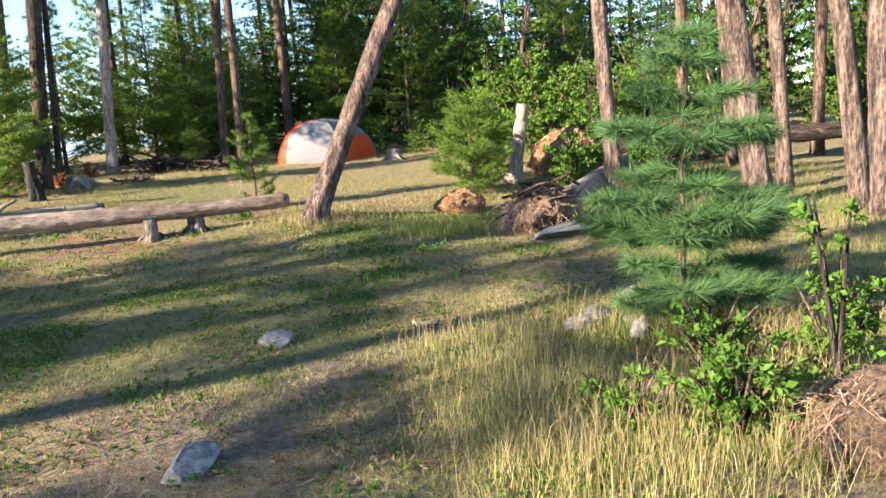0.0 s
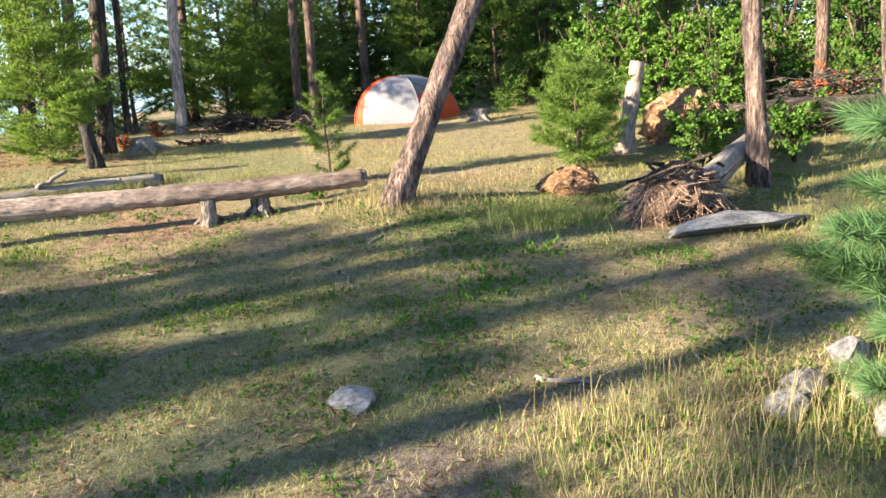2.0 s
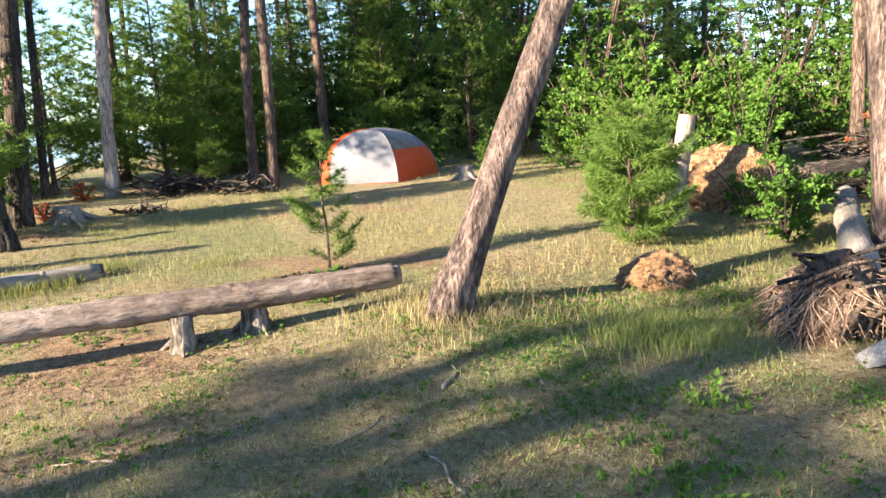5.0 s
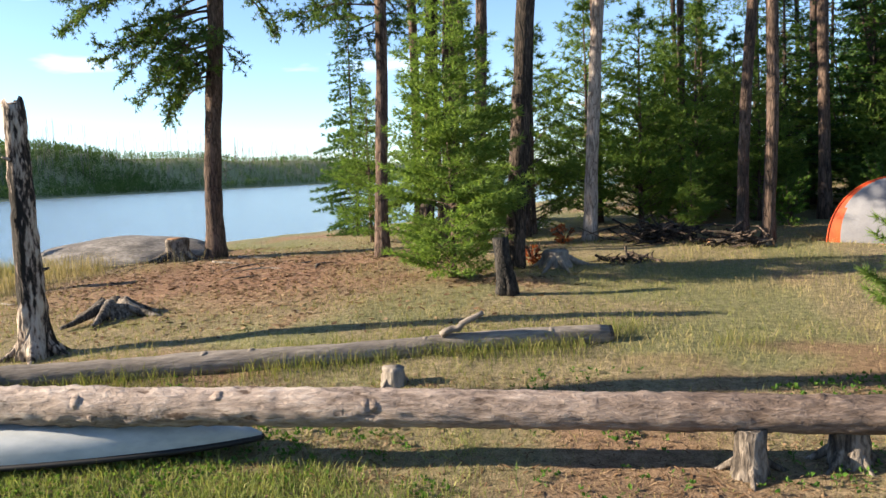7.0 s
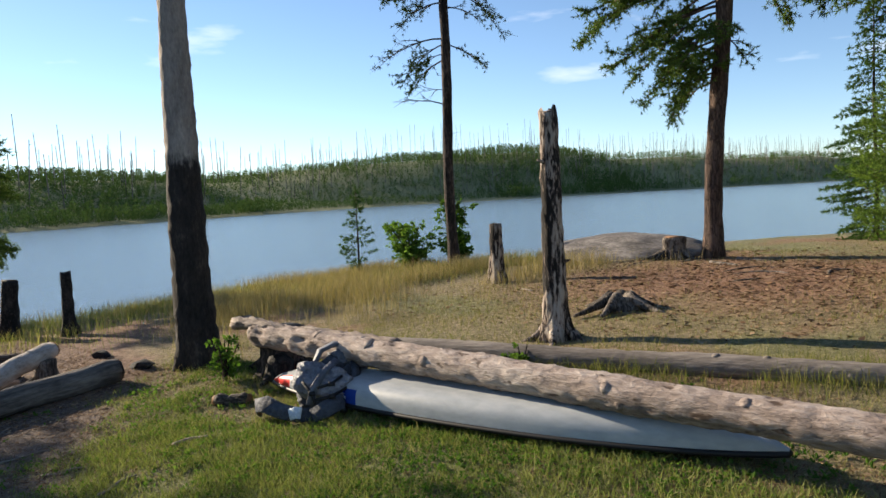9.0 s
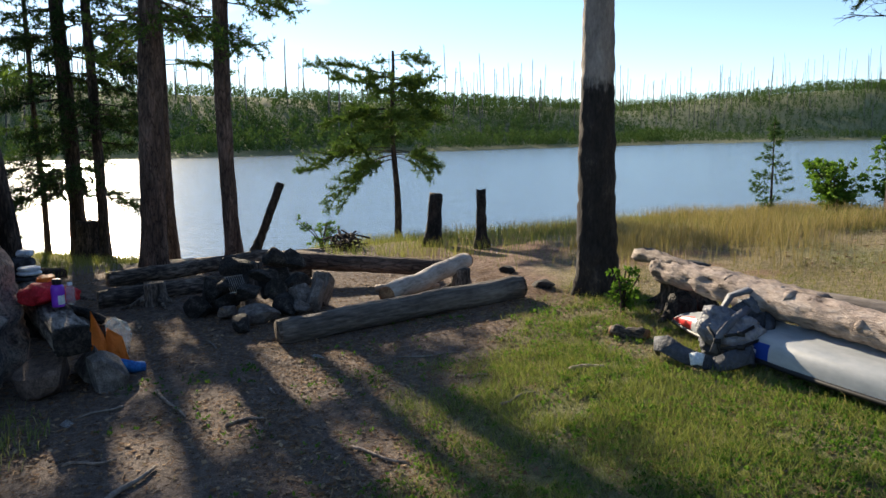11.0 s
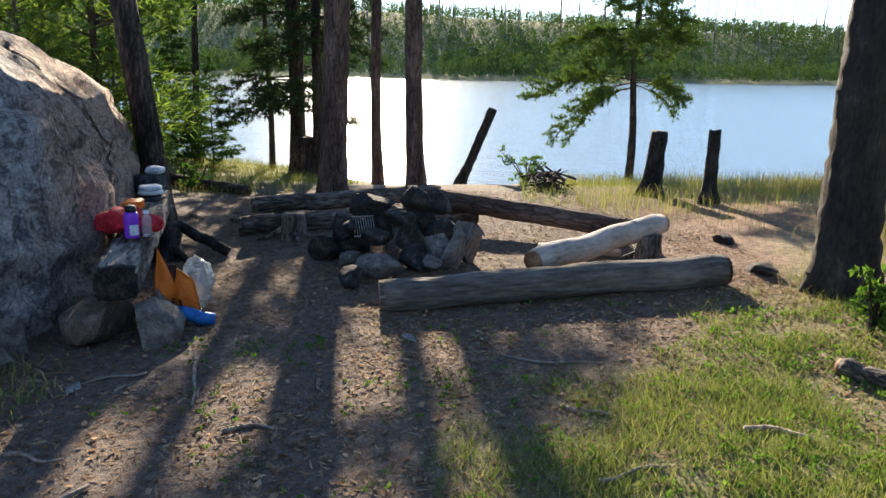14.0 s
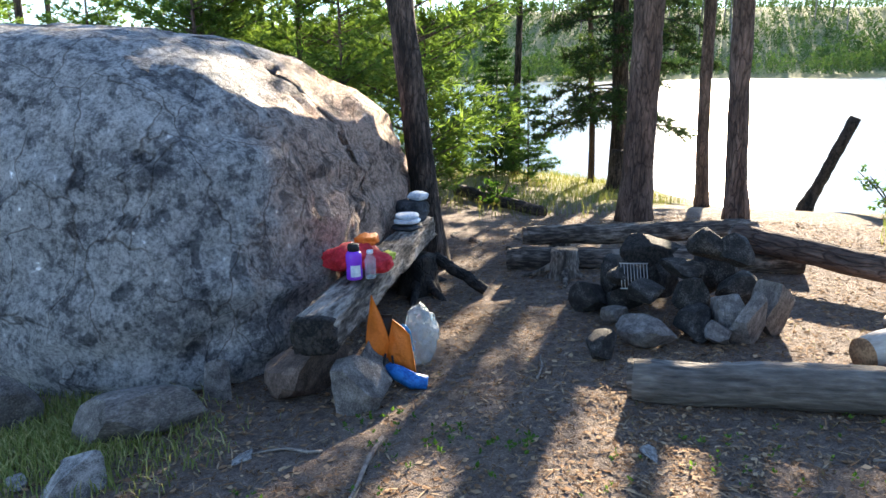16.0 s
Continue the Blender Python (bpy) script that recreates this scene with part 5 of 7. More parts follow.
def boulder():
    bm = bmesh.new()
    bmesh.ops.create_icosphere(bm, subdivisions=6, radius=1.0)
    ex = 4.4
    for v in bm.verts:
        d = v.co.normalized()
        k = (abs(d.x) ** ex + abs(d.y) ** ex + abs(d.z) ** ex) ** (-1 / ex)
        q = d * k
        x, y, z = q.x * (1.95 if q.x > 0 else 2.4), q.y * 2.25, q.z
        low = smooth(-0.1, -1.5, q.x)
        z = z * (2.22 - 0.95 * float(low)) if z > 0 else z * 0.6
        y -= (0.16 * max(0.0, z - 0.5) + 0.3 * max(0.0, z - 1.4)) * (1 if q.y > 0 else -0.3)
        x -= 0.16 * max(0.0, z - 0.3) * (1 if q.x > 0 else 0)
        w = Vector((x, y, z))
        side = float(smooth(1.3, 1.9, y))
        n1 = noise.noise(w * 0.7) * 0.09 + noise.noise(w * 1.7 + Vector((4, 0, 0))) * 0.035
        strat = noise.noise(Vector((x * 0.8, y * 0.8, z * 3.0)))
        n2 = (0.08 * (1 - abs(strat) * 3) if abs(strat) < 0.33 else 0.0) * (1 - float(smooth(1.2, 1.7, z)))
        warp = w + noise.noise_vector(w * 1.4) * 0.22
        near, where = noise.voronoi(Vector((warp.x * 1.7, warp.y * 1.7, warp.z * 1.05)))
        gap = near[1] - near[0]
        block = noise.noise(where[0] * 3.7)
        n3 = (0.2 + 0.8 * side) * (0.075 * block - 0.07 * max(0.0, 1 - gap / 0.08))
        fine, spot = noise.voronoi(warp * 4.6)
        n3 += side * (0.025 * noise.noise(spot[0] * 5.1) - 0.022 * max(0.0, 1 - (fine[1] - fine[0]) / 0.12))
        n4 = 0.02 * noise.noise(w * 9) + 0.03 * noise.noise(w * 4)
        v.co = w + d * (n1 + n2 + n3 + n4)
    me = bpy.data.meshes.new("boulder")
    bm.to_mesh(me)
    bm.free()
    me.materials.append(BOULDER)
    me.polygons.foreach_set("use_smooth", [True] * len(me.polygons))
    thing("boulder", me, pose(-8.4, 0.92, 0.12, 0, 0, 17), "huge rounded granite boulder with lichen and cracks", "boulder")


boulder()
stone("foot_rock", -6.72, 3.3, (0.33, 0.16, 0.15), ROCK, "lichened rock at the boulder's foot", 51, -32)
stone("foot_rock", -6.2, 3.5, (0.2, 0.14, 0.11), ROCK_PALE, "angular pale rock on the trodden soil", 52, 20, facets=0.5)
stone("foot_rock", -6.4, 2.45, (0.22, 0.2, 0.2), ROCK, "rounded rock beside the boulder", 53, 60)
stone("foot_rock", -6.1, 3.2, (0.07, 0.05, 0.03), ROCK_PALE, "small pale stone at the boulder's foot", 54, 60)

# ---- bench by the boulder ----
ROCK_BROWN = surface("brown_rock", [(0.1, (0.05, 0.036, 0.028)), (0.5, (0.13, 0.09, 0.07)), (0.9, (0.24, 0.17, 0.135))], 3, (1, 1, 1), 20, 0.9, 0.6, 0.02)
BENCH_OLD = surface("flaking_bench_wood", [(0.15, (0.018, 0.015, 0.013)), (0.4, (0.09, 0.072, 0.06)), (0.6, (0.24, 0.205, 0.175)), (0.9, (0.46, 0.41, 0.36))], 6, (1, 1, 0.25), 34, 0.9, 1.0, 0.03)


def split_log_bench(a, b, w, h):
    """A squared, weathered half log with a flat seat, flaking sides and a charred end."""
    L = (Vector(b) - Vector(a)).length
    ob = thing("half_log_bench", None, along(a, b), "old split-log bench with flaking wood and a charred end", "bench")
    up = (ob.matrix_basis.to_3x3().inverted() @ Vector((0, 0, 1))).normalized()
    side = up.cross(Vector((0, 0, 1))).normalized()
    n, k, V, F = 44, 60, [], []
    for i in range(k + 1):
        z = L * i / k
        for j in range(n):
            t = 2 * math.pi * j / n
            c, d = math.cos(t), math.sin(t)
            u, v = math.copysign(abs(c) ** 0.5, c), math.copysign(abs(d) ** 0.5, d)
            flake = 0.016 * noise.noise(Vector((u * 5, v * 5, z * 2.2))) + 0.02 * round(1.6 * noise.noise(Vector((u * 3 + 4, v * 3, z * 1.1)))) / 2 + 0.008 * noise.noise(Vector((u * 14, v * 14, z * 4)))
            V.append(tuple(side * u * (w + flake) + up * v * (h + flake * 0.8) + Vector((0, 0, z))))
    for i in range(k):
        F += [(i * n + j, i * n + (j + 1) % n, (i + 1) * n + (j + 1) % n, (i + 1) * n + j) for j in range(n)]
    F.append(tuple(k * n + j for j in range(n)))
    part("seat_log", mesh_of("seat_log", V, F, BENCH_OLD), ob)
    E = [(p[0] * q, p[1] * q, z) for q, z in ((1.012, 0.05), (1.012, -0.004), (0.85, -0.012)) for p in V[:n]]
    F = [(r * n + j, r * n + (j + 1) % n, (r + 1) * n + (j + 1) % n, (r + 1) * n + j) for r in range(2) for j in range(n)] + [tuple(2 * n + j for j in range(n))]
    part("log_end", mesh_of("log_end", E, F, CHAR), ob, "black charred log end")


split_log_bench((-7.38, 3.93, 0.56), (-10.0, 2.98, 0.585), 0.125, 0.105)
stone("bench_stone", -7.66, 3.68, (0.27, 0.2, 0.24), ROCK_BROWN, "brownish stone propping the log bench", 62, 10, facets=0.45)
stone("bench_stone", -7.52, 4.14, (0.2, 0.17, 0.17), ROCK, "angular grey stone beside the log bench", 63, 40, facets=0.5)
stone("bench_stone", -7.85, 3.98, (0.18, 0.16, 0.18), ROCK, "grey stone under the log bench", 64, 80, facets=0.5)
stone("bench_stone", -7.25, 3.28, (0.13, 0.1, 0.13), ROCK, "small stone at the boulder's foot", 65, 80, facets=0.5)
stump("bench_stump", -9.6, 3.2, 0.15, 0.32, CHAR, "black stump leg of the log bench", 66, 4, None, 2.4)
log("dead_branch", (-9.7, 3.3, 0.42), on(-9.75, 3.75, 0.03), 0.05, 0.045, CHAR, "black branch leaning on the log bench", 67, 0, "branch")


def cloth(name, stops, rough=0.75, bump_s=0.4):
    return surface(name, stops, 7, (1, 1, 1), 70, rough, bump_s, 0.01)


PURPLE, t, p = material("purple_plastic", 0.25)
p.inputs["Base Color"].default_value = (0.24, 0.05, 0.6, 1)
BLACK, t, p = material("black_plastic", 0.5)
p.inputs["Base Color"].default_value = (0.012, 0.012, 0.014, 1)
WHITE_P, t, p = material("white_plastic", 0.4)
p.inputs["Base Color"].default_value = (0.7, 0.72, 0.75, 1)
RED_C = cloth("red_nylon", [(0.3, (0.34, 0.012, 0.02)), (0.7, (0.6, 0.03, 0.045))])
ORANGE_C = cloth("orange_nylon", [(0.1, (0.6, 0.13, 0.01)), (0.9, (0.8, 0.2, 0.02))], 0.55)
BLUE_C = cloth("blue_nylon", [(0.3, (0.01, 0.09, 0.34)), (0.7, (0.03, 0.22, 0.6))], 0.5)
TEAL_C = cloth("teal_nylon", [(0.3, (0.02, 0.19, 0.4)), (0.7, (0.05, 0.33, 0.58))], 0.6)
PALE_C = cloth("pale_cloth", [(0.3, (0.45, 0.52, 0.6)), (0.7, (0.72, 0.76, 0.8))])
DARK_C = cloth("dark_cloth", [(0.3, (0.015, 0.017, 0.02)), (0.7, (0.06, 0.065, 0.075))])
LIME_C = cloth("lime_cloth", [(0.3, (0.35, 0.42, 0.04)), (0.7, (0.55, 0.6, 0.1))])
CLEAR, t, p = material("clear_plastic_film", 0.18)
p.inputs["Base Color"].default_value = (0.78, 0.85, 0.9, 1)
p.inputs["Transmission Weight"].default_value = 0.8
p.inputs["IOR"].default_value = 1.1


def lump(name, size, mat, seed, crease=0.32, sub=4, boxy=2.6, fold=5.0):
    """A soft crumpled lump resting on its own base plane."""
    bm = bmesh.new()
    bmesh.ops.create_icosphere(bm, subdivisions=sub, radius=1.0)
    for v in bm.verts:
        d = v.co.normalized()
        k = (abs(d.x) ** boxy + abs(d.y) ** boxy + abs(d.z) ** boxy) ** (-1 / boxy)
        w = d * k
        f = 1 + crease * (0.6 * noise.noise(w * 1.8 + Vector((seed, 0, 0))) - abs(noise.noise(w * fold + Vector((0, seed, 0)))) * 0.8)
        v.co = Vector((w.x * size[0] * f, w.y * size[1] * f, (max(w.z, -0.92) + 0.92) * size[2] * (0.5 + 0.5 * f)))
    me = bpy.data.meshes.new(name)
    bm.to_mesh(me)
    bm.free()
    me.materials.append(mat)
    me.polygons.foreach_set("use_smooth", [True] * len(me.polygons))
    return me


def water_bottle(x, y, z):
    ob = thing("water_bottle", None, pose(x, y, z) @ Matrix.Scale(1.12, 4), "purple plastic water bottle on the log bench", "bottle")
    prof = [(0.040, 0.0), (0.045, 0.006), (0.045, 0.05), (0.043, 0.06), (0.043, 0.085), (0.045, 0.095), (0.045, 0.135), (0.040, 0.152), (0.033, 0.16)]
    V, F = tube([(0, 0, h) for r, h in prof], [r for r, h in prof], 24)
    part("body", mesh_of("body", V, F, PURPLE), ob)
    V, F = tube([(0, 0, 0.161), (0, 0, 0.164), (0, 0, 0.196), (0, 0, 0.2)], [0.031, 0.033, 0.033, 0.029], 20)
    part("cap", mesh_of("cap", V, F, BLACK), ob, "black screw cap")
    V, F = tube([(0.03, 0, 0.17), (0.05, 0, 0.185), (0.045, 0, 0.205), (0, 0, 0.206)], [0.004] * 4, 6)
    part("loop", mesh_of("loop", V, F, BLACK), ob)
    part("label", mesh_of("label", [(0.0455 * math.cos(a), 0.0455 * math.sin(a), h) for h in (0.02, 0.085) for a in np.linspace(0.2, 1.5, 8)], [(i, i + 1, i + 9, i + 8) for i in range(7)], PALE_C), ob, "pale label")


BENCH_Z = 0.69
water_bottle(-8.06, 3.71, BENCH_Z)
cb = thing("clear_bottle", None, pose(-8.12, 3.79, BENCH_Z), "clear plastic bottle beside the purple bottle", "bottle")
V, F = tube([(0, 0, h) for h in (0.0, 0.005, 0.12, 0.15, 0.16)], [0.03, 0.034, 0.034, 0.022, 0.018], 18)
part("body", mesh_of("body", V, F, CLEAR), cb)
V, F = tube([(0, 0, 0.158), (0, 0, 0.161), (0, 0, 0.18)], [0.018, 0.021, 0.02], 14)
part("cap", mesh_of("cap", V, F, WHITE_P), cb, "white cap")
rb = thing("red_bag", lump("red_bag", (0.2, 0.12, 0.09), RED_C, 71), pose(-8.28, 3.52, BENCH_Z - 0.005, 0, 0, -20), "crumpled red stuff sack on the log bench", "bag")
thing("red_bag", lump("red_bag", (0.14, 0.1, 0.06), RED_C, 72), pose(-8.3, 3.72, BENCH_Z - 0.005, 0, 0, 30), "flat red pouch on the log bench", "bag")
thing("orange_cloth", lump("orange_cloth", (0.09, 0.07, 0.045), ORANGE_C, 73), pose(-8.42, 3.55, BENCH_Z + 0.12), "small bundle of orange cloth on the red sack", "cloth")
thing("lime_cloth", lump("lime_cloth", (0.06, 0.05, 0.035), LIME_C, 74), pose(-8.55, 3.62, BENCH_Z - 0.004), "lime green cloth on the log bench", "cloth")
thing("dark_bag", lump("dark_bag", (0.12, 0.09, 0.06), DARK_C, 75), pose(-8.5, 3.46, BENCH_Z - 0.01), "dark pouch on the log bench", "bag")
for i, (c, dz) in enumerate(((DARK_C, 0.0), (PALE_C, 0.05), (PALE_C, 0.09))):
    thing("folded_cloth", lump("folded_cloth", (0.13 - 0.015 * i, 0.12 - 0.01 * i, 0.026), c, 76 + i, 0.1), pose(-9.5, 3.16, BENCH_Z - 0.01 + dz, 0, 0, 20 * i), "folded pale blue cloth on the log bench" if i else "folded dark cloth on the log bench", "cloth", "folded clothes")
thing("dark_bundle", lump("dark_bundle", (0.16, 0.13, 0.11), DARK_C, 80), pose(-9.8, 3.02, BENCH_Z - 0.02), "dark bundled jacket at the bench end", "jacket")
thing("white_cloth", lump("white_cloth", (0.09, 0.08, 0.04), PALE_C, 81), pose(-9.85, 3.05, BENCH_Z + 0.17), "white cloth on the dark bundle", "cloth")


def flap(corners, thick, bulge, seed):
    """A soft folded panel: a fan of rings from its rim to its middle, on both sides."""
    rim = []
    for i, c in enumerate(corners):
        d = corners[(i + 1) % len(corners)]
        rim += [(c[0] + (d[0] - c[0]) * q, c[1] + (d[1] - c[1]) * q) for q in (0, 0.25, 0.5, 0.75)]
    mx, mz = sum(r[0] for r in rim) / len(rim), sum(r[1] for r in rim) / len(rim)
    n, V, F = len(rim), [], []
    for side in (1, -1):
        o = len(V)
        for k in range(4):
            q = 1 - k / 4
            for x, z in rim:
                u, w = mx + (x - mx) * q, mz + (z - mz) * q
                V.append((u, side * (thick + bulge * (1 - q * q)) + 0.02 * noise.noise(Vector((u * 14, w * 9, seed))), w))
        V.append((mx, side * (thick + bulge), mz))
        for k in range(3):
            F += [(o + k * n + i, o + k * n + (i + 1) % n, o + (k + 1) * n + (i + 1) % n, o + (k + 1) * n + i) for i in range(n)]
        F += [(o + 3 * n + i, o + 3 * n + (i + 1) % n, o + 4 * n) for i in range(n)]
    F += [(i, (i + 1) % n, 4 * n + 1 + (i + 1) % n, 4 * n + 1 + i) for i in range(n)]
    return V, F


def orange_bag(x, y):
    ob = thing("orange_bag", None, pose(x, y, gz(x, y) - 0.03, 10, 0, -55) @ Matrix.Scale(1.3, 4), "bright orange folded dry bag leaning on stones", "bag")
    V, F = flap([(0.075, 0.43), (0.118, 0.15), (0.015, 0.11), (-0.007, 0.2), (0.037, 0.34)], 0.004, 0.02, 1)
    part("flap", mesh_of("flap", V, F, ORANGE_C), ob).matrix_basis = pose(0, 0.02, 0, 0, 0, 14)
    V, F = flap([(-0.022, 0.31), (-0.1, 0.24), (-0.13, 0.03), (0.015, 0.06), (0.012, 0.18)], 0.004, 0.025, 2)
    part("flap", mesh_of("flap", V, F, ORANGE_C), ob).matrix_basis = pose(0, 0.01, 0, 0, 0, -16)
    V, F = flap([(0.05, 0.33), (-0.02, 0.33), (-0.01, 0.17), (0.02, 0.16)], 0.003, 0.004, 3)
    part("gusset", mesh_of("gusset", V, F, BLACK), ob, "black inner gusset").matrix_basis = pose(0, -0.005, 0)
    for dx, z0, z1 in ((-0.012, 0.03, 0.15), (0.018, 0.04, 0.16)):
        V, F = tube([(dx, 0.05, z1), (dx * 1.6, 0.07, (z0 + z1) / 2), (dx, 0.06, z0)], [0.006] * 3, 6)
        part("strap", mesh_of("strap", V, F, BLACK), ob, "black closing strap")
    V, F = tube([(0.01, 0.05, 0.1), (-0.04, 0.09, 0.075), (-0.1, 0.12, 0.045), (-0.165, 0.13, 0.035)], [0.02, 0.036, 0.036, 0.028], 12, 0.25, 5)
    part("roll", mesh_of("roll", V, F, BLUE_C), ob, "rolled blue nylon sleeve")


orange_bag(-7.88, 4.08)
thing("clear_bag", lump("clear_bag", (0.17, 0.12, 0.22), CLEAR, 84, 0.36, 5, 1.6, 3), pose(-8.2, 4.1, gz(-8.2, 4.1) - 0.01, 0, 0, 30), "crumpled clear plastic bag on the soil", "bag")
thing("blue_bag", lump("blue_bag", (0.12, 0.1, 0.16), TEAL_C, 85, 0.35), pose(-8.08, 4.0, gz(-8.08, 4.0) - 0.01), "teal blue stuff sack behind the orange bag", "bag")

# ---- fire ring ----
FR = "stones of the fire ring"
for i, (x, y, z, sx, sy, sz, tn, mt) in enumerate((
        (-9.55, 4.72, 0.10, 0.16, 0.13, 0.13, 10, ROCK_SOOT), (-9.0, 5.3, 0.10, 0.19, 0.12, 0.10, 70, ROCK), (-8.68, 5.12, 0.06, 0.13, 0.10, 0.08, 30, ROCK_SOOT), (-9.18, 5.55, 0.10, 0.15, 0.12, 0.11, 20, ROCK_SOOT),
        (-9.3, 5.2, 0.25, 0.17, 0.12, 0.09, 60, ROCK_SOOT), (-9.35, 5.72, 0.14, 0.10, 0.12, 0.19, 0, ROCK), (-9.25, 5.88, 0.16, 0.08, 0.12, 0.2, 40, ROCK), (-9.45, 5.95, 0.2, 0.08, 0.13, 0.24, 20, ROCK),
        (-9.5, 5.02, 0.3, 0.15, 0.12, 0.08, 0, ROCK_SOOT), (-9.6, 5.35, 0.40, 0.17, 0.13, 0.07, 30, ROCK_SOOT), (-9.75, 5.1, 0.47, 0.22, 0.19, 0.10, 10, CHAR), (-9.85, 4.85, 0.22, 0.18, 0.15, 0.2, 20, ROCK_SOOT),
        (-10.05, 5.1, 0.2, 0.2, 0.16, 0.2, 50, ROCK_SOOT), (-10.0, 5.45, 0.22, 0.18, 0.16, 0.22, 80, ROCK_SOOT), (-9.75, 5.75, 0.2, 0.17, 0.15, 0.2, 15, ROCK_SOOT), (-9.75, 5.5, 0.52, 0.16, 0.13, 0.12, 30, ROCK_SOOT),
        (-9.72, 5.72, 0.47, 0.13, 0.11, 0.13, 65, ROCK_SOOT), (-9.55, 4.95, 0.12, 0.14, 0.12, 0.12, 15, ROCK_SOOT), (-9.12, 5.72, 0.07, 0.1, 0.08, 0.08, 15, ROCK), (-9.42, 5.5, 0.2, 0.13, 0.12, 0.18, 5, ROCK_SOOT), (-9.3, 4.98, 0.08, 0.1, 0.08, 0.07, 5, ROCK))):
    stone("fire_stone", x, y, (sx, sy, sz), mt, "soot-blackened stone of the fire ring" if mt in (ROCK_SOOT, CHAR) else "grey stone of the fire ring", 90 + i, tn, gz(x, y) + z, (6 * (i % 3) - 6, 5 * (i % 4) - 8), 0.25, 0.5, FR)
STEEL, t, p = material("rusty_steel", 0.45, 0.8)
p.inputs["Base Color"].default_value = (0.35, 0.33, 0.31, 1)
grate = thing("fire_grate", None, pose(-9.42, 5.08, gz(-9.42, 5.08) + 0.33, 0, 52, 25) @ Matrix.Scale(0.55, 4), "grey steel fire grate among the stones", "grate")
for i in range(9):
    V, F = tube([(0.17, -0.16 + 0.04 * i, 0), (-0.17, -0.16 + 0.04 * i, 0)], [0.006, 0.006], 6)
    part("bar", mesh_of("bar", V, F, STEEL), grate)
for s in (-1, 1):
    V, F = tube([(0.17 * s, -0.18, 0), (0.17 * s, 0.18, 0)], [0.008, 0.008], 6)
    part("rail", mesh_of("rail", V, F, STEEL), grate)
WOOD_DULL = surface("dull_grey_wood", [(0.12, (0.045, 0.04, 0.036)), (0.5, (0.12, 0.106, 0.094)), (0.9, (0.23, 0.205, 0.18))], 5, (1, 1, 0.2), 38, 0.9, 0.7, 0.02)
log("front_log", on(-8.22, 5.45, 0.105), on(-8.78, 7.92, 0.11), 0.118, 0.122, WOOD_DULL, "grey weathered log seat beside the fire ring", 111, 3, "log seat", WOOD_DARK, 0.08)
log("pale_log", (-8.72, 6.52, 0.47), (-9.72, 7.62, 0.60), 0.1, 0.095, WOOD_PALE, "pale barkless log propped on the log seat", 112, 3, "log", WOOD_CUT, 0.06)
stump("prop_stump", -9.5, 7.5, 0.1, 0.26, WOOD_DARK, "dark stump propping the pale log", 113, 3)
log("diagonal_log", (-11.15, 5.45, 0.52), (-10.15, 7.5, 0.45), 0.105, 0.1, BARK, "brown log laid across the fire ring's edge", 114, 4, "log", WOOD_DARK)
log("rear_log", (-10.65, 3.7, 0.45), (-11.65, 5.5, 0.48), 0.09, 0.09, WOOD_DARK, "old log seat behind the fire ring", 115, 3, "log seat", WOOD_DARK)
log("rear_log", on(-10.55, 3.6, 0.09), on(-11.2, 5.95, 0.1), 0.11, 0.11, WOOD_DARK, "old log lying behind the fire ring", 116, 3, "log", WOOD_DARK)
log("pale_branch", on(-9.9, 6.6, 0.04), on(-9.7, 7.3, 0.04), 0.05, 0.04, WOOD_PEELED, "pale split branch on the soil", 117, 0, "branch")
stump("fire_stump", -10.35, 4.2, 0.11, 0.24, WOOD_DARK, "small dark stump with roots by the fire ring", 118, 4)
stump("prop_stump", -11.0, 5.3, 0.1, 0.28, WOOD_DARK, "dark stump under the rear logs", 119, 3)
stump("prop_stump", -10.85, 3.95, 0.09, 0.22, WOOD_DARK, "dark stump under the rear logs", 120, 3)
stump("prop_stump", -10.25, 7.35, 0.08, 0.2, WOOD_DARK, "dark stump under the diagonal log", 121, 3)
stone("ember_rock", -10.4, 8.35, (0.13, 0.09, 0.05), CHAR, "black charred lump on the soil", 122)
stone("flat_stone", -9.05, 8.3, (0.17, 0.1, 0.06), ROCK_SOOT, "flat brownish stone beside the log seat", 123, 20)
log("wood_block", on(-7.08, 8.12, 0.035), on(-6.86, 8.28, 0.035), 0.05, 0.05, WOOD_DARK, "short split wood block in the grass", 124, 0, "firewood", WOOD_CUT)
log("bank_log", on(-15.2, 0.4, 0.12), on(-13.6, 2.6, 0.06), 0.1, 0.08, BARK_DARK, "dark log lying along the bank", 125, 2)
stone("paper_scrap", -7.62, 5.7, (0.09, 0.035, 0.012), ROCK_PALE, "thin pale stone chip on the soil", 126, 30)
stone("paper_scrap", -6.77, 3.98, (0.08, 0.05, 0.012), ROCK_PALE, "thin pale stone chip on the soil", 127, 10)

# ---- overturned canoe ----
HULL = surface("grey_canoe_hull", [(0.0, (0.27, 0.29, 0.31)), (0.5, (0.35, 0.37, 0.385)), (1.0, (0.43, 0.445, 0.455))], 2.5, (0.4, 1, 1), 20, 0.4, 0.08, 0.004)
HULL_RED, t, p = material("red_canoe_tip", 0.35)
p.inputs["Base Color"].default_value = (0.62, 0.03, 0.03, 1)
HULL_BLUE, t, p = material("blue_canoe_band", 0.35)
p.inputs["Base Color"].default_value = (0.015, 0.05, 0.28, 1)


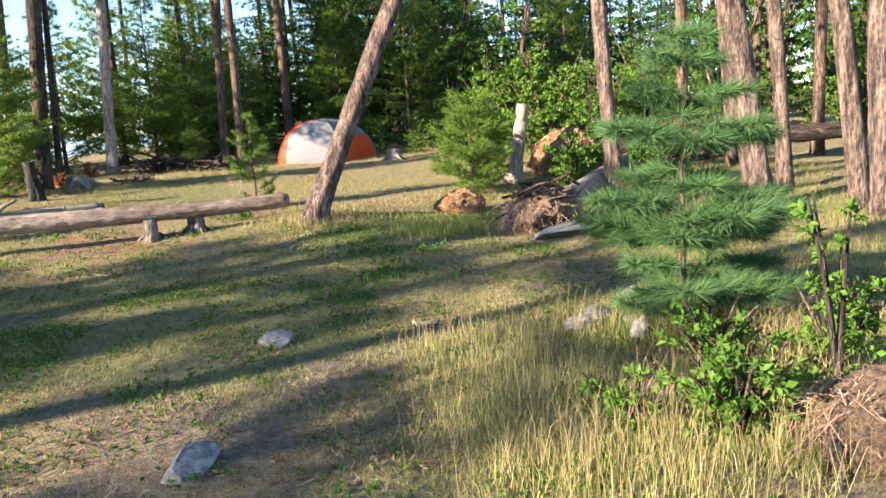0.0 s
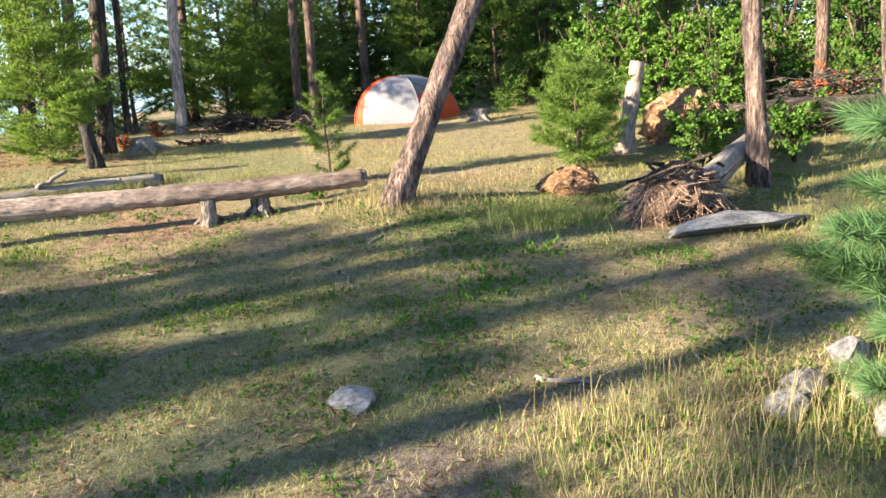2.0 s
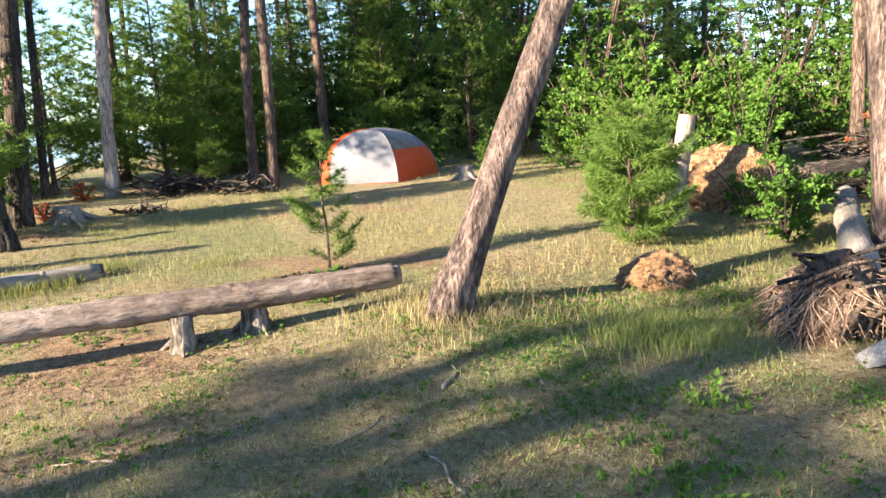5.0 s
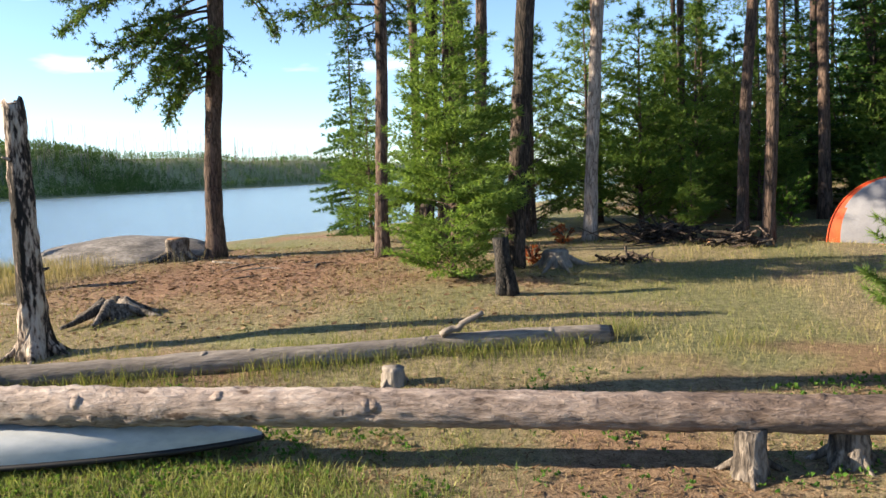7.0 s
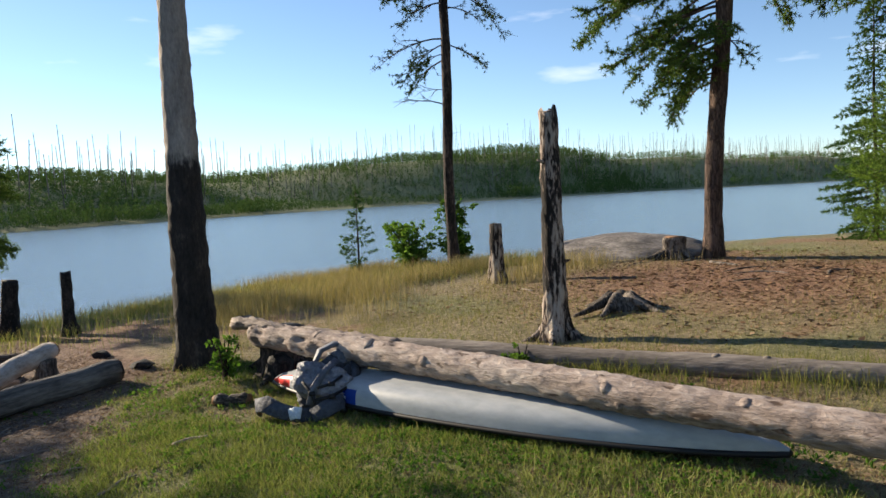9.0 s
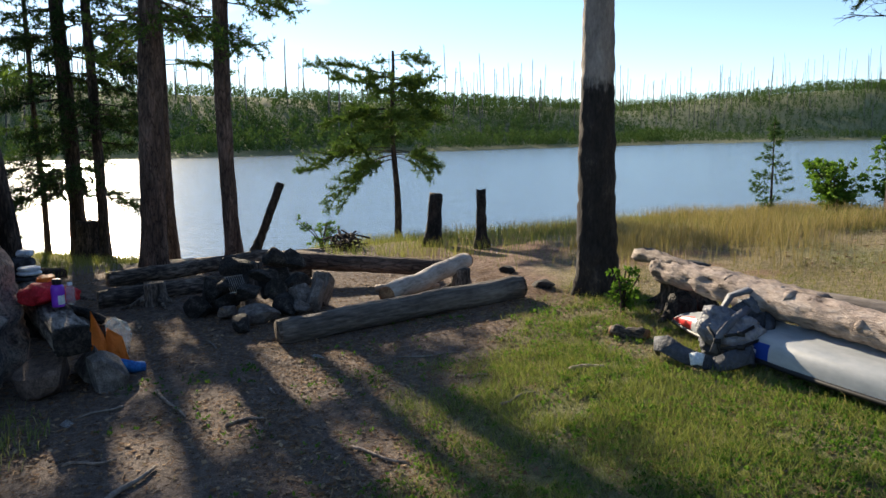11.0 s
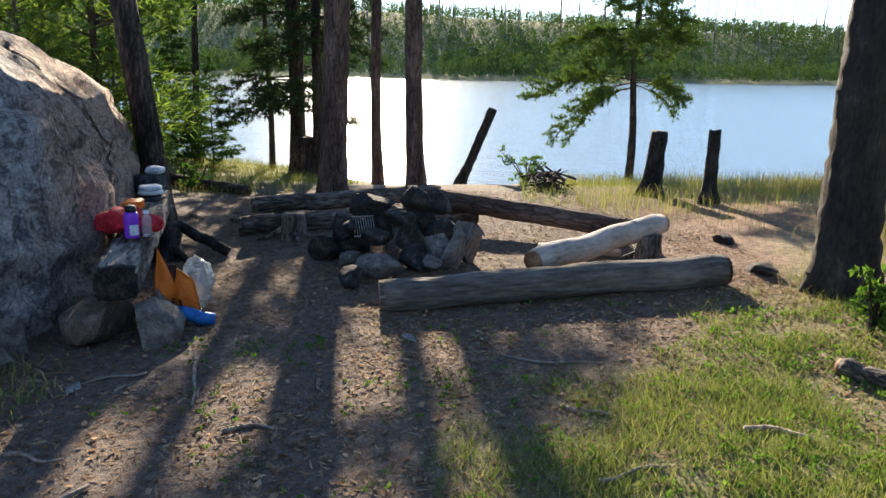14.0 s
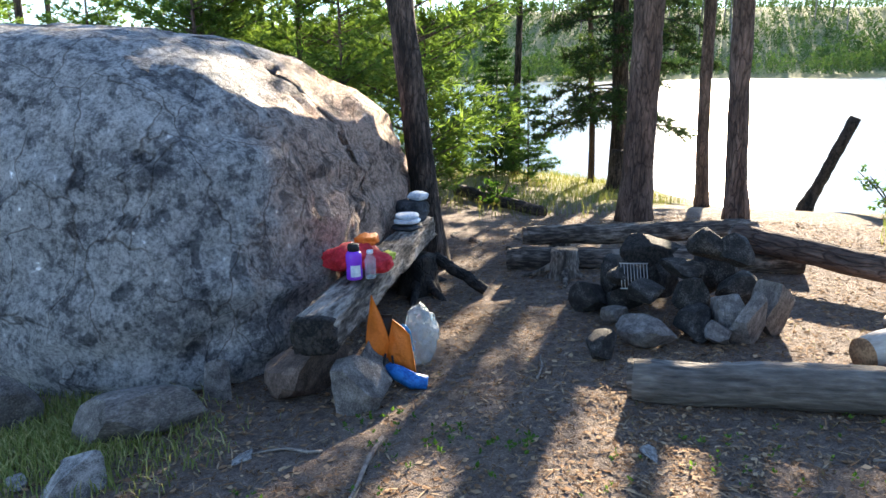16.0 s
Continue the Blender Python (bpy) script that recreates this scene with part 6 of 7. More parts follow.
def canoe():
    a, b = Vector((-7.0, 8.64, 0.0)), Vector((-2.75, 9.18, 0.0))
    a.z, b.z = gz(a.x, a.y) + 0.02, gz(b.x, b.y) + 0.03
    L = (b - a).length
    X = (b - a).normalized()
    Y = Vector((0, 0, 1)).cross(X).normalized()
    M = Matrix.Translation(a) @ Matrix((X, Y, X.cross(Y))).transposed().to_4x4()
    ob = thing("canoe", None, M, "grey overturned canoe with a red tip under the bench log", "canoe")
    nu, nv = 60, 18

    def at(u, v):
        w = 0.31 * (1 - abs(2 * u - 1) ** 2.2) ** 0.75 if 0 < u < 1 else 0.0
        w = max(w, 0.012)
        h = 0.19 * (1 - abs(2 * u - 1) ** 4) ** 0.8 + 0.03
        g = 0.03 + 0.02 * abs(2 * u - 1) ** 3
        th = math.pi * v
        c, s = math.cos(th), math.sin(th)
        return (L * u, w * math.copysign(abs(c) ** 0.62, c), g + h * (0.9 * abs(s) ** 0.62 + 0.16 * max(0.0, 1 - abs(c) / 0.16)))
    V = [at(i / nu, j / nv) for i in range(nu + 1) for j in range(nv + 1)]
    groups = {"hull": [], "bow_tip": [], "side_band": [], "far_band": []}
    for i in range(nu):
        for j in range(nv):
            f = (i * (nv + 1) + j, (i + 1) * (nv + 1) + j, (i + 1) * (nv + 1) + j + 1, i * (nv + 1) + j + 1)
            u = (i + 0.5) / nu
            low = min(j, nv - 1 - j)
            k = "bow_tip" if u < 0.085 and low < 6 else ("side_band" if j > nv // 2 else "far_band") if 0.15 < u < 0.30 and low < 3 else "hull"
            groups[k].append(f)
    for k, m, lab in (("hull", HULL, ""), ("bow_tip", HULL_RED, "red bow tip"), ("side_band", HULL_BLUE, "blue side band with white marks"), ("far_band", HULL_BLUE, "blue side band")):
        used = sorted({i for f in groups[k] for i in f})
        ix = {o: n for n, o in enumerate(used)}
        part(k.replace("far", "side"), mesh_of(k, [V[o] for o in used], [tuple(ix[i] for i in f) for f in groups[k]], m), ob, lab)
    for s in (0, 1):
        pts = [Vector(at(q, s)) for q in np.linspace(0.0, 1, 40)]
        Vg, Fg = tube(pts, [0.018] * 40, 8)
        part("gunwale", mesh_of("gunwale", Vg, Fg, BLACK), ob, "black gunwale")
    for i in range(6):
        u = 0.17 + 0.019 * i
        P = [Vector(at(u + du, vv)) for du, vv in ((0, 0.965), (0.009, 0.965), (0.009, 0.935), (0, 0.935))]
        part("letter_mark", mesh_of("letter_mark", [(q.x, q.y - 0.004 if q.y < 0 else q.y + 0.004, q.z + 0.002) for q in P], [(0, 1, 2, 3)], WHITE_P), ob, "white mark")


canoe()

# ---- backpack ----
PACK = surface("grey_pack_nylon", [(0.1, (0.075, 0.08, 0.1)), (0.5, (0.19, 0.195, 0.225)), (0.9, (0.33, 0.33, 0.37))], 5, (1, 1, 1), 26, 0.5, 0.9, 0.03)
PACK_D = surface("dark_pack_nylon", [(0.1, (0.025, 0.03, 0.04)), (0.9, (0.085, 0.095, 0.12))], 6, (1, 1, 1), 40, 0.7, 0.8, 0.02)
PACK_PAD = surface("pack_foam_lining", [(0.1, (0.06, 0.068, 0.085)), (0.9, (0.16, 0.17, 0.2))], 6, (1, 1, 1), 60, 0.6, 0.6, 0.012)


def ribbon(pts, side, w, th):
    """A flat webbing strap along points, side to side along the given vectors."""
    pts = [Vector(p) for p in pts]
    V, F = [], []
    for i, p in enumerate(pts):
        d = (pts[min(i + 1, len(pts) - 1)] - pts[max(i - 1, 0)]).normalized()
        s = Vector(side[i] if isinstance(side, list) else side)
        s = (s - d * s.dot(d)).normalized()
        n = d.cross(s) * th / 2
        ww = w[i] if isinstance(w, list) else w
        V += [tuple(p + s * ww / 2 + n), tuple(p + s * ww / 2 * 0.9 + n * 1.6), tuple(p - s * ww / 2 * 0.9 + n * 1.6), tuple(p - s * ww / 2 + n), tuple(p - s * ww / 2 - n), tuple(p + s * ww / 2 - n)]
        if i:
            a = 6 * i
            F += [(a - 6 + k, a - 6 + (k + 1) % 6, a + (k + 1) % 6, a + k) for k in range(6)]
    F += [tuple(range(5, -1, -1)), tuple(range(len(V) - 6, len(V)))]
    return V, F


def backpack():
    x, y = -6.12, 8.42
    ob = thing("backpack", None, pose(x, y, gz(x, y) - 0.01, 0, 0, 58) @ Matrix.Scale(1.08, 4), "grey hiking backpack slumped against the canoe", "backpack")
    part("body", lump("body", (0.23, 0.2, 0.175), PACK_D, 131, 0.34, 5, 3.6, 3.2), ob).matrix_basis = pose(0.14, 0.08, 0.0, -12, 0, 0)
    part("pocket", lump("pocket", (0.21, 0.12, 0.13), PACK, 133, 0.34, 5, 3.4, 3.4), ob, "silvery grey front pocket").matrix_basis = pose(0.06, -0.1, 0.13, -34, 10, -14)
    lid = part("lid", lump("lid", (0.15, 0.1, 0.07), PACK_PAD, 132, 0.34, 5, 3.4, 3.2), ob, "grey zipped lid")
    lid.matrix_basis = pose(0.26, 0.1, 0.27, -18, 24, 8)
    V, F = ribbon([(0.0, -0.04, 0.2), (0.03, 0.02, 0.34), (0.09, 0.08, 0.44), (0.2, 0.12, 0.475), (0.31, 0.13, 0.45), (0.37, 0.1, 0.34), (0.36, 0.02, 0.22)], (0, 1, 0.2), 0.055, 0.022)
    part("back_frame", mesh_of("back_frame", V, F, PACK_PAD), ob, "padded back frame")
    V, F = ribbon([(0.1, -0.04, 0.31), (0.19, 0.0, 0.36), (0.27, 0.05, 0.37)], (0.3, 1, 0.9), 0.16, 0.008)
    part("mesh_panel", mesh_of("mesh_panel", V, F, DARK_C), ob, "dark mesh back panel")
    V, F = ribbon([(-0.36, 0.05, 0.03), (-0.38, -0.03, 0.11), (-0.32, -0.1, 0.13), (-0.22, -0.17, 0.09), (-0.1, -0.22, 0.06), (0.02, -0.24, 0.06)], [(0, 0.3, 1), (0, 0.5, 1), (0, 0.6, 0.9), (0, 0.6, 0.9), (0, 0.5, 1), (0, 0.4, 1)], [0.06, 0.1, 0.12, 0.11, 0.1, 0.09], 0.02)
    part("hip_belt", mesh_of("hip_belt", V, F, PACK_D), ob, "padded dark hip belt")
    V, F = ribbon([(0.0, -0.25, 0.05), (0.1, -0.27, 0.1), (0.19, -0.24, 0.13), (0.22, -0.17, 0.06)], (0, 0.5, 1), [0.1, 0.12, 0.11, 0.07], 0.035)
    part("hip_belt", mesh_of("hip_belt", V, F, PACK_D), ob, "padded grey hip belt")
    for i, pts in enumerate((((-0.02, -0.2, 0.12), (0.02, -0.2, 0.24), (0.1, -0.12, 0.33), (0.2, 0.0, 0.38)), ((0.25, -0.16, 0.05), (0.31, -0.14, 0.18), (0.33, -0.05, 0.3), (0.33, 0.06, 0.36)), ((0.3, -0.2, 0.02), (0.36, -0.15, 0.12), (0.38, -0.02, 0.24), (0.36, 0.08, 0.34)))):
        V, F = ribbon(pts, (1, 0.2, -0.2), (0.05, 0.06, 0.024)[i], 0.012)
        part("strap", mesh_of("strap", V, F, (PACK_PAD, PACK_D, PACK_PAD)[i]), ob, "grey shoulder strap")
    for k, pts in enumerate((((0.04, -0.23, 0.24), (0.14, -0.22, 0.26), (0.22, -0.14, 0.29)), ((0.02, -0.24, 0.16), (0.14, -0.245, 0.18), (0.25, -0.17, 0.21)), ((-0.06, -0.16, 0.28), (0.0, -0.2, 0.2), (0.03, -0.26, 0.09)))):
        V, F = ribbon(pts, (0, 0.3, 1), 0.02, 0.006)
        part("webbing", mesh_of("webbing", V, F, BLACK), ob, "thin black webbing strap")
        V, F = ribbon([tuple(Vector(pts[1]) + Vector((d, -0.012, 0.0))) for d in (-0.022, 0.0, 0.022)], (0, 0.3, 1), 0.032, 0.012)
        part("buckle", mesh_of("buckle", V, F, BLACK), ob, "black plastic buckle")
    V, F = ribbon([(-0.16, -0.24, 0.075), (-0.12, -0.255, 0.09), (-0.08, -0.265, 0.085)], (0, 0.5, 1), 0.08, 0.012)
    part("patch", mesh_of("patch", V, F, PALE_C), ob, "pale patch on the belt")


backpack()

# ---- tent ----
FLY = cloth("white_tent_nylon", [(0.1, (0.15, 0.15, 0.17)), (0.9, (0.2, 0.2, 0.22))], 0.6, 0.2)
FLY_ORANGE = cloth("orange_tent_nylon", [(0.1, (0.42, 0.05, 0.012)), (0.9, (0.58, 0.085, 0.02))], 0.6, 0.2)
TENT_MESH = cloth("grey_tent_mesh", [(0.3, (0.12, 0.10, 0.085)), (0.7, (0.22, 0.19, 0.16))], 0.8, 0.2)


def tent():
    C = [Vector((2.6, 17.4, 0)), Vector((3.86, 16.78, 0)), Vector((4.9, 17.5, 0)), Vector((3.5, 18.15, 0))]
    O = Vector((3.6, 17.4, 0))
    z0 = gz(O.x, O.y) - 0.03
    ob = thing("tent", None, pose(O.x, O.y, z0), "white and orange dome tent pitched on the grass", "tent")
    H = 0.97

    def pole(i, s):
        c = C[i % 4] - O
        return Vector((c.x * math.cos(s * math.pi / 2) ** 0.85, c.y * math.cos(s * math.pi / 2) ** 0.85, H * math.sin(s * math.pi / 2)))

    def at(i, s, w):
        p = pole(i, s).lerp(pole(i + 1, s), w)
        out = Vector((p.x, p.y, 0))
        return p + out * 0.10 * math.sin(math.pi * w) * math.sin(math.pi * min(1, s * 1.1))
    N = 24
    regions = {}
    for i in range(4):
        for a in range(N):
            for b in range(N):
                s, w = (a + 0.5) / N, (b + 0.5) / N
                if i == 0:
                    k = "end_panel" if w < 0.14 - 0.1 * s else "fly_panel"
                elif i == 1:
                    arc = 0.42 + 0.3 * (1 - w) ** 1.4
                    k = "door_panel" if s < 0.40 else "mesh_window" if s < arc and w < 0.8 else "roof_panel"
                elif i == 3:
                    k = "end_panel"
                else:
                    k = "rear_panel"
                regions.setdefault((i, k), []).append((a, b))
    mats = {"end_panel": FLY_ORANGE, "fly_panel": FLY, "door_panel": FLY_ORANGE, "mesh_window": TENT_MESH, "roof_panel": FLY, "rear_panel": FLY}
    for (i, k), cells in regions.items():
        ids, V, F = {}, [], []
        for a, b in cells:
            f = []
            for q in ((a, b), (a, b + 1), (a + 1, b + 1), (a + 1, b)):
                if q not in ids:
                    ids[q] = len(V)
                    V.append(tuple(at(i, q[0] / N, q[1] / N)))
                f.append(ids[q])
            F.append(tuple(f))
        part(k, mesh_of(k, V, F, mats[k]), ob)
    for i in range(4):
        V, F = tube([pole(i, s) * 1.008 for s in np.linspace(0, 1, 16)], [0.011] * 16, 6)
        part("pole_sleeve", mesh_of("pole_sleeve", V, F, FLY_ORANGE if i in (0, 3) else FLY), ob)
        V, F = tube([pole(i, 0), pole(i + 1, 0)], [0.02, 0.02], 6)
        part("hem", mesh_of("hem", V, F, FLY_ORANGE), ob)


tent()


# ---- shrubs ----
def shrub(x, y, h, w, seed, mat, label, leaf=(0.06, 0.04), nodes=300, stems=6, k=3, name="leafy_shrub", low=0.12):
    return put(broadleaf(name, h, w, seed, (BARK_DARK, mat), label, leaf, stems, k, nodes, low, "shrub"), x, y)


shrub(2.25, 2.5, 0.48, 0.42, 201, LEAF_BRIGHT, "bright green leafy shrub beside the path", (0.05, 0.03), 620, 14, 3)
shrub(2.78, 2.48, 1.05, 0.3, 202, LEAF_BRIGHT, "tall thin bright-leaved seedling by the pine sapling", (0.055, 0.032), 110, 4, 2, low=0.45)
shrub(3.0, 2.7, 0.6, 0.4, 203, LEAF_BRIGHT, "bright green leafy shrub beside the brown clods", (0.05, 0.03), 300, 8, 3)
shrub(1.85, 2.75, 0.3, 0.3, 220, LEAF_BRIGHT, "low leafy seedlings among the tall grass", (0.042, 0.026), 190, 8, 3)
shrub(2.6, 3.1, 0.42, 0.4, 221, LEAF, "low leafy seedlings below the pine sapling", (0.045, 0.028), 260, 9, 3)
shrub(-13.9, 16.5, 1.15, 0.85, 204, LEAF_BRIGHT, "leafy green bush on the bank", (0.1, 0.07), 800, 12, 3)
shrub(-12.9, 16.9, 1.5, 0.65, 205, LEAF_BRIGHT, "leafy green bush beside the thin pine", (0.1, 0.07), 700, 9, 3)
shrub(-7.66, 8.5, 0.44, 0.27, 206, LEAF_BRIGHT, "small leafy plant beside the hollow stump", (0.05, 0.03), 180, 7, 3)
shrub(-5.3, 10.0, 0.28, 0.2, 207, LEAF_BRIGHT, "small bright plant by the grey log", (0.04, 0.025), 110, 6, 3)
shrub(5.6, 9.6, 0.85, 0.7, 208, LEAF, "dark green leafy bush by the fallen trunk", (0.07, 0.045), 420, 9, 4)
shrub(6.6, 9.2, 0.8, 0.6, 209, LEAF, "dark green leafy bush by the fallen trunk", (0.07, 0.045), 360, 8, 4)
shrub(6.8, 11.3, 1.4, 0.6, 210, LEAF_BRIGHT, "bright leafy bush beside the root plate", (0.08, 0.055), 380, 8, 4)
shrub(7.9, 12.6, 1.9, 0.8, 211, LEAF_BRIGHT, "bright leafy bush behind the fallen trunk", (0.09, 0.06), 420, 8, 4)
shrub(4.9, 11.5, 1.1, 0.6, 212, LEAF_BRIGHT, "green leafy bush behind the sawn post", (0.07, 0.05), 320, 8, 4)
shrub(-1.62, 15.3, 0.35, 0.25, 213, RED_LEAF, "small red-leaved shrub by the stump", (0.04, 0.025), 140, 6, 3, "red_shrub")
shrub(-1.3, 17.9, 0.36, 0.28, 214, RED_LEAF, "rust-red dead shrub by the pale pine", (0.05, 0.03), 120, 6, 3, "red_shrub")
shrub(8.6, 11.0, 1.0, 0.7, 215, RED_LEAF, "rust-brown dead shrub over the fallen trunk", (0.06, 0.03), 220, 7, 3, "red_shrub")
shrub(-14.3, 1.6, 0.5, 0.5, 216, LEAF, "low green plants on the bank", (0.06, 0.04), 220, 8, 3)
shrub(-15.6, 6.6, 0.6, 0.6, 217, LEAF_BRIGHT, "low green plants at the water's edge", (0.06, 0.04), 220, 8, 3)
shrub(-19.0, -1.9, 1.7, 0.75, 218, LEAF_BRIGHT, "leafy bush beyond the boulder", (0.08, 0.055), 700, 10, 4)
shrub(6.0, 10.55, 0.65, 0.5, 222, LEAF, "leafy green bush before the root plate", (0.06, 0.04), 320, 8, 3)
shrub(0.95, 9.6, 0.3, 0.25, 219, LEAF, "low leafy weeds behind the bench log", (0.04, 0.025), 160, 7, 3)
for i, (x, y, s) in enumerate(((5.2, 18.6, 0.5), (6.4, 18.2, 0.45), (4.2, 19.6, 0.55), (7.2, 17.0, 0.5), (5.8, 17.2, 0.35), (8.2, 15.8, 0.55), (7.4, 14.4, 0.5), (2.6, 19.6, 0.45), (6.0, 13.2, 0.35), (9.6, 14.6, 0.7), (11, 15.5, 0.8), (9.9, 11.9, 0.6))):
    clone(leaf_c, x, y, 37 * i, s)


def brush_pile(x, y, w, h, n, seed, label):
    rng = np.random.default_rng(seed)
    pieces = []
    for i in range(n):
        a, e = rng.uniform(0, 6.28), rng.normal() * 0.25
        L = rng.uniform(0.4, 1.3) * w
        c = np.array([rng.normal() * w * 0.4, rng.normal() * w * 0.25, rng.uniform(0.02, 1) ** 1.5 * h])
        d = np.array([math.cos(a), math.sin(a), e])
        pieces.append(tube([c - d * L / 2, c + rng.normal(size=3) * 0.04, c + d * L / 2], [0.018, 0.014, 0.004], 5, 0, i, caps=False))
    V, F = joined(pieces)
    return thing("brush_pile", mesh_of("brush_pile", V, F, BARK_DARK), pose(x, y, gz(x, y)), label, "brush pile", kind="stuff")


brush_pile(0.25, 17.8, 0.8, 0.26, 120, 221, "heap of dark dead branches at the wood's edge")
brush_pile(1.2, 17.2, 0.6, 0.22, 80, 222, "heap of dark dead branches at the wood's edge")
brush_pile(8.7, 11.2, 1.0, 0.8, 150, 223, "heap of dead branches over the fallen trunk")
brush_pile(4.0, 7.45, 0.4, 0.5, 90, 224, "tangle of thin roots hanging from the root ball")
brush_pile(-14.6, 6.9, 0.5, 0.25, 60, 225, "heap of dead twigs at the water's edge")
brush_pile(-0.4, 15.6, 0.5, 0.06, 40, 226, "scattered dead twigs by the stump")

# roots and sticks on the bare soil
for i, (x, y, a, L, r) in enumerate(((-6.9, 16.6, -60, 1.6, 0.045), (-6.6, 16.9, -25, 1.8, 0.05), (-7.3, 16.7, -120, 1.1, 0.04), (-5.0, 16.0, 200, 1.5, 0.045), (-4.3, 16.2, 230, 1.3, 0.04), (-5.2, 15.4, 160, 1.2, 0.03),
                                     (-5.6, 14.6, 30, 0.9, 0.025), (-11.3, 3.2, 20, 1.0, 0.04), (-11.6, 2.6, 40, 1.2, 0.05), (-12.6, 3.2, 10, 1.2, 0.05), (-12.4, 2.4, -10, 1.0, 0.04))):
    a = radians(a)
    pts = [(q * L * math.cos(a + 0.5 * math.sin(q * 4 + i)), q * L * math.sin(a + 0.5 * math.sin(q * 4 + i)), 0) for q in np.linspace(0, 1, 12)]
    pts = [(px, py, gz(x + px, y + py) - gz(x, y) + r * 0.4 * math.sin(q * 7 + i)) for (px, py, _), q in zip(pts, np.linspace(0, 1, 12))]
    V, F = tube(pts, [r * (1 - 0.7 * q) for q in np.linspace(0, 1, 12)], 8, 0.2, i)
    thing("tree_root", mesh_of("tree_root", V, F, WOOD_DARK), pose(x, y, gz(x, y) - r * 0.5), "bare weathered pine root on the soil", "root", "bare roots")
for i, (x, y, a, L, r) in enumerate(((-7.2, 4.5, 20, 0.7, 0.014), (-7.0, 4.3, -60, 0.35, 0.01), (-6.3, 5.0, 100, 0.3, 0.012), (-5.4, 4.4, 150, 0.45, 0.02), (-5.6, 5.7, 40, 0.4, 0.012), (-7.3, 6.3, 75, 0.5, 0.01), (-6.6, 6.6, 60, 0.25, 0.012),
                                     (-5.9, 6.7, 110, 0.3, 0.012), (-6.4, 7.4, 70, 0.28, 0.02), (1.5, 4.8, -40, 0.28, 0.018), (0.9, 6.6, 100, 0.4, 0.01), (0.5, 7.3, 30, 0.35, 0.008), (-0.5, 7.6, 160, 0.3, 0.008), (-8.4, 13.7, -20, 0.35, 0.015),
                                     (-4.9, 3.9, 30, 0.5, 0.01), (-8.2, 4.9, 200, 0.4, 0.01), (-6.0, 4.1, 85, 0.3, 0.012), (1.2, 7.6, 60, 0.3, 0.012), (-6.9, 5.3, 20, 0.2, 0.01), (-7.9, 6.6, 130, 0.3, 0.008))):
    a = radians(a)
    pts = [(q * L * math.cos(a) + 0.03 * math.sin(q * 6 + i), q * L * math.sin(a), gz(x + q * L * math.cos(a), y + q * L * math.sin(a)) - gz(x, y) + r * 0.8) for q in np.linspace(0, 1, 6)]
    V, F = tube(pts, [r * (1 - 0.5 * q) for q in np.linspace(0, 1, 6)], 6, 0.2, i)
    thing("stick", mesh_of("stick", V, F, WOOD_GREY if i % 2 else WOOD_PEELED), pose(x, y, gz(x, y)), "short dry stick lying on the ground", "stick", "sticks on the ground")


# ---- grass, weeds and litter ----
def scatter(n, xr, yr, weight, rng):
    """Points over a rectangle, kept by a weight in 0..1."""
    out = []
    have = 0
    while have < n:
        x, y = rng.uniform(*xr, 4 * n), rng.uniform(*yr, 4 * n)
        ok = rng.uniform(size=4 * n) < weight(x, y)
        q = np.stack([x[ok], y[ok]], 1)
        if len(q) == 0:
            break
        out.append(q)
        have += len(q)
    return np.concatenate(out)[:n]


def grass(name, label, mat, P, h0, h1, width, bend, rng, segments=2, scale=None):
    n = len(P)
    z = ground(P[:, 0], P[:, 1]) - 0.008
    B = np.stack([P[:, 0], P[:, 1], z], 1)
    h = rng.uniform(h0, h1, n) * (1 if scale is None else scale)
    a = rng.uniform(0, 2 * np.pi, n)
    d = np.stack([np.cos(a), np.sin(a), 0 * a], 1)
    f = rng.uniform(0, 2 * np.pi, n)
    s = np.stack([np.cos(f), np.sin(f), 0 * f], 1)
    b = bend * rng.uniform(0.2, 1.2, (n, 1))
    up = np.array([0, 0, 1.0])
    H = h[:, None]
    w = width * rng.uniform(0.7, 1.3, (n, 1))
    if segments == 1:
        V = np.stack([B - s * w / 2, B + s * w / 2, B + up * H + d * b * H], 1)
        F = np.arange(3 * n).reshape(-1, 3)
    else:
        M = B + up * H * 0.6 + d * b * H * 0.3
        V = np.stack([B - s * w / 2, B + s * w / 2, M + s * w * 0.4, M - s * w * 0.4, B + up * H * (1 - 0.25 * b) + d * b * H], 1)
        i = np.arange(5 * n).reshape(-1, 5)
        F = np.concatenate([i[:, [0, 1, 2]], i[:, [0, 2, 3]], i[:, [3, 2, 4]]])
    tagged(new(name, mesh_of(name, V.reshape(-1, 3), F, mat, flat=True)), label, "grass", kind="stuff")


rng = np.random.default_rng(99)


def land(x, y):
    return (crest_side(x, y, CREST) < 4.0) & ~((np.abs(x + 8.75) < 1.9) & (np.abs(y - 0.98) < 2.1))


def turf_weight(x, y):
    near = np.exp(-np.clip(np.minimum(np.hypot(x - 0.3, y - 4.5), np.hypot(x + 4, y - 7.2)) - 2.5, 0, 99) / 5.0)
    return land(x, y) * (1 - 0.94 * dirt_amount(x, y)) * near * (0.25 + 0.75 * value_noise(x, y, 0.5, 31)) * (1 - 0.8 * smooth(-4.5, -6, x) * smooth(6.3, 5.3, y))


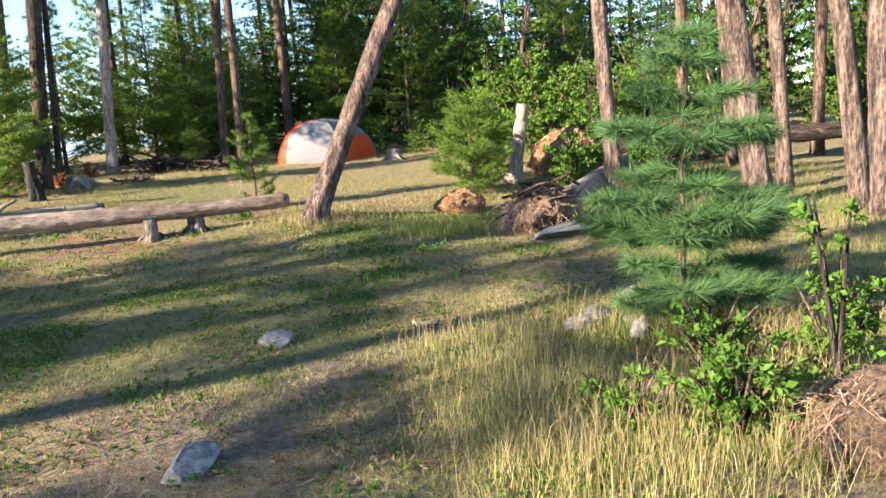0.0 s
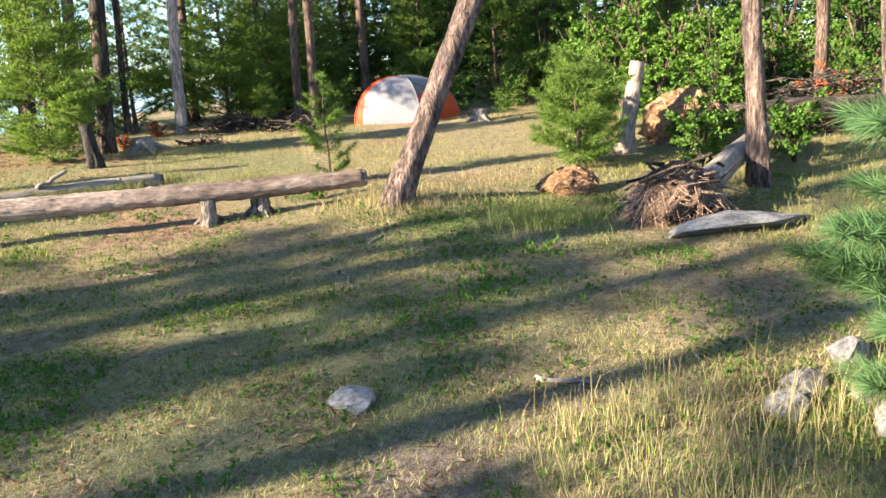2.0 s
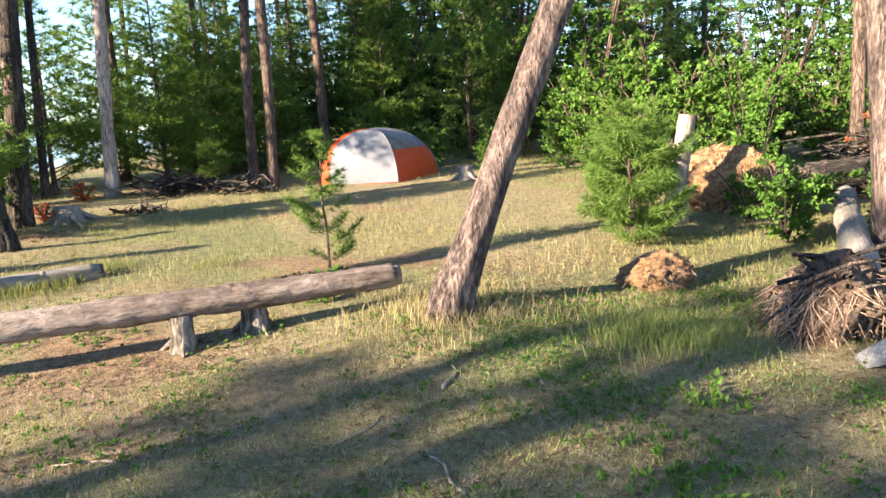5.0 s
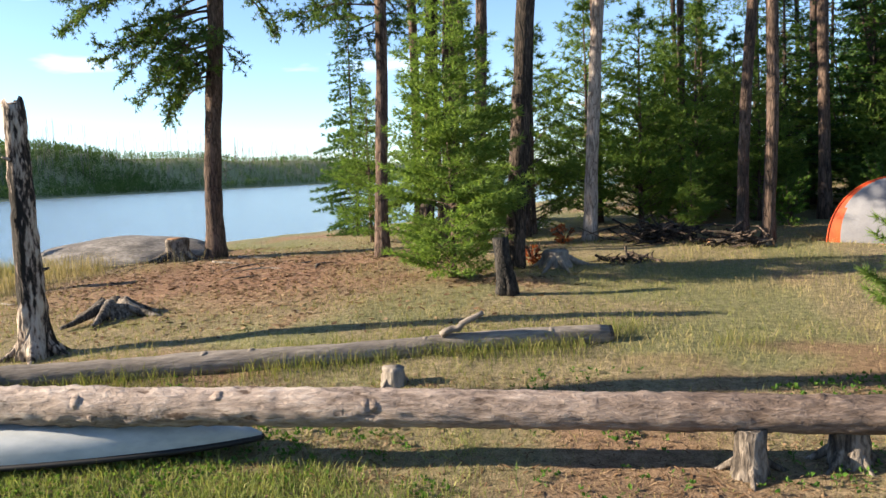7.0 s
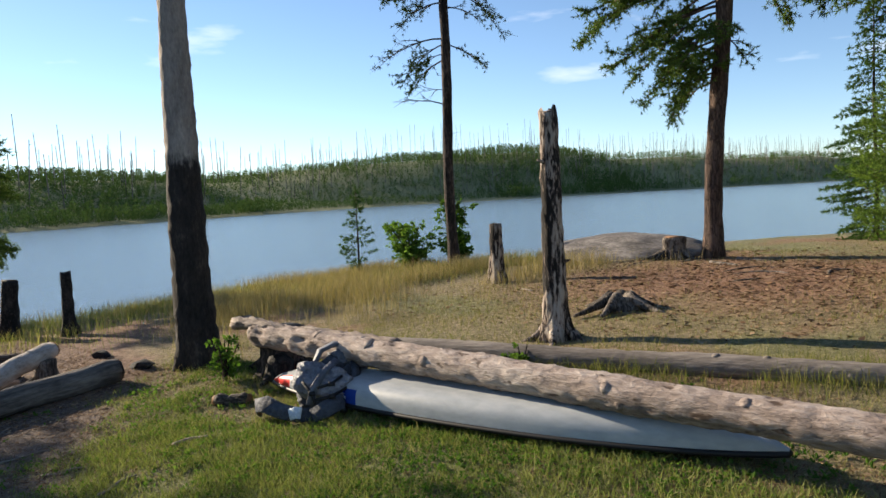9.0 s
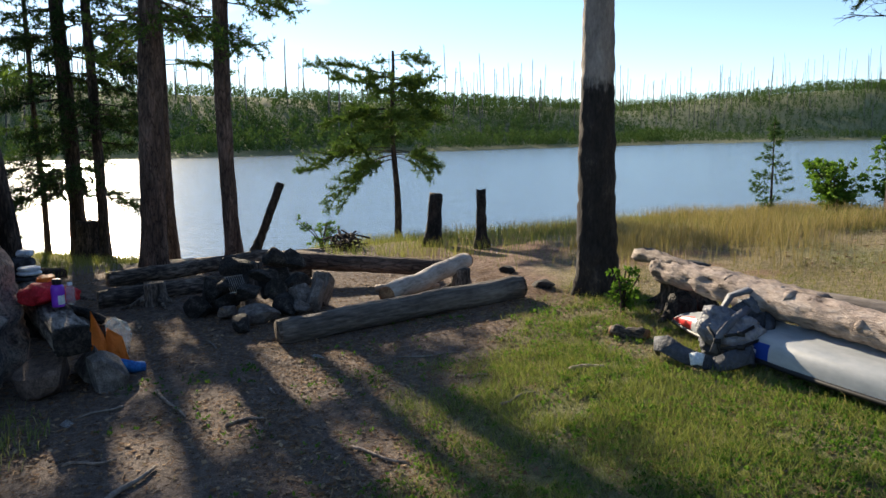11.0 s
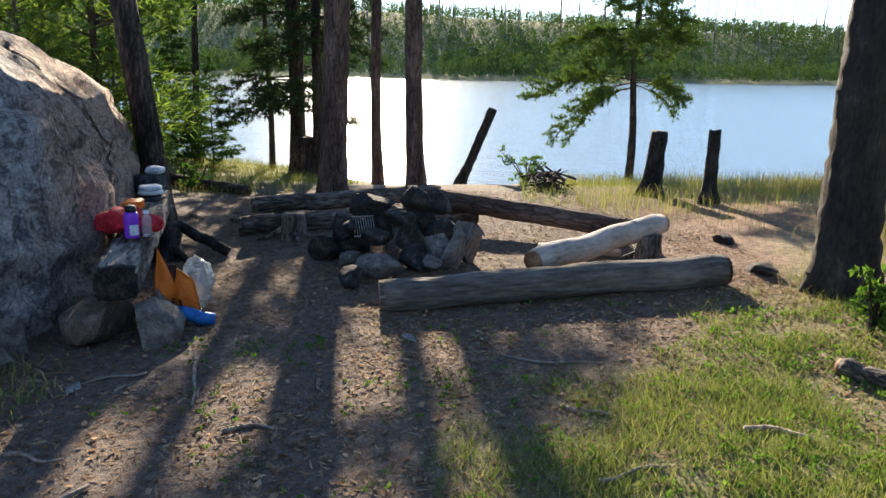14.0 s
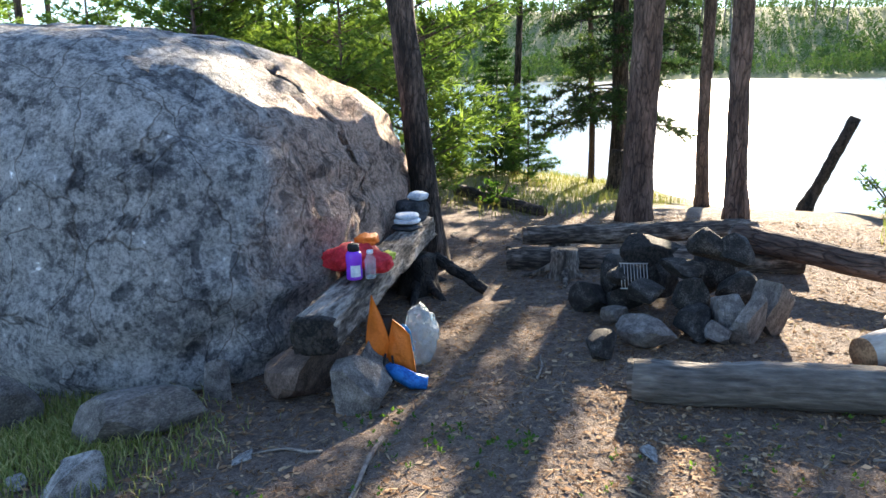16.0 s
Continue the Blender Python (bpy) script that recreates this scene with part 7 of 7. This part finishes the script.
grass("turf_grass", "short sparse turf with yellowed blades", GREEN_GRASS, scatter(170000, (-10, 8), (1.6, 16), turf_weight, rng), 0.012, 0.042, 0.0055, 0.9, rng, 1)
grass("dry_turf", "short dry straw-coloured grass in the turf", DRY_GRASS, scatter(70000, (-10, 8), (1.6, 18), lambda x, y: turf_weight(x, y) * smooth(0.35, 0.7, value_noise(x, y, 1.4, 33)), rng), 0.015, 0.055, 0.004, 0.9, rng, 1)
grass("lush_lawn", "lush green grass round the canoe and backpack", LUSH_GRASS, scatter(56000, (-9, -1.5), (6, 9.6), lambda x, y: np.clip(lush_amount(x, y), 0, 1) * (1 - dirt_amount(x, y)) * smooth(0.25, 0.65, 0.55 * value_noise(x, y, 0.5, 75) + 0.45 * value_noise(x, y, 0.15, 71)), rng), 0.015, 0.065, 0.0055, 0.9, rng, 1)
grass("meadow_grass", "knee-high dry meadow grass about the clearing", DRY_GRASS, scatter(14000, (-9, 9), (8.3, 20), lambda x, y: land(x, y) * (1 - dirt_amount(x, y)) * smooth(0.42, 0.75, value_noise(x, y, 1.2, 35)) * (np.abs(y - 9.1) > 0.25), rng), 0.04, 0.14, 0.003, 0.9, rng)
grass("green_meadow", "soft green meadow grass about the clearing", GREEN_GRASS, scatter(42000, (-9, 10), (8.3, 20.5), lambda x, y: land(x, y) * (1 - dirt_amount(x, y)) * (0.15 + 0.85 * smooth(0.35, 0.65, value_noise(x, y, 1.6, 36))) * (np.abs(y - 9.1) > 0.25), rng), 0.025, 0.085, 0.005, 0.9, rng)


def tall_patch(x, y):
    return np.exp(-(((x - 1.95) / 1.1) ** 2 + ((y - 3.15) / 0.95) ** 2) ** 2) * (0.25 + 0.75 * smooth(0.3, 0.7, value_noise(x, y, 0.35, 37))) * smooth(0.3, 0.6, value_noise(x, y, 0.9, 72))


grass("tall_grass", "tall pale seeding grass beside the path", DRY_GRASS, scatter(4000, (0.2, 3.4), (1.8, 5.0), tall_patch, rng), 0.06, 0.4, 0.002, 0.6, rng)
grass("tall_green_grass", "tall green blades among the seeding grass", LUSH_GRASS, scatter(9000, (0.2, 4.0), (1.8, 5.0), tall_patch, rng), 0.02, 0.13, 0.004, 0.8, rng)
grass("right_grass", "mixed grass below the edge trees", GREEN_GRASS, scatter(20000, (2.8, 10), (3, 10.5), lambda x, y: land(x, y) * (0.3 + 0.7 * value_noise(x, y, 0.6, 39)) * smooth(3.6, 5.2, x), rng), 0.03, 0.14, 0.005, 0.8, rng)
grass("bank_grass", "tall olive grass along the lake bank", GREEN_GRASS, scatter(15000, (-19, -9.5), (7.2, 18.5), lambda x, y: smooth(-5.0, -1.5, crest_side(x, y, CREST)) * (crest_side(x, y, CREST) < 4) * (0.3 + 0.7 * value_noise(x, y, 0.9, 40)), rng), 0.08, 0.32, 0.005, 0.6, rng)
grass("bank_green", "green grass along the lake bank", LUSH_GRASS, scatter(20000, (-20, -10), (6.5, 18.5), lambda x, y: smooth(-3.0, -0.3, crest_side(x, y, CREST)) * (crest_side(x, y, CREST) < 5) * (0.3 + 0.7 * value_noise(x, y, 0.9, 41)), rng), 0.06, 0.22, 0.006, 0.6, rng)
grass("point_grass", "grass on the bank beyond the boulder", GREEN_GRASS, scatter(12000, (-21, -12.5), (-4, 3.4), lambda x, y: smooth(-12.8, -14.5, x) * (crest_side(x, y, CREST) < 3) * (0.3 + 0.7 * value_noise(x, y, 0.9, 43)), rng), 0.06, 0.24, 0.007, 0.7, rng)
grass("bank_straw", "tall golden grass on the lake bank", DRY_GRASS, scatter(22000, (-16, -6.5), (8.8, 16.5), lambda x, y: smooth(-6.5, -2.0, crest_side(x, y, CREST)) * (crest_side(x, y, CREST) < 2.5) * (1 - dirt_amount(x, y)) * smooth(0.25, 0.7, value_noise(x, y, 1.1, 44)), rng), 0.12, 0.42, 0.005, 0.5, rng)
grass("log_grass", "straw and green grass along the grey log", GREEN_GRASS, scatter(9000, (-8, 0.5), (9.2, 12.2), lambda x, y: np.exp(-((y - 11.57 - 0.2527 * x) / 0.28) ** 2) * smooth(0.3, 0.6, value_noise(x, y, 0.5, 45)), rng), 0.04, 0.19, 0.004, 0.7, rng)
grass("path_turf", "short green and yellow turf beside the path", LUSH_GRASS, scatter(70000, (-3.5, 4.5), (2.2, 8.6), lambda x, y: (1 - 0.85 * dirt_amount(x, y)) * smooth(0.38, 0.62, 0.6 * value_noise(x, y, 0.45, 46) + 0.4 * value_noise(x, y, 1.3, 47)), rng), 0.012, 0.05, 0.006, 0.9, rng, 1)
grass("lawn_blades", "longer light blades in the lawn by the canoe", LUSH_GRASS, scatter(26000, (-8.6, -2), (5.6, 9), lambda x, y: (1 - dirt_amount(x, y)) * smooth(0.3, 0.7, 0.5 * value_noise(x, y, 0.35, 73) + 0.5 * value_noise(x, y, 0.12, 74)), rng), 0.03, 0.09, 0.007, 0.9, rng, 1)
grass("canoe_tufts", "coarse green tufts before the canoe", LUSH_GRASS, scatter(1800, (-4.2, -1.2), (8.0, 8.9), lambda x, y: np.exp(-(((x + 2.6) / 0.9) ** 2 + ((y - 8.55) / 0.22) ** 2)), rng), 0.03, 0.13, 0.005, 0.9, rng)
grass("root_tuft", "dark green tuft beside the root ball", LUSH_GRASS, scatter(3200, (2, 4), (7, 8.8), lambda x, y: np.exp(-(((x - 2.85) / 0.4) ** 2 + ((y - 7.85) / 0.3) ** 2)), rng), 0.05, 0.17, 0.005, 0.9, rng)
grass("tree_tuft", "long dry grass round the leaning pine's foot", DRY_GRASS, scatter(2600, (0.4, 3), (8, 9.8), lambda x, y: np.exp(-(((x - 1.75) / 0.55) ** 2 + ((y - 8.75) / 0.45) ** 2)) * (np.hypot(x - 1.62, y - 8.68) > 0.17), rng), 0.05, 0.17, 0.003, 0.9, rng)
grass("boulder_grass", "low green grass at the boulder's foot", LUSH_GRASS, scatter(6000, (-7.2, -5.6), (1.6, 3.9), lambda x, y: np.exp(-(((x + 6.5) / 0.4) ** 2 + ((y - 2.9) / 0.55) ** 2)), rng), 0.04, 0.13, 0.007, 0.7, rng)


def weeds(name, label, P, size, k, mat, rng):
    z = ground(P[:, 0], P[:, 1]) + 0.012
    N = np.stack([P[:, 0], P[:, 1], z], 1)
    D = np.tile([0, 0, 0.35], (len(P), 1)) + 0.0
    V, F = leaves(N, D, k, size, size * 0.6, 1.2, rng)
    tagged(new(name, mesh_of(name, V, F, mat, flat=True)), label, "weeds", kind="stuff")


weeds("turf_weeds", "small round-leaved weeds in the turf", scatter(9000, (-6, 6), (2, 9), lambda x, y: smooth(0.5, 0.8, value_noise(x, y, 0.7, 51)) * (1 - dirt_amount(x, y)), rng), 0.024, 4, LEAF, rng)
weeds("clover", "broad-leaved weeds and clover in the turf", scatter(3400, (-5.5, 5), (2.5, 9), lambda x, y: smooth(0.4, 0.85, 0.4 * value_noise(x, y, 0.6, 55) + 0.6 * value_noise(x, y, 0.15, 56)) * (1 - 0.8 * dirt_amount(x, y)), rng), 0.028, 4, LEAF, rng)
weeds("lawn_clover", "clover and small weeds in the lawn", scatter(3600, (-8.4, -2), (5.4, 9), lambda x, y: smooth(0.4, 0.75, 0.5 * value_noise(x, y, 0.4, 58) + 0.5 * value_noise(x, y, 0.13, 59)) * (1 - 0.85 * dirt_amount(x, y)), rng), 0.026, 4, LEAF_BRIGHT, rng)
weeds("weed_patch", "patch of bright leafy weeds in the turf", scatter(120, (0, 4), (4.5, 7.5), lambda x, y: np.exp(-(((x - 1.75) / 0.35) ** 2 + ((y - 6.2) / 0.35) ** 2)) + np.exp(-(((x - 2.3) / 0.3) ** 2 + ((y - 6.9) / 0.25) ** 2)), rng), 0.05, 4, LEAF, rng)
weeds("camp_weeds", "sparse low weeds on the trodden soil", scatter(320, (-7.5, -3.5), (4.2, 7.6), lambda x, y: smooth(0.58, 0.78, value_noise(x, y, 0.45, 57)), rng), 0.03, 4, LEAF, rng)
weeds("bench_weeds", "small weeds below the bench log", scatter(600, (-4, 1.4), (7.6, 10.6), lambda x, y: smooth(0.5, 0.75, value_noise(x, y, 0.5, 53)), rng), 0.035, 4, LEAF, rng)


def litter(name, label, P, l0, l1, w, mat, rng):
    n = len(P)
    z = ground(P[:, 0], P[:, 1]) + rng.uniform(0.002, 0.012, n)
    a = rng.uniform(0, 2 * np.pi, n)
    L = rng.uniform(l0, l1, n)[:, None]
    d = np.stack([np.cos(a), np.sin(a), rng.normal(size=n) * 0.15], 1) * L / 2
    s = np.stack([-np.sin(a), np.cos(a), rng.normal(size=n) * 0.25], 1) * w * rng.uniform(0.5, 1.6, (n, 1)) / 2
    C = np.stack([P[:, 0], P[:, 1], z], 1)
    V = np.stack([C - d - s * 0.4, C - d * 0.2 + s, C + d, C + d * 0.1 - s], 1).reshape(-1, 3)
    i = np.arange(4 * n).reshape(-1, 4)
    tagged(new(name, mesh_of(name, V, np.concatenate([i[:, [0, 1, 2]], i[:, [0, 2, 3]]]), mat, flat=True)), label, "litter", kind="stuff")


def camp_floor(x, y):
    return (0.15 + 0.85 * dirt_amount(x, y)) * land(x, y) * (0.25 + 0.75 * value_noise(x, y, 0.5, 61))


litter("needle_litter", "pine needles and bark crumbs on the soil", scatter(42000, (-14, -2.5), (2.5, 8.5), camp_floor, rng), 0.012, 0.05, 0.008, LITTER, rng)
litter("bark_litter", "bark flakes and chips on the soil", scatter(7000, (-14, -2.5), (2.5, 8.5), camp_floor, rng), 0.02, 0.06, 0.025, LITTER, rng)
litter("shore_litter", "bark flakes and needles on the bare shore", scatter(9000, (-11, -1), (11.5, 19), camp_floor, rng), 0.03, 0.12, 0.03, LITTER, rng)
litter("turf_litter", "dead needles and straw in the turf", scatter(44000, (-5, 5), (2, 10.5), lambda x, y: 0.2 + 0.8 * smooth(0.3, 0.7, value_noise(x, y, 0.5, 62)), rng), 0.02, 0.08, 0.008, LITTER, rng)
litter("lawn_litter", "dead needles and bark crumbs in the lawn", scatter(16000, (-9, -2), (5.2, 9.4), lambda x, y: 0.15 + 0.85 * smooth(0.4, 0.7, value_noise(x, y, 0.5, 64)), rng), 0.015, 0.06, 0.009, LITTER, rng)
litter("twig_litter", "thin dry twigs and wood chips on the soil", scatter(5000, (-13, -2.5), (2.8, 8.2), camp_floor, rng), 0.05, 0.16, 0.007, LITTER, rng)
